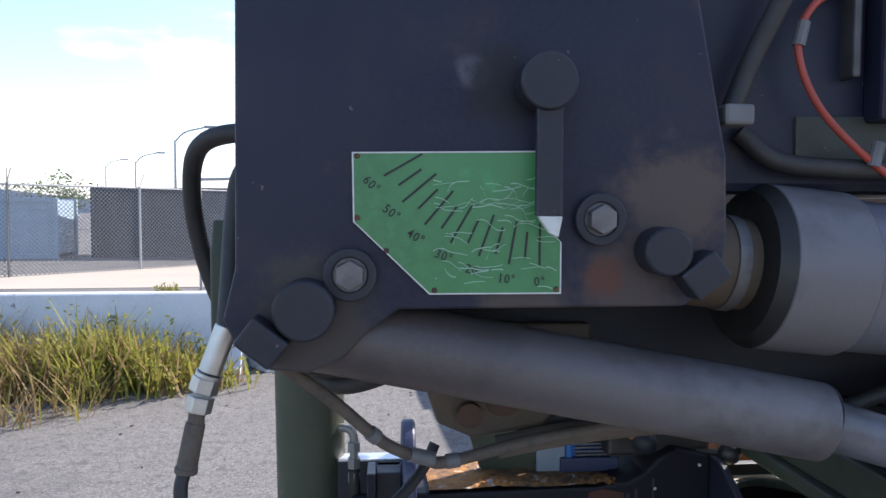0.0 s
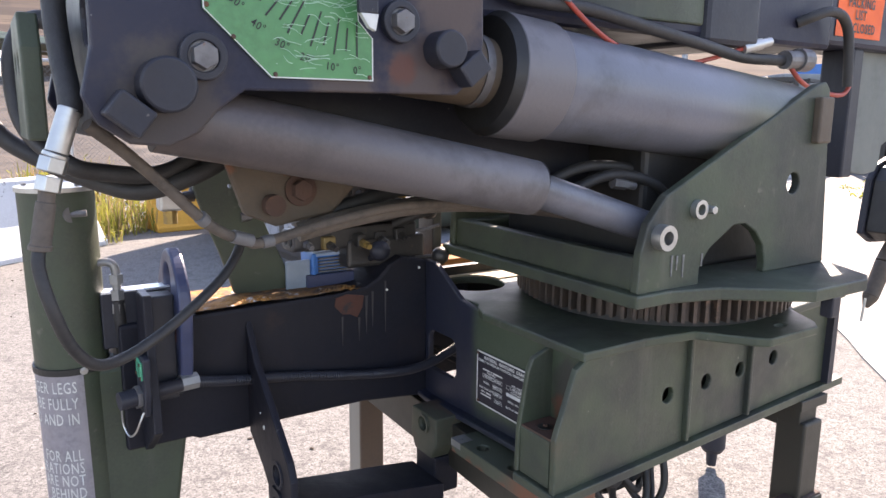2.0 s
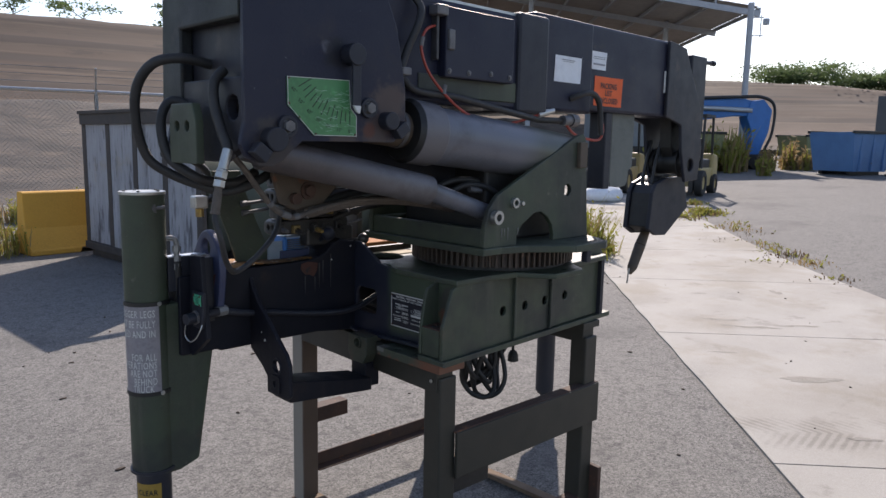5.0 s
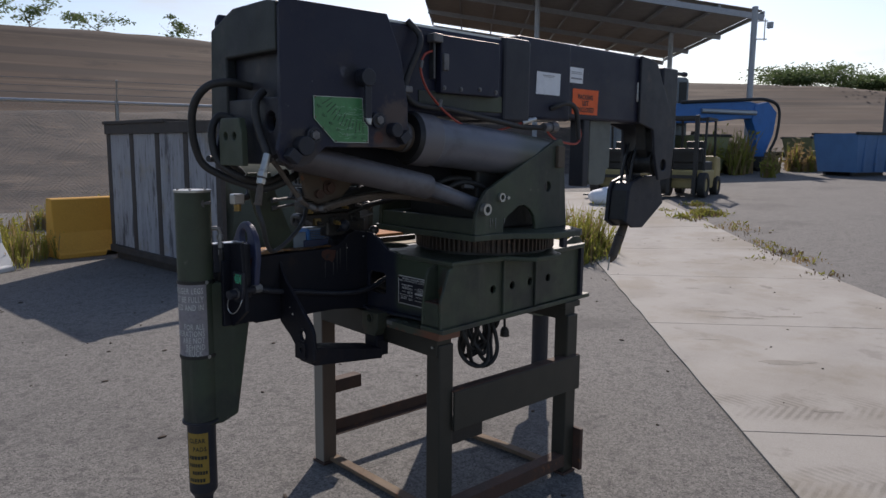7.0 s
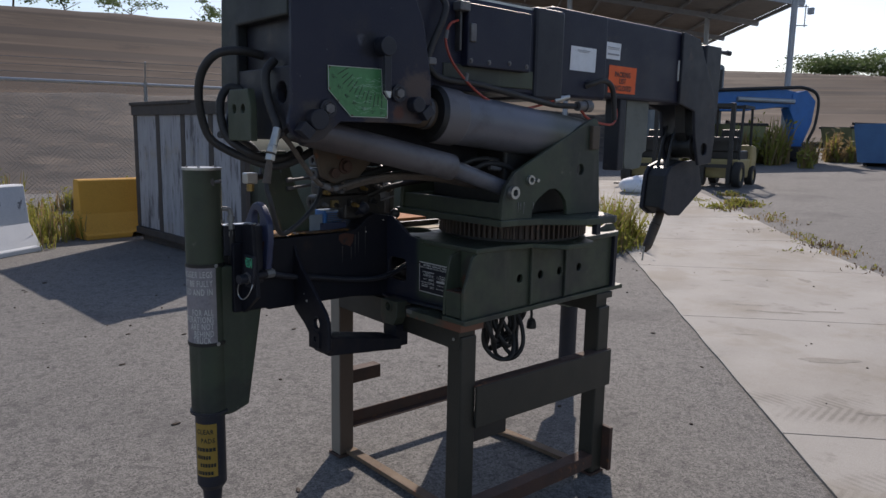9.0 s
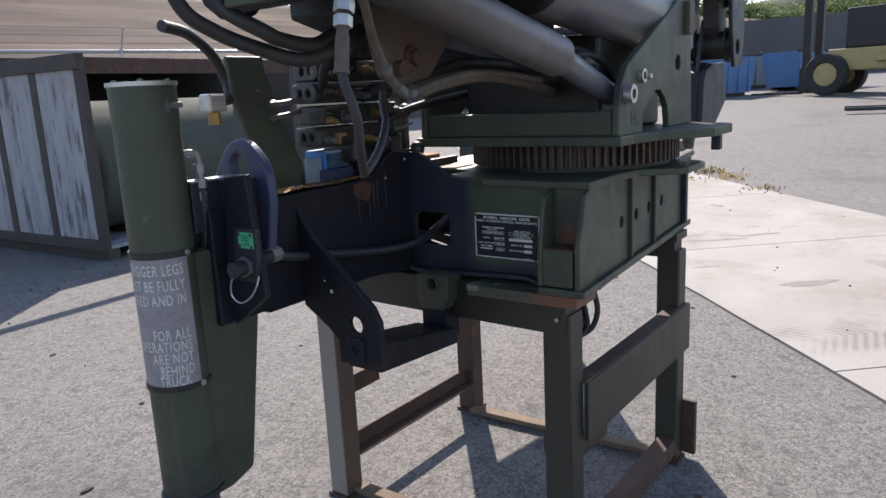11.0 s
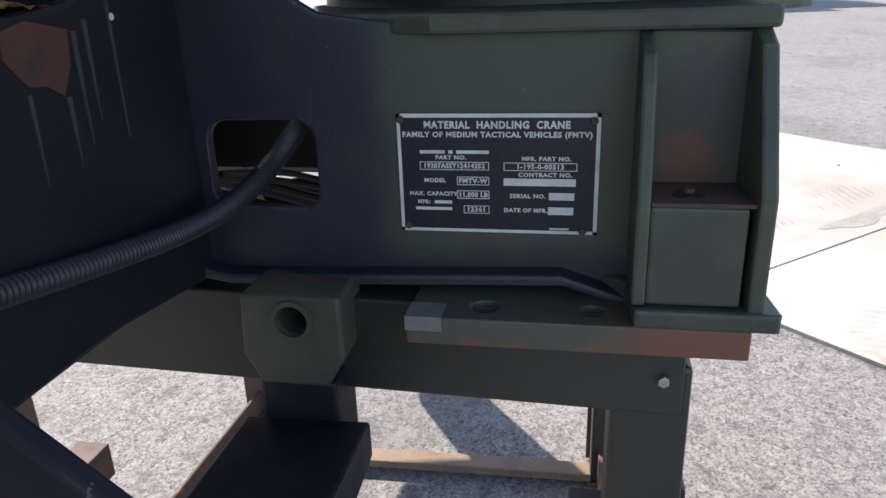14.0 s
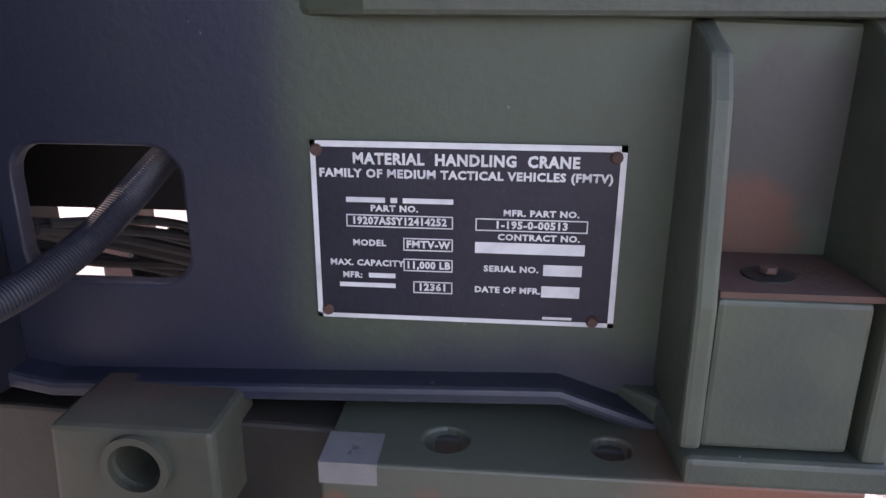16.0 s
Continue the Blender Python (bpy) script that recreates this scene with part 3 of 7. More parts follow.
def jersey_barrier(label, mat, a, b, height=0.81, group="concrete barriers"):
    """A concrete road barrier with its flared foot, from a to b on the ground, with a forklift slot."""
    a, b = Vector((*a, 0)), Vector((*b, 0))
    long = (b - a).length
    ob = thing("concrete_barrier", label, "barrier", group, at=a)
    ob.rotation_euler.z = math.atan2(b.y - a.y, b.x - a.x)
    h = height
    prof = [(-0.30, 0), (-0.30, 0.075 * h), (-0.27, 0.10 * h), (-0.13, 0.42 * h), (-0.085, h - 0.02), (-0.065, h), (0.065, h), (0.085, h - 0.02), (0.13, 0.42 * h), (0.27, 0.10 * h), (0.30, 0.075 * h), (0.30, 0)]
    bm = bmesh.new()
    cuts = [0, long * 0.30, long * 0.31, long * 0.42, long * 0.43, long]
    rows = []
    for i, u in enumerate(cuts):
        lift = 0.07 if i in (2, 3) else 0.0
        rows.append([bm.verts.new((u, p, max(z, lift) if z < 0.08 * h else z)) for p, z in prof])
    for r0, r1 in zip(rows, rows[1:]):
        for j in range(len(prof)):
            k = (j + 1) % len(prof)
            bm.faces.new((r0[j], r1[j], r1[k], r0[k]))
    bm.faces.new(rows[0]), bm.faces.new(rows[-1])
    part("barrier_body", bm, mat, ob, bevel=0.012)
    for u in (long * 0.2, long * 0.8) if mat is m_barrier_w else ():
        bm = bmesh.new()
        pipe(bm, (u, -0.115, 0.62 * h), (u, 0.115, 0.62 * h), 0.045, 0.03, 16)
        rod(bm, (u, -0.10, 0.62 * h), (u, 0.10, 0.62 * h), 0.032, seg=14)
        part("lifting_hole", bm, m_dark, ob)
    return ob


jersey_barrier("whitewashed concrete road barrier with peeling paint", m_barrier_w, (-7.6, 7.45), (-1.25, 7.62))
jersey_barrier("whitewashed concrete road barrier with peeling paint", m_barrier_w, (-1.18, 7.66), (0.92, 9.12))
jersey_barrier("yellow painted concrete road barrier by the timber crate", m_barrier_y, (1.72, 9.75), (3.75, 9.95))


# ---- the crane ----
crane = thing("material_handling_crane", "green and black truck crane, boom stowed, on a steel stand", "crane")
YH = 0.85

# boom head: two cheek plates and the body between them
HEAD = [(0.015, 1.555), (0.018, 1.915), (0.028, 1.938), (0.415, 1.943), (0.472, 1.82), (0.492, 1.72), (0.503, 1.665), (0.505, 1.59), (0.500, 1.548), (0.462, 1.515), (0.172, 1.514),
        (0.140, 1.490), (0.118, 1.466), (0.085, 1.452), (0.048, 1.455), (0.018, 1.475), (0.003, 1.505)]
bm = bmesh.new()
plate(bm, HEAD, [], "y", YH, YH + 0.016)
cheek = part("head_cheek_plate", bm, m_head, crane, "black painted plate with scuffs and rust", bevel=0.003)
bm = bmesh.new()
plate(bm, HEAD, [], "y", 1.235, 1.251)
part("head_cheek_plate", bm, m_head, crane, bevel=0.003)
bm = bmesh.new()
plate(bm, [(0.05, 1.60), (0.05, 1.905), (0.40, 1.925), (0.44, 1.80), (0.44, 1.60)], [], "y", YH + 0.016, 1.235)
part("head_body", bm, m_black, crane)
# end of the head, its hood and hose plate
m_hood = material("hood_paint", (0.030, 0.034, 0.027), (0.020, 0.021, 0.024), scale=5, rough=0.55, rough_var=0.2, spec=0.3, third=(0.05, 0.042, 0.034), third_scale=8, third_lo=0.58, third_hi=0.72, bump=0.12, bump_scale=140, contrast=(0.4, 0.6))
bm = bmesh.new()
plate(bm, [(0.868, 1.79), (0.866, 1.930), (0.92, 1.940), (1.12, 1.940), (1.270, 1.888), (1.288, 1.60), (1.17, 1.60), (1.17, 1.79)], [], "x", 0.014, 0.05)
part("end_hood", bm, m_hood, crane, "black and olive end hood", bevel=0.006)
bm = bmesh.new()
plate(bm, [(0.87, 1.50), (0.87, 1.66), (1.235, 1.66), (1.235, 1.46), (0.98, 1.46)], [loop_circle(0.915, 1.59, 0.03, 16), loop_circle(1.19, 1.55, 0.03, 16)], "x", 0.02, 0.05)
part("end_plate", bm, m_black, crane, bevel=0.004)
bm = bmesh.new()
plate(bm, [(0.985, 1.455), (0.985, 1.56), (1.0, 1.60), (1.115, 1.60), (1.128, 1.56), (1.128, 1.455)], [loop_circle(1.03, 1.545, 0.013, 12), loop_circle(1.085, 1.545, 0.013, 12)], "x", -0.04, -0.018)
part("hose_plate", bm, m_green, crane, bevel=0.003)

# pins, keepers and bolts on the cheek
for px, pz, r in ((0.083, 1.517, 0.029), (0.432, 1.572, 0.024)):
    bm = bmesh.new()
    rod(bm, (px, YH + 0.01, pz), (px, YH - 0.034, pz), r, seg=36)
    part("pivot_pin", bm, m_black, crane, bevel=0.003, smooth=True)
for px, pz, turn in ((0.044, 1.487, 38), (0.470, 1.549, -38)):
    bm = bmesh.new()
    box(bm, -0.021, 0.021, -0.016, 0.016, -0.016, 0.016, pose(px, YH - 0.018, pz, 0, turn, 0))
    part("keeper_block", bm, m_black, crane, bevel=0.003)
for px, pz, s in ((0.125, 1.549, 1.0), (0.371, 1.603, 1.0)):
    bm = bmesh.new()
    pipe(bm, (px, YH, pz), (px, YH - 0.012, pz), 0.026, 0.0165)
    part("bolt_boss", bm, m_black, crane, bevel=0.002)
    bolt("hex_bolt", (px, YH - 0.004, pz), (0, -1, 0), 0.0155 * s, crane, washer=1.3, tall=0.75)

# elevation scale and pointer
YS = YH - 0.0035
scale_out = [(0.127, 1.667), (0.310, 1.670), (0.314, 1.600), (0.333, 1.580), (0.333, 1.529), (0.202, 1.529), (0.128, 1.600)]
bm = bmesh.new()
plate(bm, scale_out, [], "y", YS, YH)
scale_plate = part("elevation_scale", bm, m_scale, crane, "green enamel angle scale with scratched black numerals")
inner = [(x + (0.235 - x) * 0.014, z + (1.60 - z) * 0.02) for x, z in scale_out]
bm = bmesh.new()
plate(bm, scale_out, [inner], "y", YS - 0.0006, YS)
part("scale_border", bm, m_white, scale_plate, "worn white border")
PIV = (0.311, 1.733)
for k in range(13):
    bm = bmesh.new()
    a = radians(5 * k)
    d = Vector((-math.sin(a), -math.cos(a)))
    side = Vector((d.y, -d.x)) * 0.0011
    r0, r1 = (0.134, 0.177) if k % 2 == 0 else (0.143, 0.170)
    q = [Vector(PIV) + d * r0 + side, Vector(PIV) + d * r1 + side, Vector(PIV) + d * r1 - side, Vector(PIV) + d * r0 - side]
    bm.faces.new([bm.verts.new((p.x, YS - 0.0008, p.y)) for p in q])
    part("scale_tick", bm, m_ink, scale_plate)
for k in range(0, 7):
    a = radians(10 * k)
    cx, cz, tilt = PIV[0] - math.sin(a) * 0.187, PIV[1] - math.cos(a) * 0.187, a * 0.75
    lettering("scale_numeral", [(f"{10 * k}°", 0, -0.005, 0.0128, "CENTER", 1.0)],
              lambda u, v: (cx + u * math.cos(tilt) + v * math.sin(tilt), YS - 0.0009, cz - u * math.sin(tilt) + v * math.cos(tilt)), m_ink, scale_plate, bold=0.008)
rng = random.Random(4)
bm = bmesh.new()
for k in range(64):
    u, v = rng.uniform(0.20, 0.318), rng.uniform(1.535, 1.642)
    way, bend = rng.uniform(-0.5, 0.3) + (math.pi if k % 3 == 0 else 0), rng.uniform(-0.25, 0.25)
    pts = []
    for i in range(rng.randint(9, 22)):
        if not (0.205 < u < 0.329 and 1.533 < v < 1.648 and u + v > 1.752):
            break
        pts.append((u, v))
        u, v = u + 0.0021 * math.cos(way), v + 0.0014 * math.sin(way)
        way += bend
        bend = 0.7 * bend + rng.uniform(-0.2, 0.2)
    w = rng.uniform(0.00025, 0.0006)
    for (u0, v0), (u1, v1) in zip(pts, pts[1:]):
        bm.faces.new([bm.verts.new((x, YS - 0.0011, z)) for x, z in ((u0, v0 - w), (u1, v1 - w), (u1, v1 + w), (u0, v0 + w))])
part("lacquer_scratches", bm, material("flaked_lacquer", (0.30, 0.46, 0.34), (0.18, 0.36, 0.22), scale=60, rough=0.6), scale_plate, "pale flaked scratches")
for px, pz in ((0.132, 1.6635), (0.328, 1.5335), (0.207, 1.533), (0.132, 1.604), (0.160, 1.572)):
    bm = bmesh.new()
    rod(bm, (px, YS, pz), (px, YS - 0.002, pz), 0.003, 0.0022, seg=10)
    part("drive_screw", bm, m_rust, scale_plate)
bm = bmesh.new()
rod(bm, (0.312, YH, 1.733), (0.312, 0.812, 1.733), 0.0275, seg=36)
pointer = part("pointer", bm, m_black, crane, "black pendulum pointer with a worn white tip", bevel=0.002, smooth=True)
bm = bmesh.new()
box(bm, 0.301, 0.327, 0.818, 0.826, 1.606, 1.735)
part("pointer_arm", bm, m_black, pointer, bevel=0.002)
bm = bmesh.new()
plate(bm, [(0.303, 1.606), (0.327, 1.606), (0.323, 1.586), (0.314, 1.590)], [], "y", 0.818, 0.826)
part("pointer_tip", bm, m_white, pointer, "worn white pointer tip", bevel=0.001)

m_stow = material("grey_green_paint", (0.13, 0.14, 0.125), (0.09, 0.10, 0.09), scale=9, rough=0.6, third=(0.05, 0.05, 0.05), third_scale=14)
# boom: nested box sections
def boom_section(name, x0, x1, y0, y1, z0, z1, mat, label=""):
    bm = bmesh.new()
    box(bm, x0, x1, y0, y1, z0, z1)
    return part(name, bm, mat, crane, label, bevel=0.012)


boom_section("boom_base_section", 0.38, 1.13, 0.93, 1.17, 1.632, 1.940, m_head, "black boom base section with bolted cover")
boom_section("boom_collar", 1.06, 1.225, 0.918, 1.182, 1.622, 1.952, m_black, "black welded boom collar")
boom_section("boom_middle_section", 1.20, 1.56, 0.965, 1.135, 1.640, 1.978, m_head, "blue-black boom section")
boom_section("boom_end_section", 1.54, 2.24, 0.970, 1.130, 1.652, 1.979, m_head)
bm = bmesh.new()
box(bm, 0.70, 1.01, 0.895, 0.93, 1.712, 1.915)
part("side_cover", bm, m_head, crane, "black bolted cover plate", bevel=0.005)
bm = bmesh.new()
box(bm, 0.62, 1.06, 0.925, 0.935, 1.655, 1.72)
part("lower_side_plate", bm, m_green, crane, bevel=0.004)
bm = bmesh.new()
box(bm, 0.45, 1.10, 0.935, 1.165, 1.938, 1.946)
part("boom_top_wear_strip", bm, m_steel, crane, "bare metal strip along the top")
for px, pz in ((0.715, 1.73), (0.99, 1.73), (0.90, 1.735), (0.80, 1.73)):
    bolt("cover_screw", (px, 0.895, pz), (0, -1, 0), 0.006, crane)

bm = bmesh.new()
plate(bm, [(1.775, 1.655), (1.775, 1.375), (1.785, 1.352), (1.85, 1.346), (1.90, 1.352), (1.915, 1.375), (1.920, 1.42), (1.945, 1.43), (1.945, 1.655)], [], "y", 1.005, 1.017)
part("stow_plate", bm, m_stow, crane, "grey-green plate hanging under the boom", bevel=0.003)
bm = bmesh.new()
box(bm, 1.690, 1.738, 0.98, 1.06, 1.345, 1.655)
part("stow_post", bm, m_black, crane, bevel=0.006)
# boom nose, sheaves
bm = bmesh.new()
plate(bm, [(2.14, 1.96), (2.27, 1.945), (2.40, 1.70), (2.42, 1.46), (2.34, 1.42), (2.29, 1.52), (2.27, 1.66), (2.14, 1.67)], [], "y", 1.012, 1.07)
part("nose_core", bm, m_dark, crane, bevel=0.004)
NOSE = [(2.12, 1.979), (2.27, 1.958), (2.33, 1.86), (2.44, 1.70), (2.47, 1.52), (2.45, 1.37), (2.33, 1.36), (2.28, 1.50), (2.26, 1.62), (2.12, 1.652)]
for y in (0.952, 1.132):
    bm = bmesh.new()
    plate(bm, NOSE, [loop_circle(2.37, 1.44, 0.03, 14)], "y", y, y + 0.016)
    part("nose_plate", bm, m_black, crane, bevel=0.004)
for y in (0.985, 1.075):
    bm = bmesh.new()
    plate(bm, [(x + 0.02, z - 0.01) for x, z in NOSE[:4]] + [(2.36, 1.62), (2.2, 1.70)], [], "y", y, y + 0.012)
    part("nose_rib", bm, m_black, crane, bevel=0.003)
for px, pz, r in ((2.36, 1.79, 0.075), (2.36, 1.45, 0.07)):
    bm = bmesh.new()
    rod(bm, (px, 0.97, pz), (px, 1.13, pz), r * 0.8, seg=32)
    rod(bm, (px, 0.985, pz), (px, 0.995, pz), r, seg=32)
    rod(bm, (px, 1.105, pz), (px, 1.115, pz), r, seg=32)
    part("sheave", bm, m_dark, crane, smooth=True)
bm = bmesh.new()
box(bm, 2.40, 2.55, 0.99, 1.10, 1.60, 1.95)
part("nose_box", bm, m_black, crane, bevel=0.008)
bm = bmesh.new()
rod(bm, (2.52, 1.045, 1.935), (2.72, 1.045, 1.94), 0.010, seg=12)
rod(bm, (2.705, 1.045, 1.94), (2.73, 1.045, 1.94), 0.014, seg=12)
part("rope_guide_rod", bm, m_black, crane)

# hook block, hanging from the nose
block = [(2.165, 1.143), (2.185, 1.31), (2.215, 1.352), (2.30, 1.378), (2.47, 1.385), (2.525, 1.23), (2.32, 1.105), (2.23, 1.11)]
for y in (1.03, 1.15):
    bm = bmesh.new()
    plate(bm, block, [], "y", y, y + 0.02)
    part("hook_block_cheek", bm, m_black, crane, "black hook block cheek", bevel=0.004)
bm = bmesh.new()
plate(bm, [(2.33 + (x - 2.33) * 0.93, 1.245 + (z - 1.245) * 0.93) for x, z in block], [], "y", 1.052, 1.148)
part("hook_block_body", bm, m_dark, crane, bevel=0.004)
bm = bmesh.new()
rod(bm, (2.32, 1.055, 1.30), (2.32, 1.145, 1.30), 0.085, seg=32)
part("hook_block_sheave", bm, m_dark, crane, smooth=True)
for y in (1.075, 1.125):
    hose("hoist_rope", [(2.24, y, 1.33), (2.27, y, 1.45), (2.31, y, 1.55)], 0.008, m_dark, crane)
bm = bmesh.new()
HA, HB, HC, HD = Vector((2.265, 1.10, 1.13)), Vector((2.215, 1.10, 1.055)), Vector((2.155, 1.10, 0.955)), Vector((2.135, 1.10, 0.928))
rod(bm, HA, HB, 0.020, 0.026, seg=18)
rod(bm, HB, HC, 0.026, 0.023, seg=18)
rod(bm, HC, HD, 0.023, 0.009, seg=18)
hook = part("hook", bm, m_brown, crane, "brown rusted crane hook seen edge-on", bevel=0.003, smooth=True)
bm = bmesh.new()
rod(bm, (2.128, 1.10, 0.955), (2.118, 1.10, 0.885), 0.004, seg=8)
part("safety_latch", bm, m_steel, hook)

# lift cylinder
CY = 0.93
def on_cyl(u):
    return Vector((0.50, CY, 1.558)).lerp(Vector((1.33, CY, 1.473)), u)


bm = bmesh.new()
rod(bm, on_cyl(-0.10), on_cyl(0.16), 0.052, seg=32)
part("cylinder_rod_eye", bm, m_brown, crane, "brown painted rod eye with bare metal rim", smooth=True)
bm = bmesh.new()
rod(bm, on_cyl(0.040), on_cyl(0.056), 0.0545, seg=32)
part("bare_metal_rim", bm, m_bolt, crane, smooth=True)
bm = bmesh.new()
rod(bm, on_cyl(0.09), on_cyl(0.20), 0.094, seg=48)
rod(bm, on_cyl(0.20), on_cyl(0.205), 0.094, 0.088, seg=48)
part("cylinder_gland", bm, m_tube, crane, bevel=0.002, smooth=True)
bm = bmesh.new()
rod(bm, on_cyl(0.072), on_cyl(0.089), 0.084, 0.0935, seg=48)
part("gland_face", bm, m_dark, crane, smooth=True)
bm = bmesh.new()
rod(bm, on_cyl(0.19), on_cyl(1.0), 0.087, seg=48)
rod(bm, on_cyl(1.0), on_cyl(1.05), 0.087, 0.05, seg=48)
part("lift_cylinder_barrel", bm, m_cyl, crane, "grey-green hydraulic lift cylinder", smooth=True)

# link strut from the head to the turntable
T0, T1, T2 = Vector((0.085, 0.905, 1.487)), Vector((0.642, 0.905, 1.377)), Vector((0.93, 0.905, 1.289))
bm = bmesh.new()
rod(bm, T0, T1, 0.044, seg=36)
rod(bm, T1, T1.lerp(T2, 0.03), 0.044, 0.03, seg=36)
part("strut_tube", bm, m_tube, crane, "dusty grey-brown strut tube", smooth=True)
bm = bmesh.new()
rod(bm, T1, T2, 0.029, 0.028, seg=28)
part("strut_rod", bm, m_cyl, crane, smooth=True)

# turntable: side plates, deck, lug
TRI = [(0.826, 1.192), (0.830, 1.262), (0.845, 1.312), (0.885, 1.357), (1.305, 1.553), (1.335, 1.560), (1.352, 1.545), (1.388, 1.192)]
ARCH = [(0.985, 1.192), (0.985, 1.222), (1.01, 1.255), (1.075, 1.292), (1.11, 1.293), (1.145, 1.275), (1.172, 1.245), (1.182, 1.21), (1.182, 1.192)]
tri_out = TRI[:1] + ARCH + TRI[:0:-1]
for y in (0.838, 1.40):
    bm = bmesh.new()
    plate(bm, tri_out, [loop_circle(1.254, 1.363, 0.021, 20)], "y", y, y + 0.018)
    part("turntable_side_plate", bm, m_green, crane, "green turntable cheek with an arched opening", bevel=0.003)
DECK = [(0.815, 0.828), (0.90, 0.828), (1.00, 0.80), (1.10, 0.72), (1.13, 0.70), (1.30, 0.70), (1.34, 0.72), (1.385, 0.80), (1.40, 0.83), (1.40, 1.43), (0.815, 1.43)]
bm = bmesh.new()
plate(bm, DECK, [], "z", 1.168, 1.192)
part("turntable_deck", bm, m_green, crane, "green deck plate with lock lug", bevel=0.004)
bm = bmesh.new()
box(bm, 0.835, 0.86, 0.86, 1.40, 1.192, 1.252)
box(bm, 0.86, 1.38, 1.36, 1.40, 1.192, 1.252)
part("turntable_curb", bm, m_green, crane, bevel=0.004)
bm = bmesh.new()
box(bm, 1.195, 1.22, 0.704, 0.728, 1.128, 1.168)
part("lock_block", bm, m_black, crane, bevel=0.003)
bm = bmesh.new()
pipe(bm, (0.873, 0.838, 1.288), (0.873, 0.818, 1.288), 0.022, 0.012)
part("pin_boss", bm, m_steel, crane, "bare metal pin boss", smooth=True)
for px, pz in ((0.965, 1.330),):
    bm = bmesh.new()
    pipe(bm, (px, 0.838, pz), (px, 0.826, pz), 0.017, 0.010)
    part("grease_boss", bm, m_steel, crane, smooth=True)
    bolt("grease_fitting", (px + 0.028, 0.838, pz - 0.002), (0, -1, 0), 0.008, crane, m_steel, washer=0, tall=2.0)
bm = bmesh.new()
box(bm, 1.30, 1.345, 0.822, 0.840, 1.44, 1.53)
part("cheek_bracket", bm, m_brown, crane, bevel=0.004)
bm = bmesh.new()
rod(bm, (1.30, 0.86, 1.47), (1.30, 1.40, 1.47), 0.03, seg=24)
part("cylinder_foot_pin", bm, m_dark, crane)

m_drip = material("white_drip", (0.20, 0.195, 0.18), (0.09, 0.09, 0.08), scale=90, rough=0.8)
for px, z0, z1 in ((0.905, 1.215, 1.252), (0.918, 1.225, 1.250), (0.935, 1.210, 1.251), (0.985, 1.225, 1.248)):
    bm = bmesh.new()
    plate(bm, [(px, z1), (px + 0.005, z1), (px + 0.003, z0), (px + 0.001, z0)], [], "y", 0.836, 0.8385)
    part("drip_mark", bm, m_drip, crane)
hose("link_hose", [(0.78, 0.98, 1.35), (0.86, 0.95, 1.385), (0.95, 0.93, 1.37), (1.02, 0.93, 1.32)], 0.010, m_rubber, crane, seg=10)
hose("link_hose", [(0.72, 1.0, 1.36), (0.84, 0.98, 1.40), (0.98, 0.96, 1.38), (1.08, 0.96, 1.31)], 0.010, m_rubber, crane, seg=10)
for p in ((0.60, 0.955, 1.405), (0.865, 0.945, 1.372)):
    bm = bmesh.new()
    rod(bm, p, (p[0] + 0.03, p[1] - 0.004, p[2] - 0.004), 0.011, seg=6)
    rod(bm, (p[0] + 0.03, p[1] - 0.004, p[2] - 0.004), (p[0] + 0.05, p[1] - 0.006, p[2] - 0.008), 0.008, seg=12)
    part("hose_union", bm, m_bolt, crane)
# slewing ring with its teeth
GX, GY, GR = 1.18, 1.12, 0.300
bm = bmesh.new()
teeth = 84
outline = []
for k in range(teeth):
    a0 = 2 * math.pi * k / teeth
    for f, r in ((0.0, GR - 0.016), (0.22, GR - 0.016), (0.36, GR), (0.66, GR), (0.80, GR - 0.016)):
        a = a0 + f * 2 * math.pi / teeth
        outline.append((GX + r * math.cos(a), GY + r * math.sin(a)))
plate(bm, outline, [loop_circle(GX, GY, GR - 0.06, 48)], "z", 1.105, 1.166)
part("slewing_gear", bm, m_gear, crane, "rusty brown toothed slewing ring")
bm = bmesh.new()
pipe(bm, (GX, GY, 1.085), (GX, GY, 1.107), GR - 0.025, GR - 0.08, 64)
part("bearing_ring", bm, m_dark, crane, smooth=True)

# base frame
SIDE = [(0.888, 0.846), (0.93, 0.846), (0.985, 0.820), (1.05, 0.842), (1.39, 0.830), (1.43, 0.838), (1.43, 1.160), (1.385, 1.158), (1.28, 1.094), (1.20, 1.083), (0.888, 1.072)]
XB = 0.766
bm = bmesh.new()
plate(bm, SIDE, [round_rect(1.294, 1.408, 0.903, 0.995, 0.022)], "x", XB, XB + 0.014)
part("base_side_plate", bm, m_base, crane, "base side plate, green fading into black camouflage", bevel=0.003)
bm = bmesh.new()
lip = [(0.95, 0.824), (0.985, 0.828), (1.05, 0.850), (1.39, 0.838), (1.43, 0.845)]
plate(bm, lip + [(y, z - 0.011) for y, z in reversed(lip)], [], "x", 0.742, 0.775)
part("side_plate_flange", bm, m_base, crane, bevel=0.004)
FRONT = [(0.690, 0.842), (0.690, 0.945), (0.735, 1.062), (0.76, 1.076), (1.40, 1.076), (1.50, 1.096), (1.575, 1.122), (1.63, 1.120), (1.66, 1.085), (1.668, 0.848)]
YF = 0.905


def skew(bm):
    """The front of the base runs slightly askew."""
    for v in bm.verts:
        v.co.y += 0.065 * (v.co.x - 1.0) - 0.008


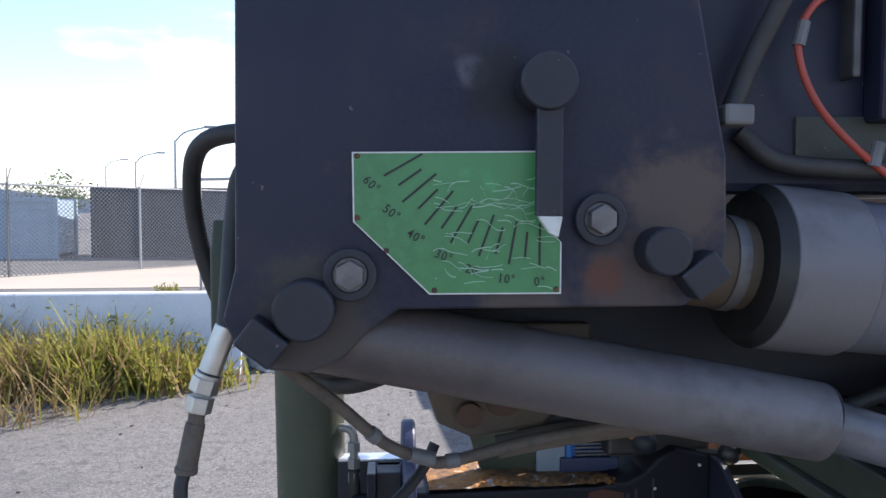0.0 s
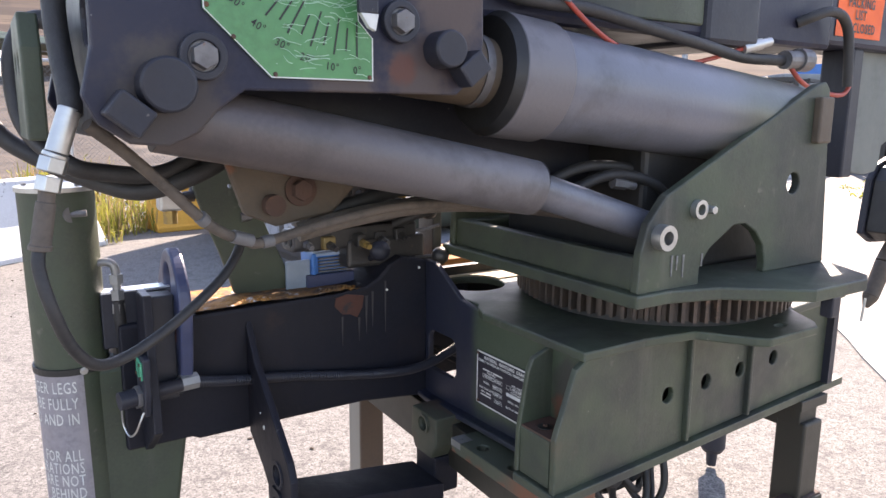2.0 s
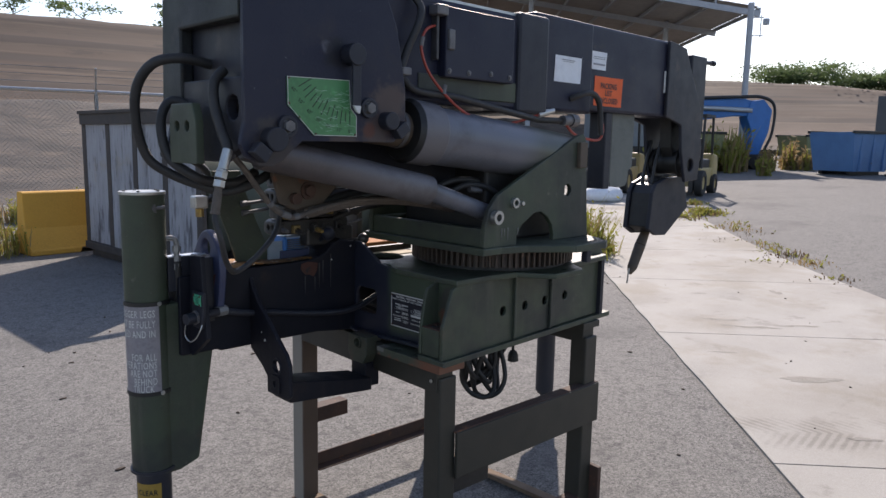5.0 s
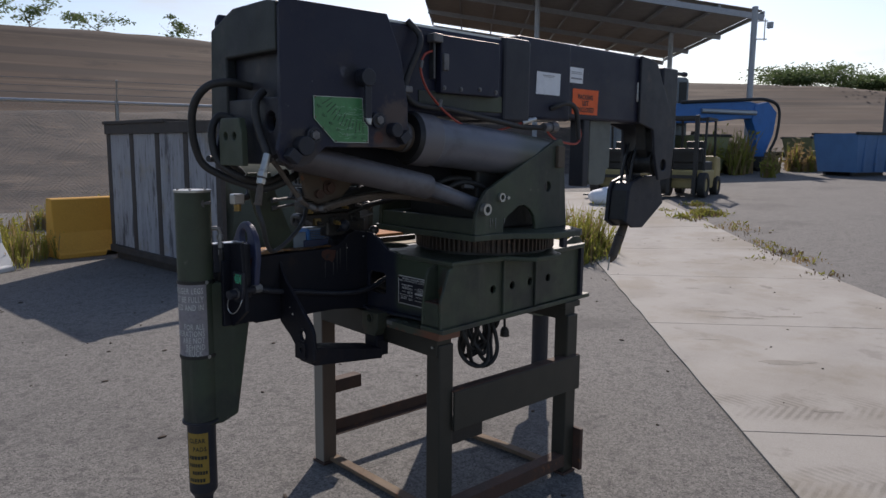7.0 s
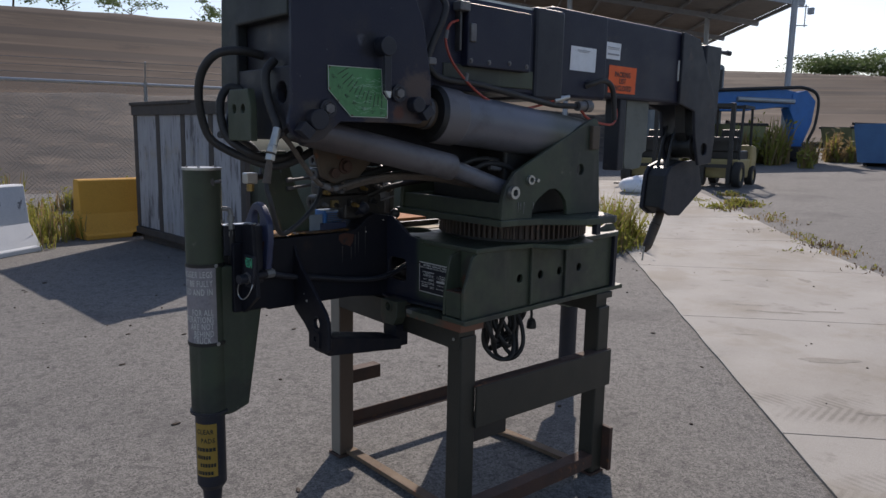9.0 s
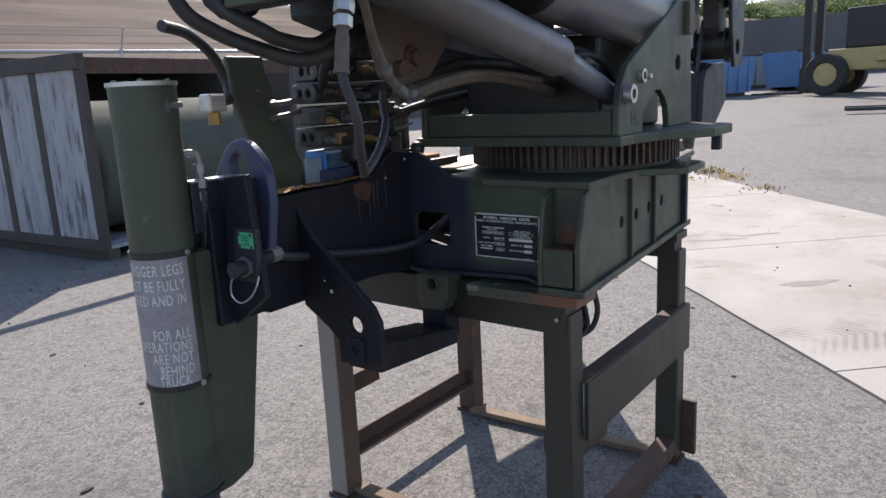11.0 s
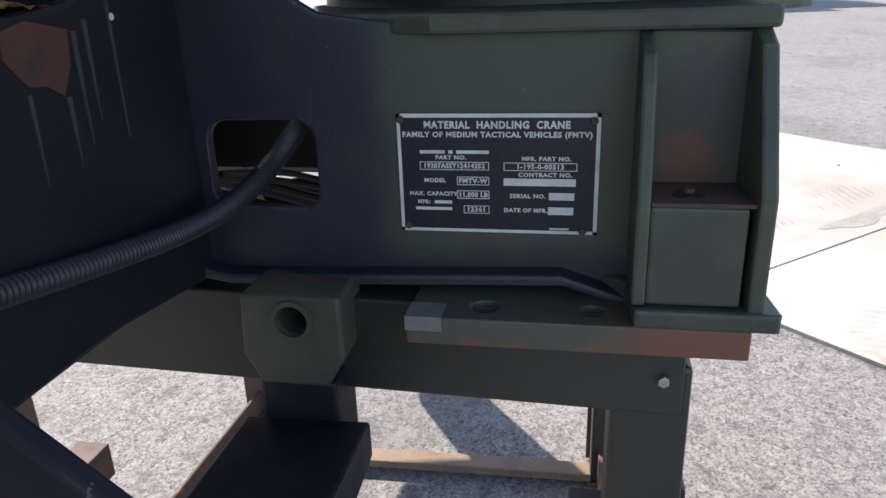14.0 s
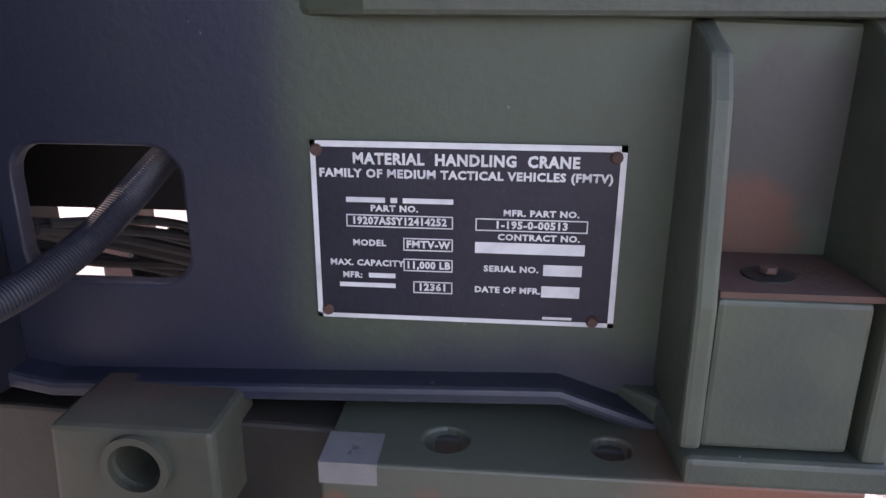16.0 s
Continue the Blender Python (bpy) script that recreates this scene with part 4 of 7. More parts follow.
bm = bmesh.new()
plate(bm, FRONT, [loop_circle(x, 0.956, 0.0165, 18) for x in (0.997, 1.124, 1.248, 1.382)], "y", YF, YF + 0.014)
skew(bm)
part("base_front_plate", bm, m_green, crane, "green base plate with four round holes", bevel=0.003)
for x in (1.056, 1.277):
    bm = bmesh.new()
    box(bm, x - 0.005, x + 0.005, YF - 0.012, YF + 0.002, 0.848, 1.075)
    skew(bm)
    part("weld_rib", bm, m_green, crane, bevel=0.003)
bm = bmesh.new()
plate(bm, [(0.685, YF - 0.042), (1.71, YF + 0.024), (1.71, 1.06), (0.80, 1.03), (0.766, 1.01), (0.745, 0.99), (0.685, 0.985)], [], "z", 0.826, 0.844)
part("base_foot_flange", bm, m_green, crane, bevel=0.004)
TOP = [(0.748, 0.876), (0.90, 0.878), (1.02, 0.86), (1.08, 0.775), (1.10, 0.757), (1.25, 0.757), (1.28, 0.78), (1.33, 0.86), (1.60, 0.89), (1.63, 0.91), (1.63, 1.62), (0.80, 1.62), (0.782, 1.40), (0.782, 1.235), (0.762, 1.205), (0.748, 1.17)]
bm = bmesh.new()
plate(bm, TOP, [loop_circle(0.885, 1.40, 0.075, 24), loop_circle(1.195, 0.80, 0.014, 12, 0.6)], "z", 1.074, 1.092)
part("base_top_plate", bm, m_green, crane, "green base top plate with a round opening", bevel=0.004)
for b in ((1.62, 1.64, 0.92, 1.60), (0.80, 1.07, 1.585, 1.60), (1.07, 1.62, 1.585, 1.60)):
    bm = bmesh.new()
    box(bm, *b, 0.90 if b[0] == 1.07 else 0.80 if b[0] == 0.80 else 0.845, 1.074)
    part("base_back_plate", bm, m_black, crane)
# pale primer ledge with sunlight in its colour, rusty deck behind it, inner web
bm = bmesh.new()
arc = [(0.885 + 0.077 * math.cos(radians(180 - 12 * i)), 1.40 + 0.077 * math.sin(radians(180 - 12 * i))) for i in range(16)]
plate(bm, [(0.782, 1.40), *arc, (1.06, 1.40), (1.06, 1.615), (0.802, 1.615)], [], "z", 1.092, 1.0955)
part("bleached_ledge", bm, m_sunlit_cream, crane, "pale primer round the opening, sunlight put into its colour")
bm = bmesh.new()
box(bm, 0.80, 1.10, 1.485, 1.505, 1.095, 1.118)
part("ledge_bar", bm, m_dark, crane, bevel=0.002)
bm = bmesh.new()
box(bm, 0.775, 1.06, 1.525, 1.72, 1.098, 1.128)
part("rear_deck", bm, m_rust_orange, crane, "orange rusted rear deck plate", bevel=0.003)
hose("deck_hose", [(0.83, 1.66, 1.14), (0.90, 1.58, 1.138), (0.96, 1.60, 1.138), (0.99, 1.66, 1.14)], 0.008, m_rust, crane)
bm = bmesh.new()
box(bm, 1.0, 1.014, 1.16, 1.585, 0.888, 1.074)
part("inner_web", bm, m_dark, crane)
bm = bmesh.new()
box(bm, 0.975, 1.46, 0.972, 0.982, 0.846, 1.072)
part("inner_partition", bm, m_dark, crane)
rng = random.Random(15)
for k in range(7):
    y0, dz = 1.40 + 0.012 * k, rng.uniform(-0.012, 0.012)
    hose("inner_cable", [(0.83, y0 + 0.03, 0.912 + dz), (0.89, y0 - 0.02, 0.898 + dz - 0.004 * k), (0.95, y0 - 0.07, 0.878 - 0.006 * k), (1.02, y0 - 0.12, 0.850 - 0.008 * k)], rng.uniform(0.004, 0.0065), m_rubber, crane, seg=8)
# pocket at the corner
bm = bmesh.new()
plate(bm, [(0.690, 0.846), (0.692, 0.93), (0.710, 1.035), (0.720, 1.058), (0.77, 1.076), (0.77, 0.846)], [], "y", 0.976, 0.988)
part("pocket_rib", bm, m_green, crane, "green upright rib", bevel=0.003)
bm = bmesh.new()
box(bm, 0.694, 0.766, 0.897, 0.976, 0.846, 0.935)
part("pocket_box", bm, m_green, crane, "green corner pocket, rusty inside", bevel=0.003)
bm = bmesh.new()
plate(bm, [(0.696, 0.892), (0.764, 0.897), (0.764, 0.975), (0.696, 0.975)], [], "z", 0.935, 0.9385)
part("pocket_floor", bm, m_rust, crane, "rusty pocket floor")
bm = bmesh.new()
rod(bm, (0.724, 0.942, 0.9385), (0.724, 0.942, 0.9395), 0.014, seg=18)
part("pocket_hole", bm, m_dark, crane)
bolt("pocket_bolt", (0.724, 0.942, 0.9395), (0, 0, 1), 0.005, crane, m_rust, washer=0)
# lifting lug under the side plate
m_lug = material("worn_lug_paint", (0.060, 0.062, 0.040), (0.040, 0.044, 0.030), scale=9, rough=0.6, third=(0.075, 0.048, 0.034), third_scale=14, third_lo=0.5, third_hi=0.64, bump=0.2)
bm = bmesh.new()
plate(bm, [(1.275, 0.742), (1.256, 0.775), (1.256, 0.840), (1.358, 0.840), (1.362, 0.775), (1.345, 0.742)], [loop_circle(1.305, 0.815, 0.0165, 24)], "x", 0.69, 0.76)
part("lug", bm, m_lug, crane, "green lug with a bored hole", bevel=0.004)
bm = bmesh.new()
pipe(bm, (0.69, 1.305, 0.815), (0.685, 1.305, 0.815), 0.0215, 0.0165)
part("lug_rim", bm, m_lug, crane, smooth=True)
bm = bmesh.new()
box(bm, 0.698, 0.76, 1.270, 1.352, 0.655, 0.742)
part("lug_foot", bm, m_beam, crane, bevel=0.004)

# data plate
XP = XB - 0.0025
def on_plate(u, v):
    """u: 0 to 1 from the plate's left edge to its right, v: 0 to 1 from its foot."""
    return (XP - 0.0008, 1.2085 - 0.191 * u, 0.8855 + 0.1165 * v)


bm = bmesh.new()
box(bm, XP, XB, 1.0175, 1.2085, 0.8855, 1.002)
data_plate = part("data_plate", bm, m_plate, crane, "black data plate with white border and lettering")
bm = bmesh.new()
for u0, u1, v0, v1 in ((0, 1, 0.968, 1), (0, 1, 0, 0.026), (0, 0.017, 0, 1), (0.981, 1, 0, 1)):
    bars(bm, [(u0, u1, v0, v1)], on_plate)
part("plate_border", bm, m_white, data_plate)


def on_plate_metres(u, v):
    return (XP - 0.0010, 1.2085 - u, 0.8855 + v * 0.967)


W, Hh = 0.191, 0.1205
def row(words, u, v, size, wide=1.0, align="CENTER"):
    return (words, u * W, v * Hh, size, align, wide)


lettering("plate_lettering", [
    row("MATERIAL  HANDLING  CRANE", 0.497, 0.906, 0.0098, 0.99), row("FAMILY OF MEDIUM TACTICAL VEHICLES (FMTV)", 0.495, 0.828, 0.0074, 1.10),
    row("PART NO.", 0.270, 0.640, 0.0056, 1.2), row("19207ASSY12414252", 0.285, 0.570, 0.0068, 1.0), row("MODEL", 0.185, 0.445, 0.0056, 1.15), row("FMTV-W", 0.380, 0.443, 0.0068, 1.08),
    row("MAX. CAPACITY", 0.175, 0.330, 0.0056, 1.15), row("11,000 LB", 0.380, 0.325, 0.0068, 1.0), row("MFR:", 0.125, 0.258, 0.0056, 1.1), row("12361", 0.395, 0.198, 0.0068, 1.1),
    row("MFR. PART NO.", 0.745, 0.633, 0.0056, 1.2), row("1-195-0-00513", 0.715, 0.567, 0.0068, 1.08), row("CONTRACT NO.", 0.740, 0.500, 0.0056, 1.2),
    row("SERIAL NO.", 0.655, 0.320, 0.0056, 1.2), row("DATE OF MFR.", 0.645, 0.198, 0.0056, 1.15)], on_plate_metres, m_white, data_plate, bold=0.042)
bm = bmesh.new()
for u0, u1, v0, v1 in ((0.110, 0.462, 0.535, 0.605), (0.298, 0.462, 0.408, 0.480), (0.298, 0.462, 0.290, 0.362), (0.330, 0.462, 0.163, 0.232), (0.535, 0.895, 0.533, 0.602)):
    e = 0.004
    bars(bm, [(u0, u1, v1 - e * 1.6, v1), (u0, u1, v0, v0 + e * 1.6), (u0, u0 + e, v0, v1), (u1 - e, u1, v0, v1)], on_plate)
bars(bm, [(0.535, 0.890, 0.408, 0.470), (0.760, 0.885, 0.290, 0.352), (0.757, 0.882, 0.165, 0.230), (0.765, 0.862, 0.035, 0.050)], on_plate)
bars(bm, [(0.112, 0.240, 0.672, 0.700), (0.258, 0.280, 0.672, 0.700), (0.298, 0.462, 0.672, 0.700), (0.180, 0.270, 0.245, 0.272), (0.080, 0.270, 0.188, 0.214)], on_plate)
part("plate_print", bm, m_white, data_plate, "white fields and rules")
for u, v in ((0.02, 0.95), (0.968, 0.94), (0.035, 0.045), (0.93, 0.03)):
    bm = bmesh.new()
    p = Vector(on_plate(u, v))
    rod(bm, p, p + Vector((-0.002, 0, 0)), 0.004, 0.003, seg=12)
    part("rivet", bm, m_rust, data_plate)

# outrigger beam
YB = 1.42
bm = bmesh.new()
plate(bm, [(0.10, 0.852), (0.10, 1.100), (0.34, 1.103), (0.55, 1.106), (0.61, 1.114), (0.64, 1.130), (0.665, 1.155), (0.70, 1.172), (0.768, 1.158), (0.768, 0.826), (0.60, 0.845), (0.235, 0.845), (0.22, 0.852)], [], "y", YB, 1.60)
part("outrigger_beam", bm, m_beam, crane, "black box beam, worn and rust-stained", bevel=0.006)
bm = bmesh.new()
def flakes(x, y):
    """Height of the piled rust flakes."""
    pile = sum(h * math.exp(-((x - px) / w) ** 2 - ((y - 1.445) / 0.03) ** 2) for px, w, h in ((0.36, 0.045, 0.012), (0.55, 0.05, 0.010)))
    return 1.1085 + pile * (0.6 + 0.8 * noise.noise((x * 160, y * 160, 0))) + 0.002 * noise.noise((x * 90, y * 90, 3))


n_u, n_v = 60, 24
grid = [[bm.verts.new((0.24 + 0.37 * i / n_u, YB + 0.002 + 0.17 * j / n_v, flakes(0.24 + 0.37 * i / n_u, YB + 0.002 + 0.17 * j / n_v))) for j in range(n_v + 1)] for i in range(n_u + 1)]
for i in range(n_u):
    for j in range(n_v):
        bm.faces.new((grid[i][j], grid[i + 1][j], grid[i + 1][j + 1], grid[i][j + 1]))
part("rusted_beam_top", bm, m_rust_bright, crane, "flaking orange rust on the beam's top")
bm = bmesh.new()
plate(bm, [(0.535, 1.096), (0.56, 1.102), (0.602, 1.094), (0.598, 1.068), (0.585, 1.047), (0.568, 1.056), (0.550, 1.058), (0.532, 1.078)], [], "y", YB - 0.002, YB + 0.002)
part("rust_patch", bm, m_rust_red, crane, "bare patch of red rust")
m_run = material("pale_run", (0.050, 0.045, 0.044), (0.030, 0.028, 0.030), scale=30, rough=0.6)
for x0, z0, z1, w in ((0.606, 1.005, 1.092, 0.006), (0.622, 1.02, 1.10, 0.005), (0.655, 1.0, 1.12, 0.004), (0.588, 0.99, 1.045, 0.005), (0.548, 0.985, 1.052, 0.004)):
    bm = bmesh.new()
    plate(bm, [(x0, z1), (x0 + w, z1), (x0 + w * 0.7, (z0 + z1) / 2), (x0 + w * 0.4, z0), (x0 + w * 0.1, (z0 + z1) / 2)], [], "y", YB - 0.0015, YB + 0.002)
    part("run_mark", bm, m_run, crane)
# arm bracket on the beam's face
ARM = [(1.42, 1.075), (1.40, 1.04), (1.37, 1.00), (1.205, 0.858), (1.187, 0.825), (1.184, 0.728), (1.20, 0.715), (1.318, 0.712), (1.318, 0.765), (1.345, 0.79), (1.42, 0.838)]
bm = bmesh.new()
plate(bm, ARM, [loop_circle(1.258, 0.811, 0.021, 24)], "x", 0.335, 0.350)
part("arm_bracket", bm, m_beam, crane, "black bracket arm with a pin hole", bevel=0.004)
bm = bmesh.new()
near_end = [bm.verts.new((0.35, y, z)) for y, z in ((1.205, 0.700), (1.305, 0.700), (1.318, 0.768), (1.205, 0.768))]
far_end = [bm.verts.new((0.702, y, z)) for y, z in ((1.238, 0.655), (1.374, 0.655), (1.374, 0.694), (1.238, 0.698))]
bm.faces.new(near_end), bm.faces.new(far_end)
for k in range(4):
    bm.faces.new((near_end[k], near_end[(k + 1) % 4], far_end[(k + 1) % 4], far_end[k]))
part("bracket_cross_bar", bm, m_beam, crane, bevel=0.004)
m_eye = material("blue_black_paint", (0.034, 0.044, 0.095), (0.048, 0.056, 0.105), scale=6, rough=0.4, bump=0.1)
bm = bmesh.new()
pipe(bm, (0.335, 1.258, 0.811), (0.3325, 1.258, 0.811), 0.027, 0.021)
part("pin_hole_boss", bm, m_beam, crane, smooth=True)
bm = bmesh.new()
plate(bm, round_rect(1.236, 1.286, 0.722, 0.782, 0.010), [loop_circle(1.262, 0.754, 0.011, 14)], "x", 0.329, 0.336)
part("bracket_pad", bm, m_beam, crane, bevel=0.002)
for py, pz in ((1.326, 0.882), (1.345, 0.905)):
    bm = bmesh.new()
    rod(bm, (0.335, py, pz), (0.3335, py, pz), 0.0045 if pz < 0.9 else 0.002, seg=10)
    part("paint_chip", bm, m_white, crane)
# lifting eye on the beam's end
EYE_PL = [(p[1], p[2]) for p in spline([(0, 1.398, 0.99), (0, 1.386, 1.05), (0, 1.380, 1.10), (0, 1.394, 1.15), (0, 1.418, 1.195), (0, 1.450, 1.229), (0, 1.487, 1.243), (0, 1.526, 1.227), (0, 1.560, 1.185), (0, 1.585, 1.13), (0, 1.596, 1.06), (0, 1.590, 0.99)], 4)]
EYE_PL = [(1.447 + (y - 1.487) * 1.0 - 0.028 * smooth(1.07, 1.20, z), z - 0.004) for y, z in EYE_PL]
bm = bmesh.new()
plate(bm, EYE_PL, [loop_circle(1.424, 1.180, 0.028, 32, 1.12)], "x", 0.190, 0.214)
part("lifting_eye", bm, m_eye, crane, "blue-black lifting eye plate", bevel=0.005)
bm = bmesh.new()
plate(bm, [(1.446, 1.082), (1.416, 1.088), (1.362, 1.108), (1.375, 1.06), (1.380, 1.035), (1.385, 1.0), (1.44, 1.0), (1.455, 1.045)], [], "x", 0.1885, 0.192)
part("rust_patch", bm, m_rust_red, crane, "bare patch of red rust")


def outrigger(x, y, beam_x, full):
    """A jack leg: outer tube with its cap, the tapering mount box, the inner jack."""
    bm = bmesh.new()
    rod(bm, (x, y, 0.50), (x, y, 1.352), 0.0625, seg=44)
    part("outrigger_tube", bm, m_green, crane, "olive green outrigger jack tube", smooth=True)
    bm = bmesh.new()
    rod(bm, (x, y, 1.352), (x, y, 1.360), 0.0655, seg=44)
    part("tube_cap", bm, m_steel, crane, "pale sunlit tube cap")
    for k in range(5):
        a = radians(72 * k + 20)
        bolt("cap_screw", (x + 0.05 * math.cos(a), y + 0.05 * math.sin(a), 1.360), (0, 0, 1), 0.005, crane, washer=0)
    s = 1 if beam_x > x else -1
    bm = bmesh.new()
    plate(bm, [(x, 1.02), (x + s * 0.16, 1.02), (x + s * 0.19, 0.90), (x + s * 0.185, 0.845), (x + s * 0.13, 0.50), (x + s * 0.06, 0.475), (x, 0.475)], [], "y", y - 0.05, y + 0.05)
    part("mount_box", bm, m_green, crane, "green tapering mount box", bevel=0.008)
    bm = bmesh.new()
    rod(bm, (x, y, 0.50), (x, y, 0.49), 0.068, seg=44)
    part("lower_collar", bm, m_black, crane, smooth=True)
    bm = bmesh.new()
    low = 0.215 if full else 0.10
    rod(bm, (x, y, 0.49), (x, y, low), 0.052, seg=40)
    rod(bm, (x, y, low), (x, y, low - 0.02), 0.052, 0.040, seg=40)
    rod(bm, (x, y, low - 0.02), (x, y, low - 0.085), 0.036 if full else 0.025, 0.030 if full else 0.020, seg=32)
    part("jack_ram", bm, m_black, crane, smooth=True)


outrigger(2.455, 1.81, 1.9, False)
# rear beam, widened out of sight to throw a broader shadow on the ground
bm = bmesh.new()
plate(bm, [(1.62, 1.46), (1.62, 1.66), (2.10, 2.16), (2.36, 2.12), (2.44, 1.74)], [], "z", 0.86, 1.14)
part("outrigger_beam", bm, m_black, crane, bevel=0.006)


OX, OY = 0.026, 1.482
upright = set(crane.children)
outrigger(OX, OY, 0.5, True)


def on_tube(r):
    """Wraps (angle in metres along the girth, height) round the jack tube; 0 looks south-west."""
    def place(u, v):
        a = radians(232) + u / r
        return (OX + r * math.cos(a), OY + r * math.sin(a), v)
    return place


# label band with clamps
bm = bmesh.new()
n_a = 24
def shell(bm, r, u0, u1, z0, z1):
    place = on_tube(r)
    cols = [(bm.verts.new(place(u0 + (u1 - u0) * i / n_a, z0)), bm.verts.new(place(u0 + (u1 - u0) * i / n_a, z1))) for i in range(n_a + 1)]
    for (a, b), (c, d) in zip(cols, cols[1:]):
        bm.faces.new((a, c, d, b))


shell(bm, 0.0640, -0.115, 0.052, 0.756, 1.022)
band = part("outrigger_label", bm, m_foil, crane, "grey foil warning label wrapped round the tube", smooth=True)
for z in (0.750, 1.028):
    bm = bmesh.new()
    pipe(bm, (OX, OY, z - 0.006), (OX, OY, z + 0.006), 0.0665, 0.062, 40)
    part("band_clamp", bm, m_dark, crane)
    p = on_tube(0.066)(0.055, z)
    bolt("clamp_screw", p, (p[0] - OX, p[1] - OY, 0), 0.005, crane, m_steel, washer=1.4)
words = (("OUTRIGGER LEGS", 0.998), ("MUST BE FULLY", 0.967), ("LOWERED AND IN", 0.937), ("FOR ALL", 0.865), ("OPERATIONS", 0.840), ("ARE NOT", 0.815), ("BEHIND", 0.789), ("TRUCK", 0.766))
for one in [(w, 0.040 - 0.010 * (w == "TRUCK"), z, 0.031, "RIGHT", 0.64) for w, z in words]:
    lettering("label_line", [one], on_tube(0.0646), m_white, band, bold=0.004)
bm = bmesh.new()
def shell_ram(bm, r, u0, u1, z0, z1):
    cols = []
    for i in range(17):
        a = radians(232) + (u0 + (u1 - u0) * i / 16) / r
        cols.append([bm.verts.new((OX + r * math.cos(a), OY + r * math.sin(a), z)) for z in (z0, z1)])
    for (a, b), (c, d) in zip(cols, cols[1:]):
        bm.faces.new((a, c, d, b))


shell_ram(bm, 0.0530, -0.05, 0.035, 0.255, 0.455)
ylab = part("pad_warning_label", bm, m_yellow, crane, "yellow warning label with black lettering", smooth=True)


def on_ram(u, v):
    a = radians(232) + u / 0.0534
    return (OX + 0.0534 * math.cos(a), OY + 0.0534 * math.sin(a), v)


lettering("pad_lettering", [("CLEAR", -0.008, 0.425, 0.024, "CENTER", 0.9), ("PADS", 0.002, 0.392, 0.024, "CENTER", 0.9)], on_ram, m_ink, ylab)
bm = bmesh.new()
for k, (a, b) in enumerate(((-0.044, 0.03), (-0.044, 0.012), (-0.03, 0.03), (-0.044, 0.02))):
    z = 0.352 - 0.030 * k
    for i in range(6):
        u0, u1 = a + (b - a) * i / 6 + 0.001, a + (b - a) * (i + 1) / 6 - 0.001
        bm.faces.new([bm.verts.new(on_ram(u, v)) for u, v in ((u0, z), (u1, z), (u1, z + 0.014), (u0, z + 0.014))])
part("pad_label_bars", bm, m_ink, ylab)
# the jack stands slightly out of plumb
for ob in [o for o in crane.children_recursive if o not in upright and o.parent not in upright]:
    for v in ob.data.vertices:
        v.co.x -= 0.012 * (v.co.z - 1.0)
        v.co.y -= 0.025 * (v.co.z - 1.0)

# curved shield plate standing on the beam
bm = bmesh.new()
plate(bm, [(0.345, 1.112), (0.318, 1.20), (0.295, 1.26), (0.272, 1.335), (0.264, 1.415), (0.366, 1.415), (0.374, 1.375), (0.402, 1.295), (0.426, 1.235), (0.458, 1.165), (0.484, 1.10), (0.492, 1.075), (0.40, 1.075)], [loop_circle(0.345, 1.34, 0.004, 10)], "y", 1.518, 1.530)
part("curved_shield_plate", bm, m_green, crane, "curved olive green shield plate", bevel=0.003)
bm = bmesh.new()
box(bm, 0.205, 0.25, 1.515, 1.555, 1.295, 1.335)
part("check_valve", bm, m_steel, crane, "zinc check valve block", bevel=0.005)
bm = bmesh.new()
rod(bm, (0.228, 1.535, 1.297), (0.228, 1.535, 1.268), 0.014, seg=8)
part("check_valve_port", bm, m_brass, crane)
bm = bmesh.new()
rod(bm, (0.248, 1.535, 1.318), (0.275, 1.535, 1.322), 0.012, seg=12)
part("check_valve_nipple", bm, m_dark, crane)
hose("shield_hose", [(0.275, 1.535, 1.322), (0.29, 1.56, 1.36), (0.26, 1.56, 1.42), (0.18, 1.53, 1.46), (0.10, 1.50, 1.47)], 0.012, m_rubber, crane)

# hydraulic valve bank on the beam
def on_bank(u, v, w):
    """Bank frame: u along the spool, v across, w up."""
    return Vector((0.44 + u, 1.455 + v, 1.145 + w))


m_valve = material("oily_black_casting", (0.025, 0.024, 0.024), (0.045, 0.04, 0.036), scale=18, rough=0.42, third=(0.12, 0.09, 0.06), third_scale=20, third_lo=0.62, third_hi=0.72, bump=0.2)
m_tagyel = material("yellow_tag", (0.27, 0.19, 0.07), (0.16, 0.11, 0.05), scale=30, rough=0.6)
m_cap = material("cast_cap", (0.085, 0.082, 0.082), (0.045, 0.043, 0.043), scale=30, rough=0.45, metal=0.4, third=(0.10, 0.08, 0.06), third_scale=25)
rng = random.Random(31)
bm = bmesh.new()
box(bm, 0.58, 0.78, 1.45, 1.56, 1.15, 1.215)
part("valve_inlet", bm, m_valve, crane, "oily black inlet casting", bevel=0.008)
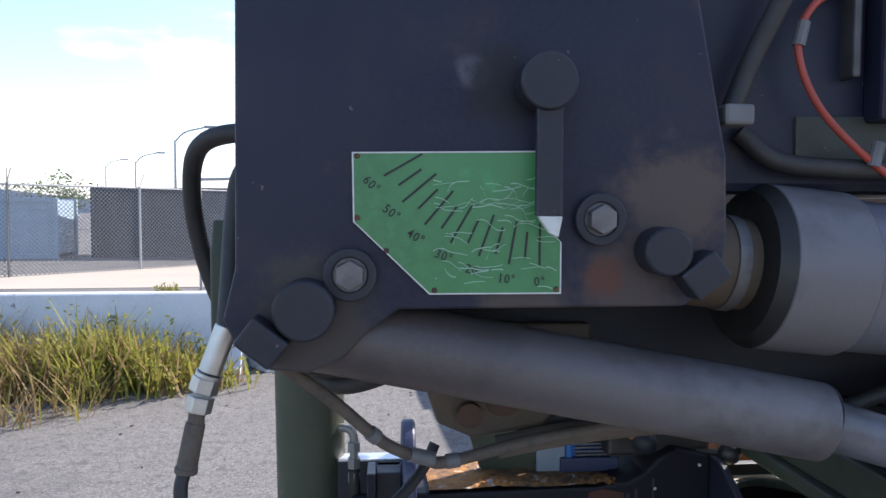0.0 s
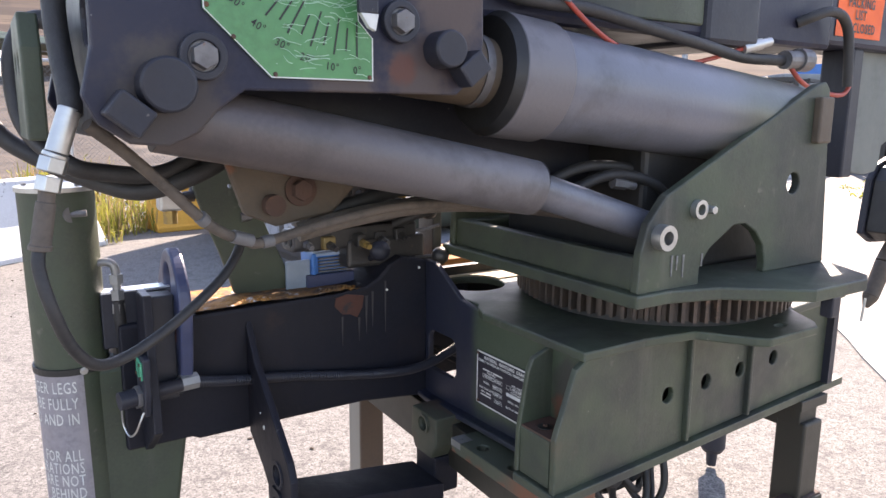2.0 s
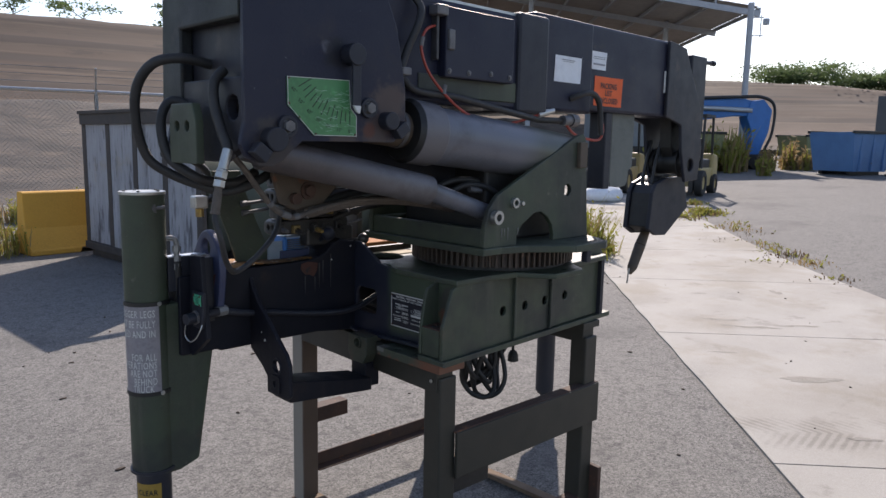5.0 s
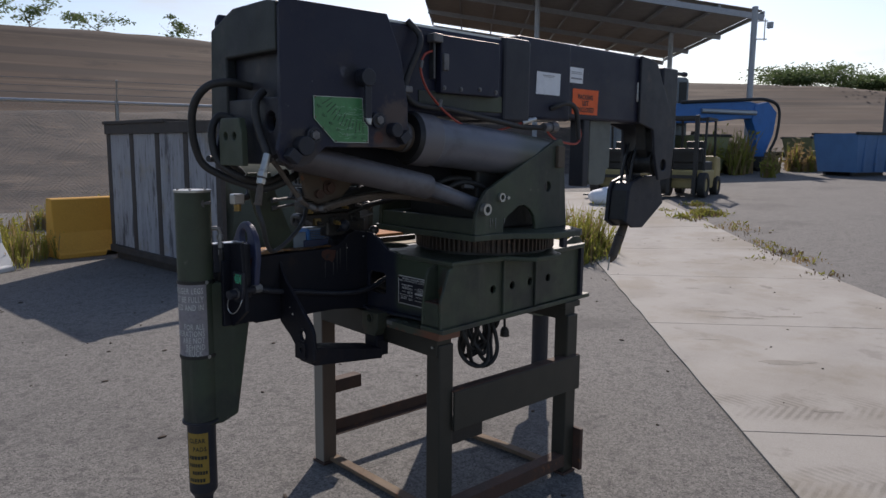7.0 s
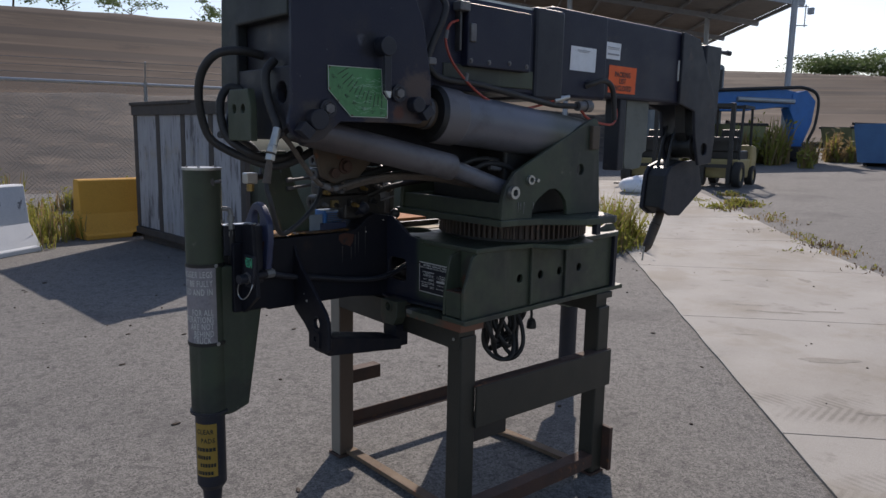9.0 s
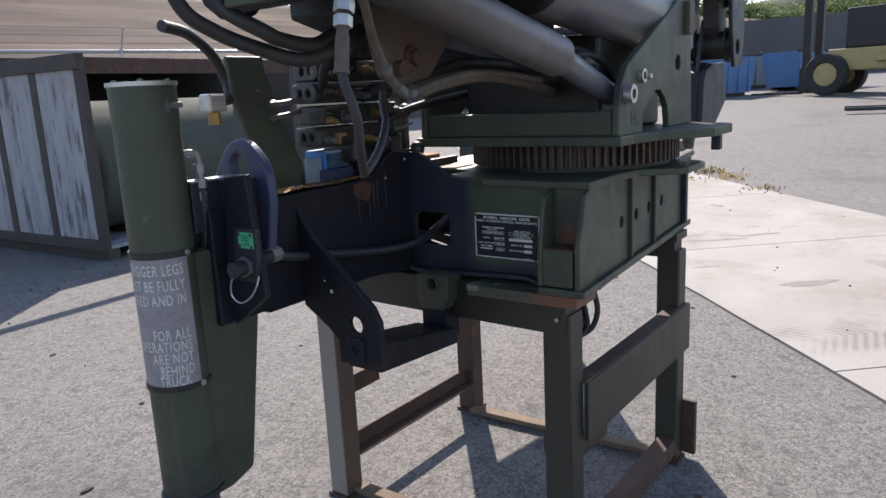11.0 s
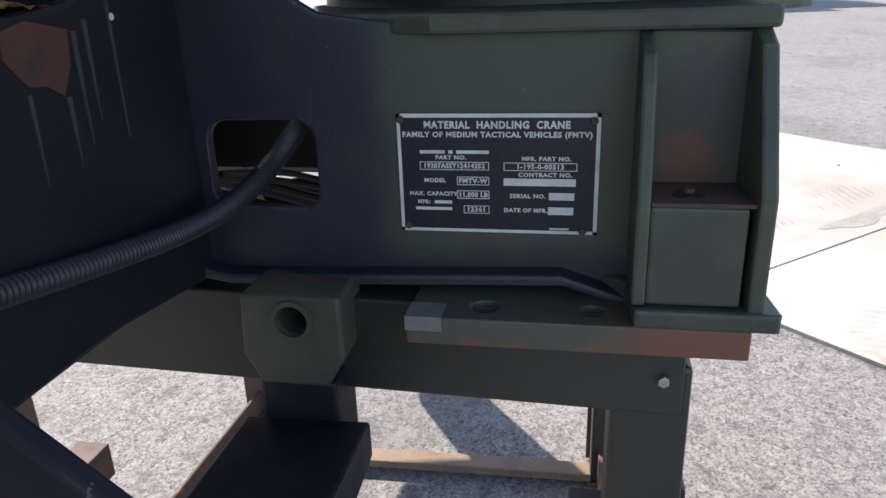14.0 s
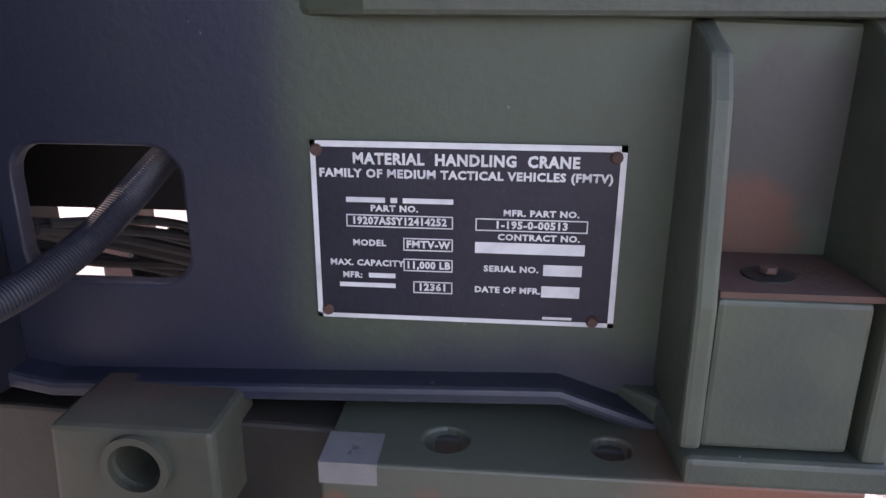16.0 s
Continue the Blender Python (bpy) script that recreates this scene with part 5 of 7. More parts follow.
for k, w in enumerate((0.075, 0.128, 0.181, 0.234, 0.287)):
    p = on_bank(0.02 + 0.012 * (k % 2), 0, w)
    bm = bmesh.new()
    box(bm, p.x + 0.02, p.x + 0.30, p.y, p.y + 0.10, p.z - 0.024, p.z + 0.024)
    part("valve_section", bm, m_valve, crane, "oily black valve section", bevel=0.006)
    if k in (0, 2, 3):
        bm = bmesh.new()
        plate(bm, round_rect(p.y - 0.008, p.y + 0.075, p.z - 0.023, p.z + 0.023, 0.018), [loop_circle(p.y + 0.018, p.z, 0.008, 12, 1.3), loop_circle(p.y + 0.046, p.z, 0.008, 12, 1.3)], "x", p.x - 0.004, p.x + 0.026)
        part("end_cap", bm, m_cap, crane, "grey cast end cap with two holes", bevel=0.004)
    for i, u in enumerate((0.05, 0.10, 0.16, 0.22, 0.27)):
        d = rng.uniform(0.018, 0.034)
        q = on_bank(u + rng.uniform(-0.01, 0.01), -0.004 - 0.012 * ((i + k) % 3), w + rng.uniform(-0.008, 0.012))
        pale = (i, k) in ((1, 0), (2, 1), (0, 3), (3, 3))
        bm = bmesh.new()
        box(bm, q.x - d / 2, q.x + d / 2, q.y, q.y + 0.05, q.z - 0.014, q.z + 0.014)
        part("port_block", bm, m_tagyel if pale else m_valve, crane, bevel=0.003)
        bm = bmesh.new()
        rod(bm, (q.x, q.y + 0.004, q.z - 0.004), (q.x, q.y - 0.020, q.z - 0.006), 0.010, 0.009, seg=6)
        rod(bm, (q.x, q.y - 0.018, q.z - 0.006), (q.x, q.y - 0.034, q.z - 0.008), 0.006, 0.006, seg=10)
        part("port_fitting", bm, (m_bolt, m_valve, m_brass)[(i + 2 * k) % 3], crane)
    hose("spool_link", [on_bank(0.30, 0.03, w), on_bank(0.335, 0.0, w + 0.004), on_bank(0.37, -0.02 + 0.02 * (k % 2), w + 0.015)], 0.004, m_bolt, crane, seg=6)
for a, r in (((0.34, -0.02, 0.125), 0.020), ((0.36, -0.04, 0.02), 0.021), ((0.28, -0.05, 0.20), 0.018)):
    q = on_bank(*a)
    bm = bmesh.new()
    bmesh.ops.create_uvsphere(bm, u_segments=20, v_segments=12, radius=r, matrix=Matrix.Translation(q))
    rod(bm, q, q + Vector((-0.05, 0.03, -0.005)), 0.006, seg=8)
    part("lever_knob", bm, m_valve, crane, "black ball knob on a lever", smooth=True)
for a, b in (((-0.08, 0.05, 0.16), (0.02, 0.05, 0.168)), ((-0.075, 0.06, 0.128), (0.02, 0.05, 0.14))):
    bm = bmesh.new()
    rod(bm, on_bank(*a), on_bank(*b), 0.006, seg=8)
    rod(bm, on_bank(*a), on_bank(*a) + Vector((0.02, 0, 0.002)), 0.010, seg=6)
    part("spool_rod", bm, m_bolt, crane)
bm = bmesh.new()
box(bm, 0.815, 0.84, 1.47, 1.54, 1.12, 1.33)
part("bank_upright", bm, m_valve, crane, bevel=0.004)
for pts, r in (([(0.50, 1.45, 1.42), (0.52, 1.38, 1.45), (0.60, 1.28, 1.44), (0.72, 1.22, 1.42)], 0.014), ([(0.58, 1.46, 1.41), (0.62, 1.40, 1.46), (0.70, 1.30, 1.46), (0.85, 1.22, 1.44)], 0.014),
               ([(0.62, 1.45, 1.31), (0.70, 1.40, 1.34), (0.80, 1.32, 1.36), (0.95, 1.26, 1.36)], 0.012), ([(0.48, 1.45, 1.33), (0.44, 1.38, 1.40), (0.46, 1.30, 1.46), (0.52, 1.22, 1.47)], 0.012),
               ([(0.70, 1.46, 1.24), (0.76, 1.42, 1.27), (0.86, 1.40, 1.29), (1.0, 1.36, 1.31)], 0.011)):
    hose("bank_hose", pts, r, m_rubber, crane, seg=12)
bm = bmesh.new()
box(bm, 0.512, 0.524, 1.492, 1.560, 1.134, 1.184)
box(bm, 0.524, 0.604, 1.500, 1.554, 1.136, 1.176)
motor = part("pump_motor", bm, m_blue, crane, "small finned blue motor", bevel=0.004)
bm = bmesh.new()
box(bm, 0.500, 0.615, 1.490, 1.565, 1.106, 1.136)
part("motor_base", bm, m_eye, motor, "dark blue motor base", bevel=0.003)
# pale slab on the motor: sunlight on its top, put into the colour
bm = bmesh.new()
box(bm, 0.520, 0.608, 1.494, 1.560, 1.176, 1.184)
part("motor_lid", bm, material("sunlit_blue_top", (0.30, 0.38, 0.50), (0.20, 0.27, 0.38), scale=30, rough=0.5), motor, "blue motor top, sunlight put into its pale colour", bevel=0.002)
for k in range(5):
    bm = bmesh.new()
    box(bm, 0.529, 0.601, 1.491, 1.502, 1.140 + 0.0072 * k, 1.1435 + 0.0072 * k)
    part("motor_fin", bm, m_bolt, motor)
bm = bmesh.new()
box(bm, 0.455, 0.512, 1.500, 1.510, 1.106, 1.170)
part("pale_bracket", bm, material("pale_blue_plate", (0.25, 0.30, 0.35), (0.17, 0.21, 0.25), scale=30, rough=0.5), crane, "pale bare bracket standing on the beam", bevel=0.003)
for b in ((0.62, 0.73, 1.595, 1.66, 1.10, 1.160), (0.64, 0.70, 1.50, 1.54, 1.165, 1.19)):
    bm = bmesh.new()
    box(bm, *b)
    part("terminal_box", bm, m_alu, crane, "bare aluminium terminal box", bevel=0.003)
bm = bmesh.new()
bmesh.ops.create_uvsphere(bm, u_segments=24, v_segments=14, radius=0.023, matrix=Matrix.Translation((0.631, 1.395, 1.196)))
rod(bm, (0.631, 1.395, 1.196), (0.636, 1.45, 1.170), 0.008, seg=10)
part("beam_stop_knob", bm, m_black, crane, smooth=True)
for px, pz in ((0.745, 1.142), (0.66, 1.10)):
    bm = bmesh.new()
    rod(bm, (px, 1.42, pz), (px, 1.418, pz), 0.003, seg=10)
    part("paint_chip", bm, m_white, crane)

m_cap2 = material("weathered_zinc", (0.30, 0.30, 0.29), (0.20, 0.195, 0.19), scale=30, rough=0.5, metal=0.6)
# elbow and drop pipe on the tube
hose("elbow_pipe", [(0.066, 1.455, 1.215), (0.092, 1.445, 1.218), (0.104, 1.44, 1.205), (0.105, 1.44, 1.16)], 0.008, m_cap2, crane, "zinc hydraulic elbow")
for z in (1.195, 1.165, 1.14):
    bm = bmesh.new()
    rod(bm, (0.105, 1.44, z), (0.105, 1.44, z - 0.018), 0.0125, seg=6)
    part("union_nut", bm, m_cap2, crane)
hose("drop_hose", [(0.105, 1.44, 1.145), (0.106, 1.44, 1.10), (0.11, 1.45, 1.02), (0.12, 1.47, 0.98)], 0.012, m_rubber, crane)
bm = bmesh.new()
rod(bm, (0.030, 1.436, 1.313), (0.038, 1.414, 1.313), 0.014, seg=16)
rod(bm, (0.038, 1.418, 1.313), (0.062, 1.412, 1.315), 0.006, seg=8)
part("bleed_plug", bm, m_bolt, crane)
# clevis at the beam's end with its lock pin, lanyard and tag
bm = bmesh.new()
box(bm, 0.145, 0.190, 1.372, 1.43, 0.96, 1.160)
part("end_clevis", bm, m_black, crane, bevel=0.003)
bm = bmesh.new()
plate(bm, [(1.400, 1.166), (1.335, 1.172), (1.324, 1.06), (1.306, 0.925), (1.410, 0.852), (1.427, 0.864), (1.410, 1.08)], [], "x", 0.130, 0.145)
part("clevis_plate", bm, m_beam, crane, "black end plate with a pointed foot", bevel=0.002)
bm = bmesh.new()
box(bm, 0.131, 0.144, 1.338, 1.398, 1.169, 1.1715)
part("rubbed_edge", bm, m_bolt, crane, "bare metal top edge")
bm = bmesh.new()
plate(bm, [(1.424, 0.862), (1.410, 1.160), (1.435, 1.160), (1.452, 0.90)], [], "x", 0.145, 0.21)
part("clevis_return", bm, m_black, crane, bevel=0.003)
bm = bmesh.new()
box(bm, 0.075, 0.20, 1.435, 1.475, 1.055, 1.160)
part("tube_bracket", bm, m_black, crane, bevel=0.003)
# rubbed top edge, made bright metal to carry the light along it
bm = bmesh.new()
box(bm, 0.077, 0.198, 1.437, 1.473, 1.1595, 1.1625)
part("bracket_rim", bm, m_alu, crane, "rubbed rim of the bracket, lit edge put into its colour")
bm = bmesh.new()
plate(bm, [(1.302, 1.066), (1.372, 1.066), (1.378, 1.0), (1.372, 0.955), (1.318, 0.955), (1.306, 1.0)], [], "x", 0.118, 0.130)
part("tag_bracket", bm, m_black, crane, bevel=0.003)
bm = bmesh.new()
box(bm, 0.1145, 0.118, 1.312, 1.356, 1.026, 1.059)
tag = part("capacity_tag", bm, m_tag, crane, "small green enamel tag", bevel=0.001)
for py, pz in ((1.316, 1.030), (1.352, 1.030), (1.316, 1.055), (1.352, 1.055)):
    bm = bmesh.new()
    rod(bm, (0.1145, py, pz), (0.113, py, pz), 0.0035, seg=10)
    part("tag_rivet", bm, m_rust_red, tag)
bm = bmesh.new()
bars(bm, [(1.322, 1.347, 1.051, 1.0525), (1.322, 1.341, 1.0465, 1.048), (1.322, 1.346, 1.042, 1.0435), (1.322, 1.336, 1.0375, 1.039), (1.322, 1.344, 1.033, 1.0345)], lambda u, v: (0.1138, u, v))
part("tag_print", bm, m_ink, tag)
bm = bmesh.new()
rod(bm, (0.096, 1.340, 0.988), (0.19, 1.352, 0.992), 0.013, seg=24)
rod(bm, (0.080, 1.337, 0.987), (0.108, 1.341, 0.988), 0.0165, seg=24)
part("lock_pin", bm, m_black, crane, "black lock pin", smooth=True)
bm = bmesh.new()
rod(bm, (0.108, 1.341, 0.988), (0.116, 1.342, 0.988), 0.022, seg=6)
part("lock_pin_nut", bm, m_bolt, crane)
bm = bmesh.new()
rod(bm, (0.188, 1.355, 0.993), (0.220, 1.362, 0.992), 0.0165, seg=8)
part("conduit_nut", bm, m_cap2, crane)
hose("lanyard", [(0.085, 1.336, 0.984), (0.086, 1.355, 0.960), (0.088, 1.360, 0.932), (0.094, 1.343, 0.917), (0.10, 1.318, 0.930), (0.106, 1.303, 0.953), (0.114, 1.302, 0.972)], 0.0019, m_steel, crane, "thin steel lanyard loop", seg=6)
hose("beam_conduit", [(0.205, 1.360, 0.992), (0.29, 1.388, 0.968), (0.42, 1.404, 0.946), (0.54, 1.402, 0.926), (0.64, 1.388, 0.916), (0.70, 1.370, 0.920), (0.745, 1.352, 0.936), (0.78, 1.338, 0.958), (0.83, 1.332, 0.978), (0.90, 1.335, 0.985)], 0.0105, m_conduit, crane, "dark grey corrugated cable conduit", seg=12, per=46, ribs=0.05)

# hoses round the head
hose("hydraulic_hose", [(0.06, 1.08, 1.70), (-0.02, 1.085, 1.71), (-0.08, 1.113, 1.695), (-0.104, 1.16, 1.639), (-0.098, 1.19, 1.553), (-0.068, 1.20, 1.466), (-0.02, 1.18, 1.425), (0.04, 1.14, 1.395), (0.10, 1.11, 1.378), (0.166, 1.09, 1.398), (0.23, 1.09, 1.43)], 0.0125, m_rubber, crane, "black hydraulic hose in a wide loop", seg=12)
hose("hydraulic_hose", [(0.03, 1.15, 1.60), (-0.01, 1.18, 1.61), (-0.037, 1.18, 1.57), (-0.040, 1.17, 1.51), (-0.028, 1.15, 1.46), (0.01, 1.10, 1.42), (0.048, 1.10, 1.408), (0.122, 1.10, 1.403), (0.19, 1.11, 1.43)], 0.0125, m_rubber, crane, seg=12)
hose("hydraulic_hose", [(0.03, 0.97, 1.68), (0.002, 0.965, 1.65), (-0.005, 0.955, 1.60), (-0.004, 0.93, 1.545), (-0.002, 0.905, 1.505), (-0.003, 0.897, 1.485)], 0.0125, m_rubber, crane, seg=12)
bm = bmesh.new()
rod(bm, (-0.003, 0.897, 1.492), (-0.020, 0.893, 1.445), 0.0118, seg=20)
rod(bm, (-0.020, 0.893, 1.445), (-0.022, 0.893, 1.440), 0.0135, seg=20)
part("hose_ferrule", bm, m_steel, crane, "crimped zinc ferrule", bevel=0.001, smooth=True)
bm = bmesh.new()
rod(bm, (-0.022, 0.893, 1.440), (-0.027, 0.892, 1.425), 0.0150, seg=6)
part("swivel_nut", bm, m_steel, crane, bevel=0.001)
bm = bmesh.new()
rod(bm, (-0.028, 0.892, 1.421), (-0.032, 0.891, 1.405), 0.0138, seg=6)
part("swivel_nut", bm, m_steel, crane, bevel=0.001)
bm = bmesh.new()
rod(bm, (-0.032, 0.891, 1.407), (-0.034, 0.891, 1.392), 0.0085, seg=16)
rod(bm, (-0.034, 0.891, 1.394), (-0.043, 0.889, 1.348), 0.0100, 0.0105, seg=16)
rod(bm, (-0.043, 0.889, 1.349), (-0.044, 0.889, 1.343), 0.0118, seg=16)
part("hose_end_sleeve", bm, m_hose_dusty, crane, bevel=0.001, smooth=True)
hose("jack_hose", [(-0.044, 0.889, 1.350), (-0.047, 0.880, 1.325), (-0.039, 0.871, 1.283), (-0.023, 0.883, 1.235), (0.001, 0.901, 1.204), (0.034, 0.928, 1.197), (0.078, 0.946, 1.212), (0.124, 0.968, 1.235), (0.176, 1.00, 1.265), (0.208, 1.03, 1.292), (0.222, 1.04, 1.318)], 0.0070, m_rubber, crane, "black jack hose hanging in a loop", seg=12)
hose("brown_cable", [(0.012, 0.90, 1.475), (0.050, 0.92, 1.445), (0.101, 0.95, 1.398), (0.158, 0.97, 1.343), (0.205, 0.985, 1.318), (0.235, 0.99, 1.312), (0.326, 1.0, 1.329), (0.447, 1.0, 1.347), (0.592, 1.0, 1.345), (0.75, 1.0, 1.33)], 0.0075, m_hose_dusty, crane, "dusty taped cable")
for p, q in (((0.142, 0.962, 1.358), (0.150, 0.967, 1.350)), ((0.188, 0.979, 1.326), (0.216, 0.987, 1.316)), ((0.232, 0.99, 1.312), (0.248, 0.991, 1.314))):
    bm = bmesh.new()
    rod(bm, p, q, 0.0092, seg=12)
    part("tape_wrap", bm, m_loom, crane, smooth=True)
hose("low_hose", [(0.30, 1.03, 1.315), (0.40, 1.02, 1.335), (0.54, 1.02, 1.345), (0.72, 1.03, 1.33), (0.9, 1.05, 1.30)], 0.015, m_hose_dusty, crane)
hose("low_hose", [(0.33, 1.06, 1.33), (0.42, 1.05, 1.355), (0.52, 1.05, 1.37), (0.75, 1.05, 1.36), (0.95, 1.08, 1.30)], 0.012, m_rubber, crane)

# dark body behind the strut, core of the turntable
bm = bmesh.new()
plate(bm, [(0.20, 1.60), (0.20, 1.46), (0.42, 1.405), (0.90, 1.345), (0.98, 1.39), (0.98, 1.60)], [], "y", 1.075, 1.24)
part("lower_boom_body", bm, m_black, crane, bevel=0.006)
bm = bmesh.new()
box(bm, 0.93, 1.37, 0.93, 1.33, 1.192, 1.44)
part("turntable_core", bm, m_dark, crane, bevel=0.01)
# brown lower head bracket behind the strut
bm = bmesh.new()
plate(bm, [(0.20, 1.42), (0.225, 1.345), (0.27, 1.325), (0.36, 1.34), (0.42, 1.40), (0.42, 1.47), (0.2, 1.47)], [], "y", 1.035, 1.055)
part("lower_bracket", bm, m_brown, crane, "brown painted bracket plate", bevel=0.004)
bm = bmesh.new()
rod(bm, (0.264, 1.036, 1.358), (0.264, 1.018, 1.358), 0.0155, seg=28)
part("bracket_pin", bm, m_rust, crane, smooth=True)
bolt("bracket_bolt", (0.308, 1.035, 1.378), (0, -1, 0), 0.017, crane, m_rust)

# red cable and its fittings along the boom
hose("red_cable", [(0.69, 0.92, 1.862), (0.625, 0.902, 1.838), (0.605, 0.90, 1.785), (0.64, 0.895, 1.71), (0.74, 0.89, 1.63), (0.86, 0.90, 1.590), (1.00, 0.915, 1.585), (1.10, 0.925, 1.60), (1.19, 0.93, 1.622)], 0.0042, m_red, crane, "red insulated cable with grey tape")
for u in ((0.607, 0.90, 1.805), (0.69, 0.89, 1.675)):
    bm = bmesh.new()
    rod(bm, (u[0] + 0.004, u[1], u[2] + 0.012), (u[0] - 0.002, u[1], u[2] - 0.014), 0.0068, seg=10)
    part("tape_wrap", bm, m_loom, crane)
bm = bmesh.new()
rod(bm, (1.185, 0.93, 1.621), (1.245, 0.93, 1.634), 0.012, seg=14)
rod(bm, (1.245, 0.93, 1.634), (1.275, 0.93, 1.640), 0.009, seg=14)
part("cable_plug", bm, m_steel, crane, smooth=True)
hose("red_cable", [(1.345, 0.93, 1.600), (1.39, 0.925, 1.565), (1.47, 0.93, 1.547), (1.56, 0.93, 1.541), (1.60, 0.935, 1.565), (1.606, 0.94, 1.60), (1.590, 0.945, 1.63)], 0.005, m_red, crane)
hose("boom_hose", [(0.55, 0.92, 1.70), (0.60, 0.91, 1.665), (0.75, 0.90, 1.655), (0.90, 0.90, 1.635), (1.05, 0.91, 1.618), (1.2, 0.935, 1.606), (1.33, 0.935, 1.606)], 0.011, m_rubber, crane)
hose("boom_hose", [(0.57, 0.93, 1.95), (0.60, 0.90, 1.90), (0.585, 0.89, 1.85), (0.555, 0.90, 1.78), (0.53, 0.90, 1.72)], 0.011, m_rubber, crane)
bm = bmesh.new()
box(bm, 0.672, 0.682, 0.905, 0.935, 1.76, 1.90)
part("valve_bracket", bm, m_cap, crane, "pale bracket plate", bevel=0.003)
bm = bmesh.new()
box(bm, 0.655, 0.70, 0.885, 0.925, 1.885, 1.915)
part("valve_block", bm, m_bolt, crane, bevel=0.004)
bm = bmesh.new()
box(bm, 0.705, 0.73, 0.885, 0.912, 1.79, 1.85)
part("valve_block", bm, m_bolt, crane, bevel=0.004)
bm = bmesh.new()
box(bm, 0.508, 0.541, 0.866, 0.90, 1.701, 1.723)
part("hose_clip", bm, m_loom, crane, bevel=0.004)
bm = bmesh.new()
rod(bm, (1.33, 0.93, 1.607), (1.375, 0.93, 1.609), 0.019, seg=14)
rod(bm, (1.375, 0.93, 1.609), (1.41, 0.93, 1.609), 0.024, seg=14)
part("swivel_fitting", bm, m_bolt, crane)
hose("boom_elbow", [(1.42, 0.965, 1.690), (1.44, 0.94, 1.703), (1.48, 0.93, 1.715), (1.53, 0.93, 1.710), (1.56, 0.93, 1.682), (1.572, 0.93, 1.64), (1.582, 0.93, 1.56)], 0.011, m_rubber, crane, "black rubber elbow hose")

# papers on the boom
def paper(name, x0, x1, z0, z1, y, mat, label, rows, ink=m_ink, text=()):
    bm = bmesh.new()
    n = 8
    cols = [[bm.verts.new((x0 + (x1 - x0) * i / n + 0.004 * (k / n), y - 0.0015 - 0.002 * abs(noise.noise((i * 0.7, k * 0.7, x0 * 9))), z0 + (z1 - z0) * k / n)) for k in range(n + 1)] for i in range(n + 1)]
    for i in range(n):
        for k in range(n):
            bm.faces.new((cols[i][k], cols[i + 1][k], cols[i + 1][k + 1], cols[i][k + 1]))
    ob = part(name, bm, mat, crane, label, smooth=True)
    bm = bmesh.new()
    w, h = x1 - x0, z1 - z0
    bars(bm, [(x0 + w * a, x0 + w * b, z0 + h * c, z0 + h * d) for a, b, c, d in rows], lambda u, v: (u, y - 0.0045, v))
    if rows:
        part("print_bars", bm, ink, ob)
    if text:
        lettering("lettering", [(t, x0 + w * 0.5, z0 + h * v, s, "CENTER", 0.9) for t, v, s in text], lambda u, v: (u, y - 0.0045, v), ink, ob)
    return ob


m_grey_ink = material("grey_ink", (0.30, 0.31, 0.33), rough=0.7, bump=0)
paper("paper_sheet", 1.315, 1.478, 1.748, 1.842, 0.965, m_paper, "white paper sheet taped to the boom", [(0.25, 0.75, 0.84, 0.87), (0.3, 0.7, 0.78, 0.80)], m_grey_ink)
paper("paper_sheet", 1.552, 1.652, 1.812, 1.880, 0.970, m_paper, "small white printed label", [(0.1, 0.9, 0.68, 0.72), (0.1, 0.9, 0.58, 0.62), (0.1, 0.9, 0.24, 0.34)], m_grey_ink)
paper("orange_tag", 1.577, 1.775, 1.675, 1.788, 0.970, m_orange, "crumpled orange paper tag with black lettering", [], m_ink, (("PACKING", 0.68, 0.030), ("LIST", 0.44, 0.030), ("ENCLOSED", 0.18, 0.030)))
bm = bmesh.new()
box(bm, 2.112, 2.122, 0.966, 0.971, 1.757, 1.849)
part("white_strip", bm, m_white, crane, "narrow white strip")


# ---- steel stand under the crane ----
stand = thing("steel_stand", "rusty welded steel stand with square legs and low rails", "stand")
m_stand = camo("camo_stand_paint", (0.022, 0.019, 0.013), (0.027, 0.025, 0.018), 1, 1.3, 0.9, third=(0.07, 0.037, 0.022))
# back left leg: brown front face, pale sides with sky light in the colour
LEGS = {"front_left": (0.728, 0.922, m_stand), "front_right": (1.515, 0.905, m_stand), "back_left": (0.752, 1.752, camo("lit_side_leg_paint", (0.10, 0.065, 0.045), (0.21, 0.19, 0.16), 1, 1.753, 1.759, wobble=0.006, third=RUST)), "back_right": (1.525, 1.750, m_rust)}
for x, y, mat in LEGS.values():
    bm = bmesh.new()
    box(bm, x, x + 0.076, y, y + 0.076, 0.012, 0.766)
    leg = part("leg", bm, mat, stand, bevel=0.006)
    bm = bmesh.new()
    box(bm, x - 0.007, x + 0.083, y - 0.007, y + 0.083, 0, 0.012)
    part("foot_plate", bm, m_rust, leg, bevel=0.002)


def bar(name, a, b, w, h, mat, label="", parent=None):
    """A flat bar or box rail between two points."""
    a, b = Vector(a), Vector(b)
    bm = bmesh.new()
    d = b - a
    m = Matrix.Translation((a + b) / 2) @ Matrix.Rotation(math.atan2(d.y, d.x), 4, "Z")
    box(bm, -d.length / 2, d.length / 2, -w / 2, w / 2, -h / 2, h / 2, m)
    return part(name, bm, mat, parent or stand, label, bevel=0.003)


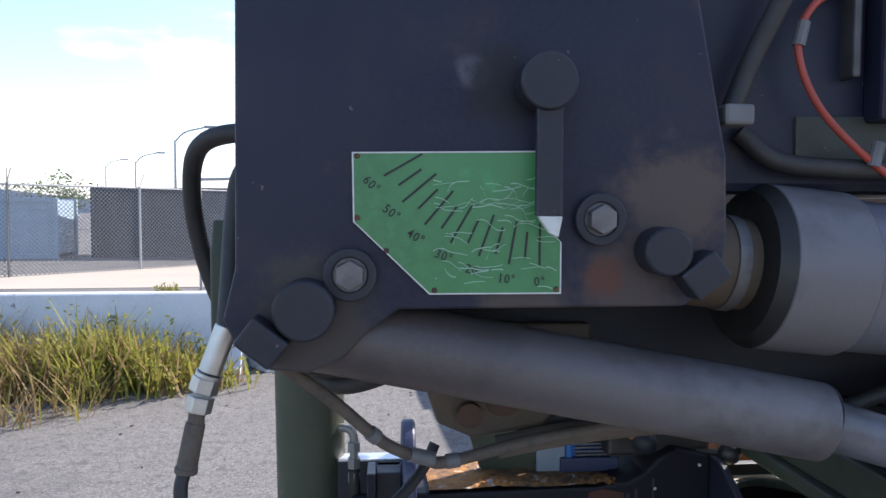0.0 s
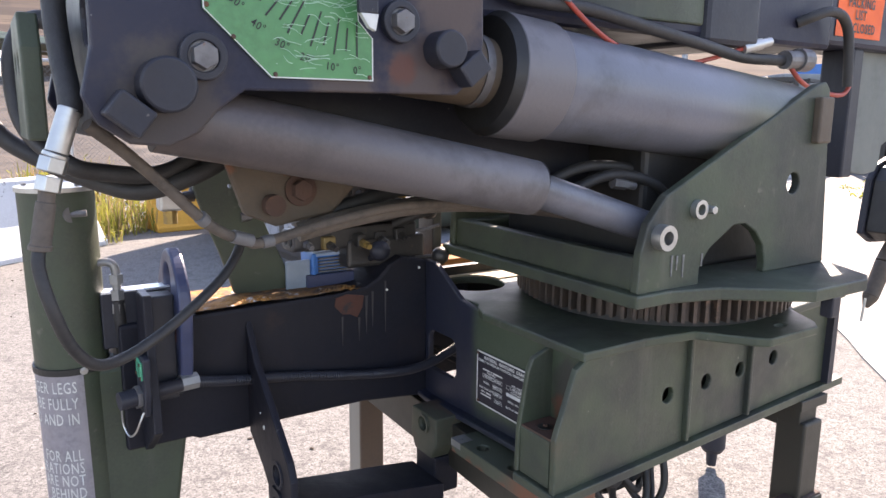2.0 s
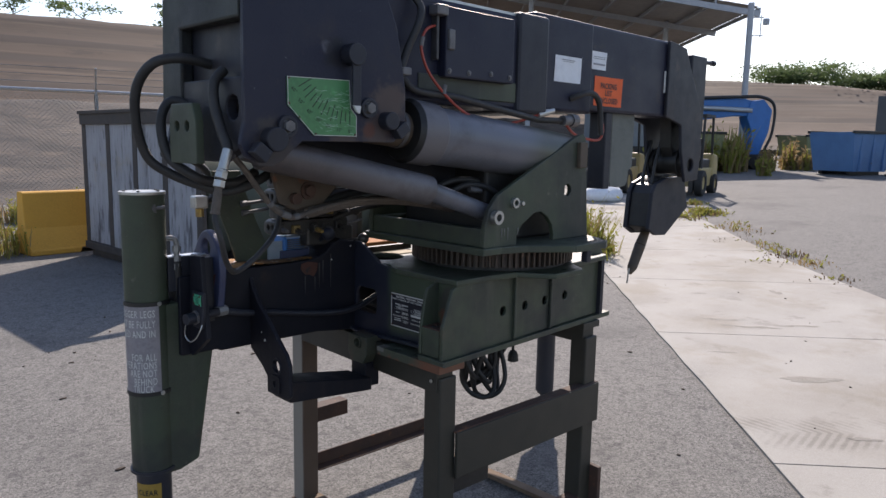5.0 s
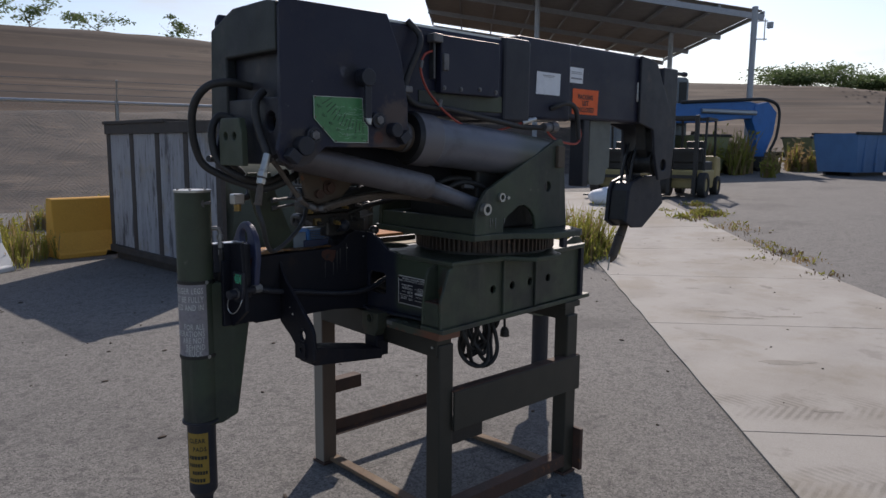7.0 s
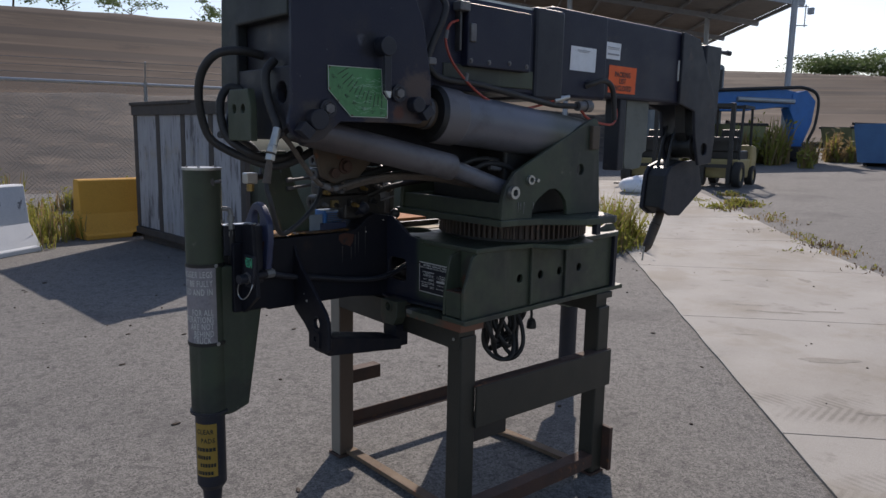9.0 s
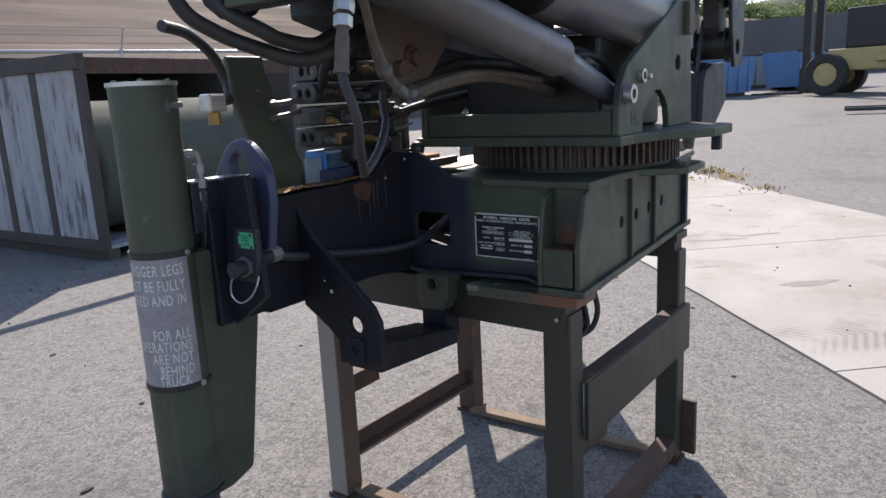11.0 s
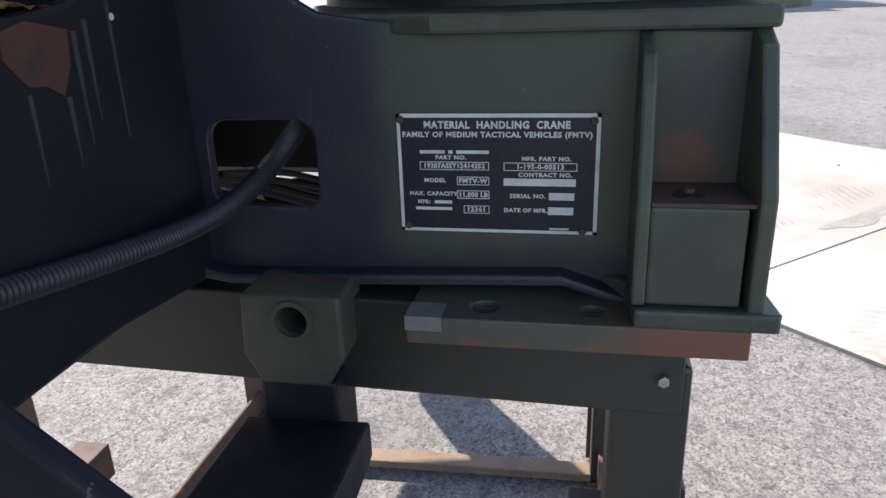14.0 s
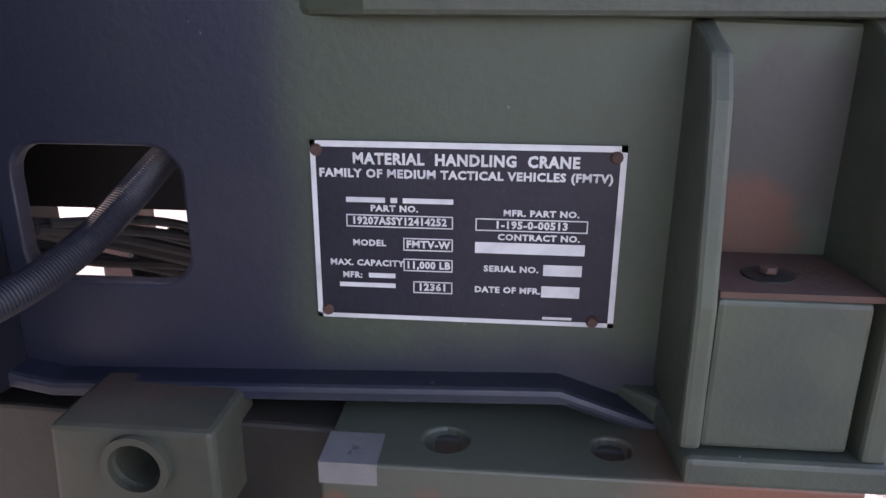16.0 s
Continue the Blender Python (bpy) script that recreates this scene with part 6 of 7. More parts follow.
bar("top_beam", (0.757, 0.93, 0.768), (0.79, 1.83, 0.768), 0.07, 0.105, m_stand, "green-brown top beam")
bar("top_beam", (1.55, 0.92, 0.78), (1.565, 1.80, 0.78), 0.07, 0.075, m_stand)
bar("front_plank", (0.795, 0.911, 0.493), (1.60, 0.897, 0.489), 0.012, 0.16, m_stand, "dark rusty steel channel across the front")
bar("plank_flange", (0.795, 0.933, 0.573), (1.60, 0.918, 0.569), 0.045, 0.008, m_rust)
bar("back_rail", (0.83, 1.80, 0.16), (1.53, 1.785, 0.16), 0.008, 0.06, m_rust)
bar("back_rail_flange", (0.83, 1.775, 0.133), (1.53, 1.76, 0.133), 0.05, 0.007, m_rust)
bar("side_rail", (0.80, 1.00, 0.022), (0.81, 1.755, 0.022), 0.048, 0.02, m_rail, "rusty flat rail on the ground")
bar("side_rail", (1.535, 0.98, 0.022), (1.515, 1.752, 0.022), 0.05, 0.02, m_rail)
bar("front_rail", (0.795, 0.945, 0.07), (1.52, 0.935, 0.07), 0.06, 0.06, m_rust)
bar("hanging_block", (0.80, 0.99, 0.375), (0.99, 0.985, 0.375), 0.10, 0.07, m_dark)
bar("tilted_plate", (1.59, 0.86, 0.12), (1.60, 0.99, 0.12), 0.02, 0.2, m_rust)
bm = bmesh.new()
plate(bm, [(0.688, 0.885), (0.80, 0.885), (0.80, 1.192), (0.688, 1.192)], [loop_circle(0.718, 1.12, 0.014, 16), loop_circle(0.718, 1.02, 0.012, 16)], "z", 0.798, 0.826)
m_pad = camo("camo_pad_paint", (0.060, 0.068, 0.046), (0.15, 0.06, 0.032), 1, 1.00, 0.92)
for y, z, size in ((1.185, 0.790, 0.022), (1.13, 0.788, 0.024), (1.09, 0.790, 0.020), (1.02, 0.788, 0.022), (0.95, 0.79, 0.03)):
    blotch(m_pad, (0.16, 0.055, 0.028), (0.688, y, z), size, scale=55.0)
part("mount_pad", bm, m_pad, stand, "green mount pad with rust-red edges", bevel=0.002)
bm = bmesh.new()
box(bm, 0.6875, 0.72, 1.158, 1.1925, 0.812, 0.8265)
part("bare_pad_corner", bm, material("bare_grey_paint", (0.16, 0.155, 0.14), (0.10, 0.095, 0.09), scale=30, rough=0.7, third=(0.04, 0.04, 0.045), third_scale=45, third_lo=0.58, third_hi=0.64), stand, "bare grey pad corner")
bm = bmesh.new()
box(bm, 1.50, 1.61, 0.91, 1.02, 0.800, 0.826)
part("mount_pad", bm, m_stand, stand, bevel=0.002)
bm = bmesh.new()
box(bm, 0.76, 0.84, 1.60, 1.83, 0.80, 0.826)
part("mount_pad", bm, m_rust, stand, bevel=0.002)
bolt("set_screw", (0.718, 0.951, 0.757), (-1, 0, 0), 0.006, stand, m_steel, washer=0)
bm = bmesh.new()
plate(bm, [(1.832, 0.31), (1.832, 0.375), (1.892, 0.375), (1.892, 0.366), (1.841, 0.366), (1.841, 0.319), (1.892, 0.319), (1.892, 0.31)], [], "x", 0.83, 1.04)
part("short_channel", bm, m_rust, stand, "short rusty channel welded to the back leg", bevel=0.002)

# cables hanging under the base
coil = thing("cable_coil", "coil of black cable hanging under the crane base", "cable")
rng = random.Random(8)
for k in range(15):
    cx, cy = (1.155, 1.12) if k < 10 else (1.05, 1.43)
    cx, cy = cx + rng.uniform(-0.04, 0.05), cy + rng.uniform(-0.04, 0.04)
    w, h, top = rng.uniform(0.055, 0.11), rng.uniform(0.17, 0.28) * (1 if k < 10 else 0.5), 0.84
    pts = [(cx + w * math.sin(a), cy + 0.03 * math.cos(2 * a + k), top - h / 2 * (1 - math.cos(a))) for a in (2 * math.pi * i / 12 for i in range(13))]
    hose("cable_turn", pts, 0.009, m_rubber, coil)
hose("plug_lead", [(1.29, 1.10, 0.84), (1.31, 1.11, 0.78), (1.325, 1.12, 0.70)], 0.006, m_rubber, coil)
bm = bmesh.new()
rod(bm, (1.325, 1.12, 0.705), (1.326, 1.12, 0.690), 0.012, 0.020, seg=14)
rod(bm, (1.326, 1.12, 0.690), (1.327, 1.12, 0.662), 0.020, 0.022, seg=14)
part("plug", bm, m_rubber, coil, bevel=0.003)


# ---- timber crate with a tank inside ----
m_board = material("bleached_board", (0.36, 0.355, 0.37), (0.22, 0.215, 0.225), scale=3, rough=0.85, stretch=(3, 3, 0.5), third=(0.10, 0.085, 0.085), third_scale=6, third_lo=0.55, third_hi=0.68, bump=0.3, bump_scale=60)
over(m_board, (0.05, 0.045, 0.05), lambda n, l, vec: ranged(n, l, grainy(n, l, vec, 5.0, 7.0, (1.0, 1.0, 0.22)), 0.55, 0.66, 0.8))
over(m_board, (0.30, 0.25, 0.18), lambda n, l, vec: ranged(n, l, grainy(n, l, vec, 2.2, 6.0), 0.55, 0.68, 0.5))
m_post = material("dark_crate_post", (0.045, 0.038, 0.035), (0.07, 0.055, 0.045), scale=6, rough=0.8, bump=0.3)
crate = thing("timber_crate", "tall weathered crate with grey boards and dark posts", "crate", at=(2.36, 9.18, 0))
crate.rotation_euler.z = math.atan2(6.33 - 9.18, 2.52 - 2.36)
CL, CH, CD = 2.85, 1.80, 2.6
n = 4
for k in range(n + 1):
    u = CL * k / n
    bm = bmesh.new()
    box(bm, u - 0.055, u + 0.055, -0.004, 0.05, 0.10, CH)
    part("post", bm, m_post, crate, bevel=0.004)
for k in range(n):
    bm = bmesh.new()
    u0, u1 = CL * k / n + 0.05, CL * (k + 1) / n - 0.05
    box(bm, u0, u1, 0.003, 0.04, 0.20 - 0.02 * (k % 2), CH - 0.03, Matrix.Rotation(radians(0.3 * (-1) ** k), 4, "Y"))
    part("board", bm, m_board, crate, bevel=0.002)
for z0, z1 in ((0.10, 0.19), (CH - 0.12, CH + 0.01)):
    bm = bmesh.new()
    box(bm, -0.05, CL + 0.05, -0.03, 0.05, z0, z1)
    part("rail", bm, m_post, crate, bevel=0.004)
bm = bmesh.new()
box(bm, -0.06, CL * 0.6, -0.05, CD, CH + 0.01, CH + 0.05)
part("lid", bm, m_post, crate, bevel=0.004)
for b in ((-0.05, 0.0, 0.05, CD), (0.0, CL, CD - 0.05, CD)):
    bm = bmesh.new()
    box(bm, *b, 0.1, CH)
    part("back_board", bm, m_post, crate)
for v in (0.1, CD / 2, CD - 0.1):
    bm = bmesh.new()
    box(bm, 0, CL, v - 0.06, v + 0.06, 0, 0.10)
    part("skid", bm, m_post, crate, bevel=0.004)
bm = bmesh.new()
box(bm, 0, CL, 0.05, CD, 0.10, 0.13)
part("deck", bm, m_board, crate)
bm = bmesh.new()
box(bm, CL - 0.06, CL + 0.02, CD - 0.08, CD, 0.1, CH)
part("post", bm, m_post, crate, bevel=0.004)
bm = bmesh.new()
box(bm, CL - 0.02, CL + 0.01, 0.05, CD, CH - 0.16, CH - 0.02)
part("header_board", bm, m_rust, crate, "rust-brown header board", bevel=0.003)
tank = thing("steel_tank", "large olive green horizontal steel tank in the crate", "tank")
ax = Matrix.Translation(crate.location) @ Matrix.Rotation(crate.rotation_euler.z, 4, "Z")
bm = bmesh.new()
rod(bm, ax @ Vector((CL - 0.75, 0.20, 0.80)), ax @ Vector((CL - 0.75, CD + 1.6, 0.80)), 0.62, seg=48)
part("tank_shell", bm, material("dull_olive_paint", (0.088, 0.098, 0.078), (0.064, 0.072, 0.058), scale=4, rough=0.85, spec=0.12, third=(0.085, 0.075, 0.055), third_scale=7, third_lo=0.6, third_hi=0.75, bump=0.1), tank, bevel=0.05, smooth=True)
for v in (0.6, 2.2):
    bm = bmesh.new()
    box(bm, CL - 1.2, CL - 0.3, v, v + 0.1, 0.0 if v > CD else 0.13, 0.4, ax)
    part("saddle", bm, m_post, tank)


# ---- chain-link fence, bank, distance ----
m_galv = material("galvanised_pipe", (0.42, 0.43, 0.44), (0.33, 0.34, 0.35), scale=20, rough=0.45, metal=0.6, bump=0.1)
m_wire = material("fence_wire", (0.22, 0.23, 0.24), (0.16, 0.165, 0.17), scale=20, rough=0.6, metal=0.0, bump=0)


def fence(points, height=2.3, pitch=0.075, wire=0.0035, rail=0.024, label="galvanised chain-link fence with barbed wire on top"):
    """Chain-link fence along a line on the ground: posts, top rail, woven wire, three strands of barbed wire."""
    ob = thing("chain_link_fence", label, "fence")
    strands = [bmesh.new() for _ in range(3)]
    weave = bmesh.new()
    for (ax_, ay), (bx, by) in zip(points, points[1:]):
        a, b = Vector((ax_, ay, ground_z(ax_, ay))), Vector((bx, by, ground_z(bx, by)))
        long = (b - a).length
        n = max(1, round(long / 2.9))
        for k in range(n + 1):
            p = a.lerp(b, k / n)
            bm = bmesh.new()
            rod(bm, p, p + Vector((0, 0, height + 0.04)), 0.032, seg=10)
            d = (b - a).normalized().cross(Vector((0, 0, 1)))
            rod(bm, p + Vector((0, 0, height + 0.02)), p + d * 0.25 + Vector((0, 0, height + 0.38)), 0.014, seg=6)
            part("post", bm, m_galv, ob, smooth=True)
        bm = bmesh.new()
        rod(bm, a + Vector((0, 0, height)), b + Vector((0, 0, height)), rail, seg=8)
        part("top_rail", bm, m_galv, ob, smooth=True)
        d = (b - a).normalized()
        out = d.cross(Vector((0, 0, 1)))
        for j, s in enumerate(strands):
            o = out * (0.08 + 0.08 * j) + Vector((0, 0, height + 0.13 + 0.115 * j))
            rod(s, a + o, b + o, 0.004, seg=4)
        for way in (1, -1):
            u = -height
            while u < long:
                u0, u1 = max(0.0, u), min(long, u + height)
                z0, z1 = u0 - u, u1 - u
                if way < 0:
                    z0, z1 = height - z0, height - z1
                p, q = a + d * u0 + Vector((0, 0, z0)), a + d * u1 + Vector((0, 0, z1))
                side = (q - p).normalized().cross(out) * wire
                weave.faces.new([weave.verts.new(v) for v in (p - side, q - side, q + side, p + side)])
                u += pitch
    for s in strands:
        part("barbed_strand", s, m_wire, ob)
    tagged(part("woven_wire", weave, m_wire, ob), kind="stuff")
    return ob


fence([(-3.6, 15.4), (-1.2, 14.1), (3.7, 12.6), (9.0, 11.2)], wire=0.0014, rail=0.032)
fence([(-13.5, 16.2), (-9.0, 18.6), (-4.3, 23.5)], pitch=0.11, wire=0.008, label="farther chain-link fence along the road")

m_earth = material("cut_earth_bank", (0.105, 0.068, 0.044), (0.066, 0.044, 0.030), scale=0.25, detail=9, rough=0.95, stretch=(0.35, 0.35, 5.0), third=(0.13, 0.092, 0.062), third_scale=0.5, third_lo=0.52, third_hi=0.66, bump=0.8, bump_scale=3, contrast=(0.35, 0.65))
m_rubble = material("grey_earth_slope", (0.092, 0.073, 0.058), (0.048, 0.040, 0.034), scale=1.2, detail=9, rough=0.95, stretch=(0.6, 0.6, 2.2), bump=0.9, bump_scale=7, contrast=(0.4, 0.6))


def bank(name, label, toe, crest, mat, steps=40, rows=16, rough=0.5, terrace=0.0):
    """An earth slope between a line at its toe and a line along its crest."""
    def along(line, t):
        f = t * (len(line) - 1)
        i = min(int(f), len(line) - 2)
        return Vector(line[i]).lerp(Vector(line[i + 1]), f - i)
    bm = bmesh.new()
    grid = []
    for i in range(steps + 1):
        a, b = along(toe, i / steps), along(crest, i / steps)
        col = []
        for j in range(rows + 1):
            t = j / rows
            p = a.lerp(b, t)
            p.z = a.z + (b.z - a.z) * (t ** 1.25)
            w = rough * (noise.noise(p * 0.35) + 0.5 * noise.noise(p * 1.1)) * min(1, 4 * t)
            p += Vector((w * 0.6, w * 0.6, w * 0.35))
            if terrace:
                p.z += terrace * math.sin(t * 34) * 0.5
            col.append(bm.verts.new(p))
        back = b + (b - a) * 0.8
        col.append(bm.verts.new((back.x, back.y, b.z + 0.2)))
        grid.append(col)
    for c0, c1 in zip(grid, grid[1:]):
        for j in range(len(c0) - 1):
            bm.faces.new((c0[j], c1[j], c1[j + 1], c0[j + 1]))
    return tagged(part(name, bm, mat, smooth=True), label, "earth bank", kind="structure")


over(m_earth, (0.050, 0.033, 0.024), lambda n, l, vec: ranged(n, l, grainy(n, l, vec, 1.0, 5.0, (0.02, 0.02, 1.5)), 0.47, 0.57, 0.95))
over(m_earth, (0.185, 0.13, 0.085), lambda n, l, vec: ranged(n, l, grainy(n, l, vec, 1.0, 4.0, (0.015, 0.015, 3.1)), 0.57, 0.66, 0.7))
over(m_earth, (0.042, 0.028, 0.021), lambda n, l, vec: ranged(n, l, grainy(n, l, vec, 0.9, 8.0, (0.5, 0.5, 1.2)), 0.58, 0.68, 0.6))
over(m_rubble, (0.027, 0.023, 0.021), lambda n, l, vec: ranged(n, l, grainy(n, l, vec, 2.2, 8.0, (0.45, 0.45, 2.0)), 0.49, 0.60, 0.8))
over(m_rubble, (0.155, 0.12, 0.09), lambda n, l, vec: ranged(n, l, grainy(n, l, vec, 1.1, 8.0, (0.3, 0.3, 2.4)), 0.56, 0.66, 0.7))
bank("bank_north", "brown cut earth bank with level strata", [(2, 30, 1.6), (14, 28, 1.6), (26, 27, 1.6), (38, 24, 1.6), (44, 18, 1.6), (46, 11, 1.5)],
     [(1, 44, 7.6), (16, 42, 8.0), (30, 39, 7.8), (54, 32, 7.4), (62, 20, 6.8), (66, 11, 5.6)], m_earth, 60, 22, 0.35, terrace=0.03)
bank("bank_foot", "grey rubbly slope at the foot of the bank", [(-1, 18.5, 0), (6, 17.0, 0), (16, 16.5, 0.3), (28, 17, 0.6)],
     [(-2, 29.5, 2.6), (14, 27.5, 3.0), (26, 26.5, 3.0), (44, 22.5, 2.8)], m_rubble, 60, 16, 0.45)

# ---- plants ----
def leaf_material(name, a, b):
    m = material(name, a, b, scale=3.0, rough=0.65, bump=0.0, contrast=(0.3, 0.7), spec=0.3)
    n, l = m.node_tree.nodes, m.node_tree.links
    thin = n.new("ShaderNodeBsdfTranslucent")
    mix = n.new("ShaderNodeMixShader")
    mix.inputs[0].default_value = 0.45
    l.new(n["Principled BSDF"].inputs["Base Color"].links[0].from_socket, thin.inputs["Color"])
    l.new(n["Principled BSDF"].outputs[0], mix.inputs[1])
    l.new(thin.outputs[0], mix.inputs[2])
    l.new(mix.outputs[0], n["Material Output"].inputs["Surface"])
    return m


m_leaf_far = leaf_material("far_leaf", (0.085, 0.13, 0.05), (0.12, 0.16, 0.065))
m_weed = leaf_material("weed_leaf", (0.20, 0.22, 0.045), (0.30, 0.27, 0.06))
m_straw = leaf_material("dry_straw", (0.24, 0.165, 0.08), (0.36, 0.26, 0.13))
m_bark = material("bark", (0.09, 0.07, 0.05), rough=0.9, bump=0.4)


def leaf_cloud(rng, centre, size, count, leaf):
    """Many small leaves in uneven clumps."""
    vs, fs = [], []
    clumps = [(Vector((rng.gauss(0, 0.42), rng.gauss(0, 0.42), rng.gauss(0, 0.36))), rng.uniform(0.18, 0.42)) for _ in range(max(5, count // 60))]
    for _ in range(count):
        c, s = rng.choice(clumps)
        p = c + Vector((rng.gauss(0, s), rng.gauss(0, s), rng.gauss(0, s * 0.8))) * 0.6
        p = Vector(centre) + Vector((p.x * size[0], p.y * size[1], p.z * size[2]))
        a = Vector((rng.uniform(-1, 1), rng.uniform(-1, 1), rng.uniform(-0.6, 0.6))).normalized()
        b = a.cross(Vector((rng.uniform(-1, 1), rng.uniform(-1, 1), rng.uniform(-1, 1)))).normalized()
        l = leaf * rng.uniform(0.6, 1.3)
        k = len(vs)
        vs += [p - a * l, p + b * l * 0.4, p + a * l, p - b * l * 0.4]
        fs.append((k, k + 1, k + 2, k + 3))
    me = bpy.data.meshes.new("leaves")
    me.from_pydata([tuple(v) for v in vs], [], fs)
    return me


def tree(at, height, width, seed, leaf=0.10, count=900, label="small ragged tree on the crest of the bank", mat=None):
    rng = random.Random(seed)
    ob = thing("tree", label, "tree", "trees on the bank", at=at)
    bm = bmesh.new()
    rod(bm, (0, 0, -0.4), (0.05 * height, 0, height * 0.45), 0.05 * height * 0.5, 0.03 * height * 0.5, seg=8)
    for k in range(5):
        a = rng.uniform(0, 6.28)
        rod(bm, (0.03 * height, 0, height * rng.uniform(0.25, 0.45)), (width * 0.38 * math.cos(a), width * 0.38 * math.sin(a), height * rng.uniform(0.55, 0.9)), 0.018 * height * 0.5, 0.006 * height * 0.5, seg=6)
    part("trunk", bm, m_bark, ob)
    me = leaf_cloud(rng, (0, 0, height * 0.68), (width * 0.7, width * 0.7, height * 0.5), count, leaf)
    me.materials.append(mat or m_leaf_far)
    crown = new("crown", me)
    crown.parent = ob
    return ob


for k, (x, y, z, h, w) in enumerate(((3.4, 48, 8.0, 2.4, 3.0), (8.6, 48, 8.0, 3.1, 3.6), (11.3, 48, 8.0, 2.0, 2.6), (15.0, 47.4, 8.1, 2.1, 3.2), (19.6, 47, 8.1, 1.7, 2.1))):
    tree((x, y, z), h, w, 20 + k, 0.13, 480)
for k, (x, y, z, h, w) in enumerate(((66, 24, 6.6, 3.8, 6), (70, 19, 6.6, 2.6, 5), (72, 16, 5.0, 3.6, 8), (74, 12, 5.0, 4.2, 9), (74, 8, 5.0, 4.6, 9), (74, 3, 4.6, 4.6, 9))):
    tree((x, y, z), h * 0.6, w, 40 + k, 0.15, 6500, "broad dark green tree beyond the lot")
m_hill = material("wooded_hill", (0.06, 0.085, 0.04), (0.045, 0.065, 0.03), scale=0.6, rough=0.9, bump=0.8, bump_scale=3)
bank("hill_east", "dark wooded hill beyond the lot", [(66, 18, 1), (64, 10, 1), (64, 0, 1), (64, -14, 1)], [(70, 24, 6.5), (76, 16, 8.6), (78, 8, 10.2), (78, -10, 10.5)], m_hill, 30, 8, 0.9)
# the wall's shade is put into its dark grey colour
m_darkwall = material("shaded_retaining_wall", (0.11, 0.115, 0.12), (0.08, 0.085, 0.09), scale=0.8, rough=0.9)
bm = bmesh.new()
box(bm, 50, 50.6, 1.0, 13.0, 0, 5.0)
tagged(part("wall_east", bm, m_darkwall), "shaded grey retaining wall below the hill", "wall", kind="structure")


def grass_patch(name, label, centre, spread, count, height, mats, seed, lean=0.35, wide=0.006):
    """Blades and stalks of weed, rooted in the ground."""
    rng = random.Random(seed)
    vs, fs, mi = [], [], []
    tufts = [(centre[0] + rng.gauss(0, spread[0]), centre[1] + rng.gauss(0, spread[1]), rng.uniform(0.5, 1.3)) for _ in range(max(4, count // 45))]
    for _ in range(count):
        tx, ty, tall = rng.choice(tufts)
        x, y = tx + rng.gauss(0, 0.12), ty + rng.gauss(0, 0.12)
        z = ground_z(x, y)
        edge = math.exp(-((x - centre[0]) / (2.2 * spread[0])) ** 2 - ((y - centre[1]) / (2.2 * spread[1])) ** 2)
        h = height * tall * rng.uniform(0.35, 1.1) * (0.4 + 0.6 * edge)
        a = rng.uniform(0, 6.28)
        d = Vector((math.cos(a), math.sin(a), 0))
        s = Vector((-d.y, d.x, 0)) * wide * rng.uniform(0.7, 1.6)
        tip = Vector((x, y, z)) + d * h * lean * rng.uniform(0.2, 1.3) + Vector((0, 0, h))
        mid = Vector((x, y, z)).lerp(tip, 0.55) + Vector((0, 0, h * 0.08))
        b = Vector((x, y, z - 0.01))
        k = len(vs)
        vs += [b - s, b + s, mid + s * 0.9, mid - s * 0.9, tip]
        m = 0 if rng.random() < mats[2] else 1
        fs += [(k, k + 1, k + 2, k + 3), (k + 3, k + 2, k + 4)]
        mi += [m, m]
        for _ in range(2 if m == 0 else 0):
            q = Vector((x, y, z)).lerp(tip, rng.uniform(0.3, 1.0))
            e = Vector((rng.uniform(-1, 1), rng.uniform(-1, 1), rng.uniform(-0.2, 0.8))).normalized()
            f = e.cross(Vector((rng.uniform(-1, 1), rng.uniform(-1, 1), rng.uniform(-1, 1)))).normalized()
            l = wide * rng.uniform(2.5, 5)
            k = len(vs)
            vs += [q, q + e * l + f * l * 0.4, q + e * l * 2, q + e * l - f * l * 0.4]
            fs.append((k, k + 1, k + 2, k + 3))
            mi.append(m)
    me = bpy.data.meshes.new(name)
    me.from_pydata([tuple(v) for v in vs], [], fs)
    me.materials.append(mats[0]), me.materials.append(mats[1])
    me.polygons.foreach_set("material_index", mi)
    return tagged(new(name, me), label, "weeds", kind="stuff")


grass_patch("weeds", "dry straw and green weeds in front of the white barrier", (-3.8, 6.6), (0.65, 0.4), 4600, 0.62, (m_weed, m_straw, 0.22), 1, lean=1.0, wide=0.005)
grass_patch("weeds", "dry straw and green weeds in front of the white barrier", (-2.5, 6.95), (0.5, 0.25), 2800, 0.62, (m_weed, m_straw, 0.75), 2, lean=0.8, wide=0.008)
grass_patch("weeds", "dry straw and green weeds in front of the white barrier", (-4.7, 7.0), (0.7, 0.2), 3000, 0.75, (m_weed, m_straw, 0.5), 12, lean=0.7, wide=0.008)
grass_patch("weeds", "weeds between the barriers", (1.2, 10.1), (0.25, 0.5), 900, 0.5, (m_weed, m_straw, 0.6), 3)
grass_patch("weeds", "yellow weeds along the fence", (2.6, 13.2), (2.6, 0.6), 3200, 0.62, (m_weed, m_straw, 0.55), 4, wide=0.012)
grass_patch("weeds", "yellow-green weeds at the edge of the concrete", (7.3, 5.1), (0.28, 0.2), 1100, 0.75, (m_weed, m_straw, 0.7), 5, lean=0.6, wide=0.009)
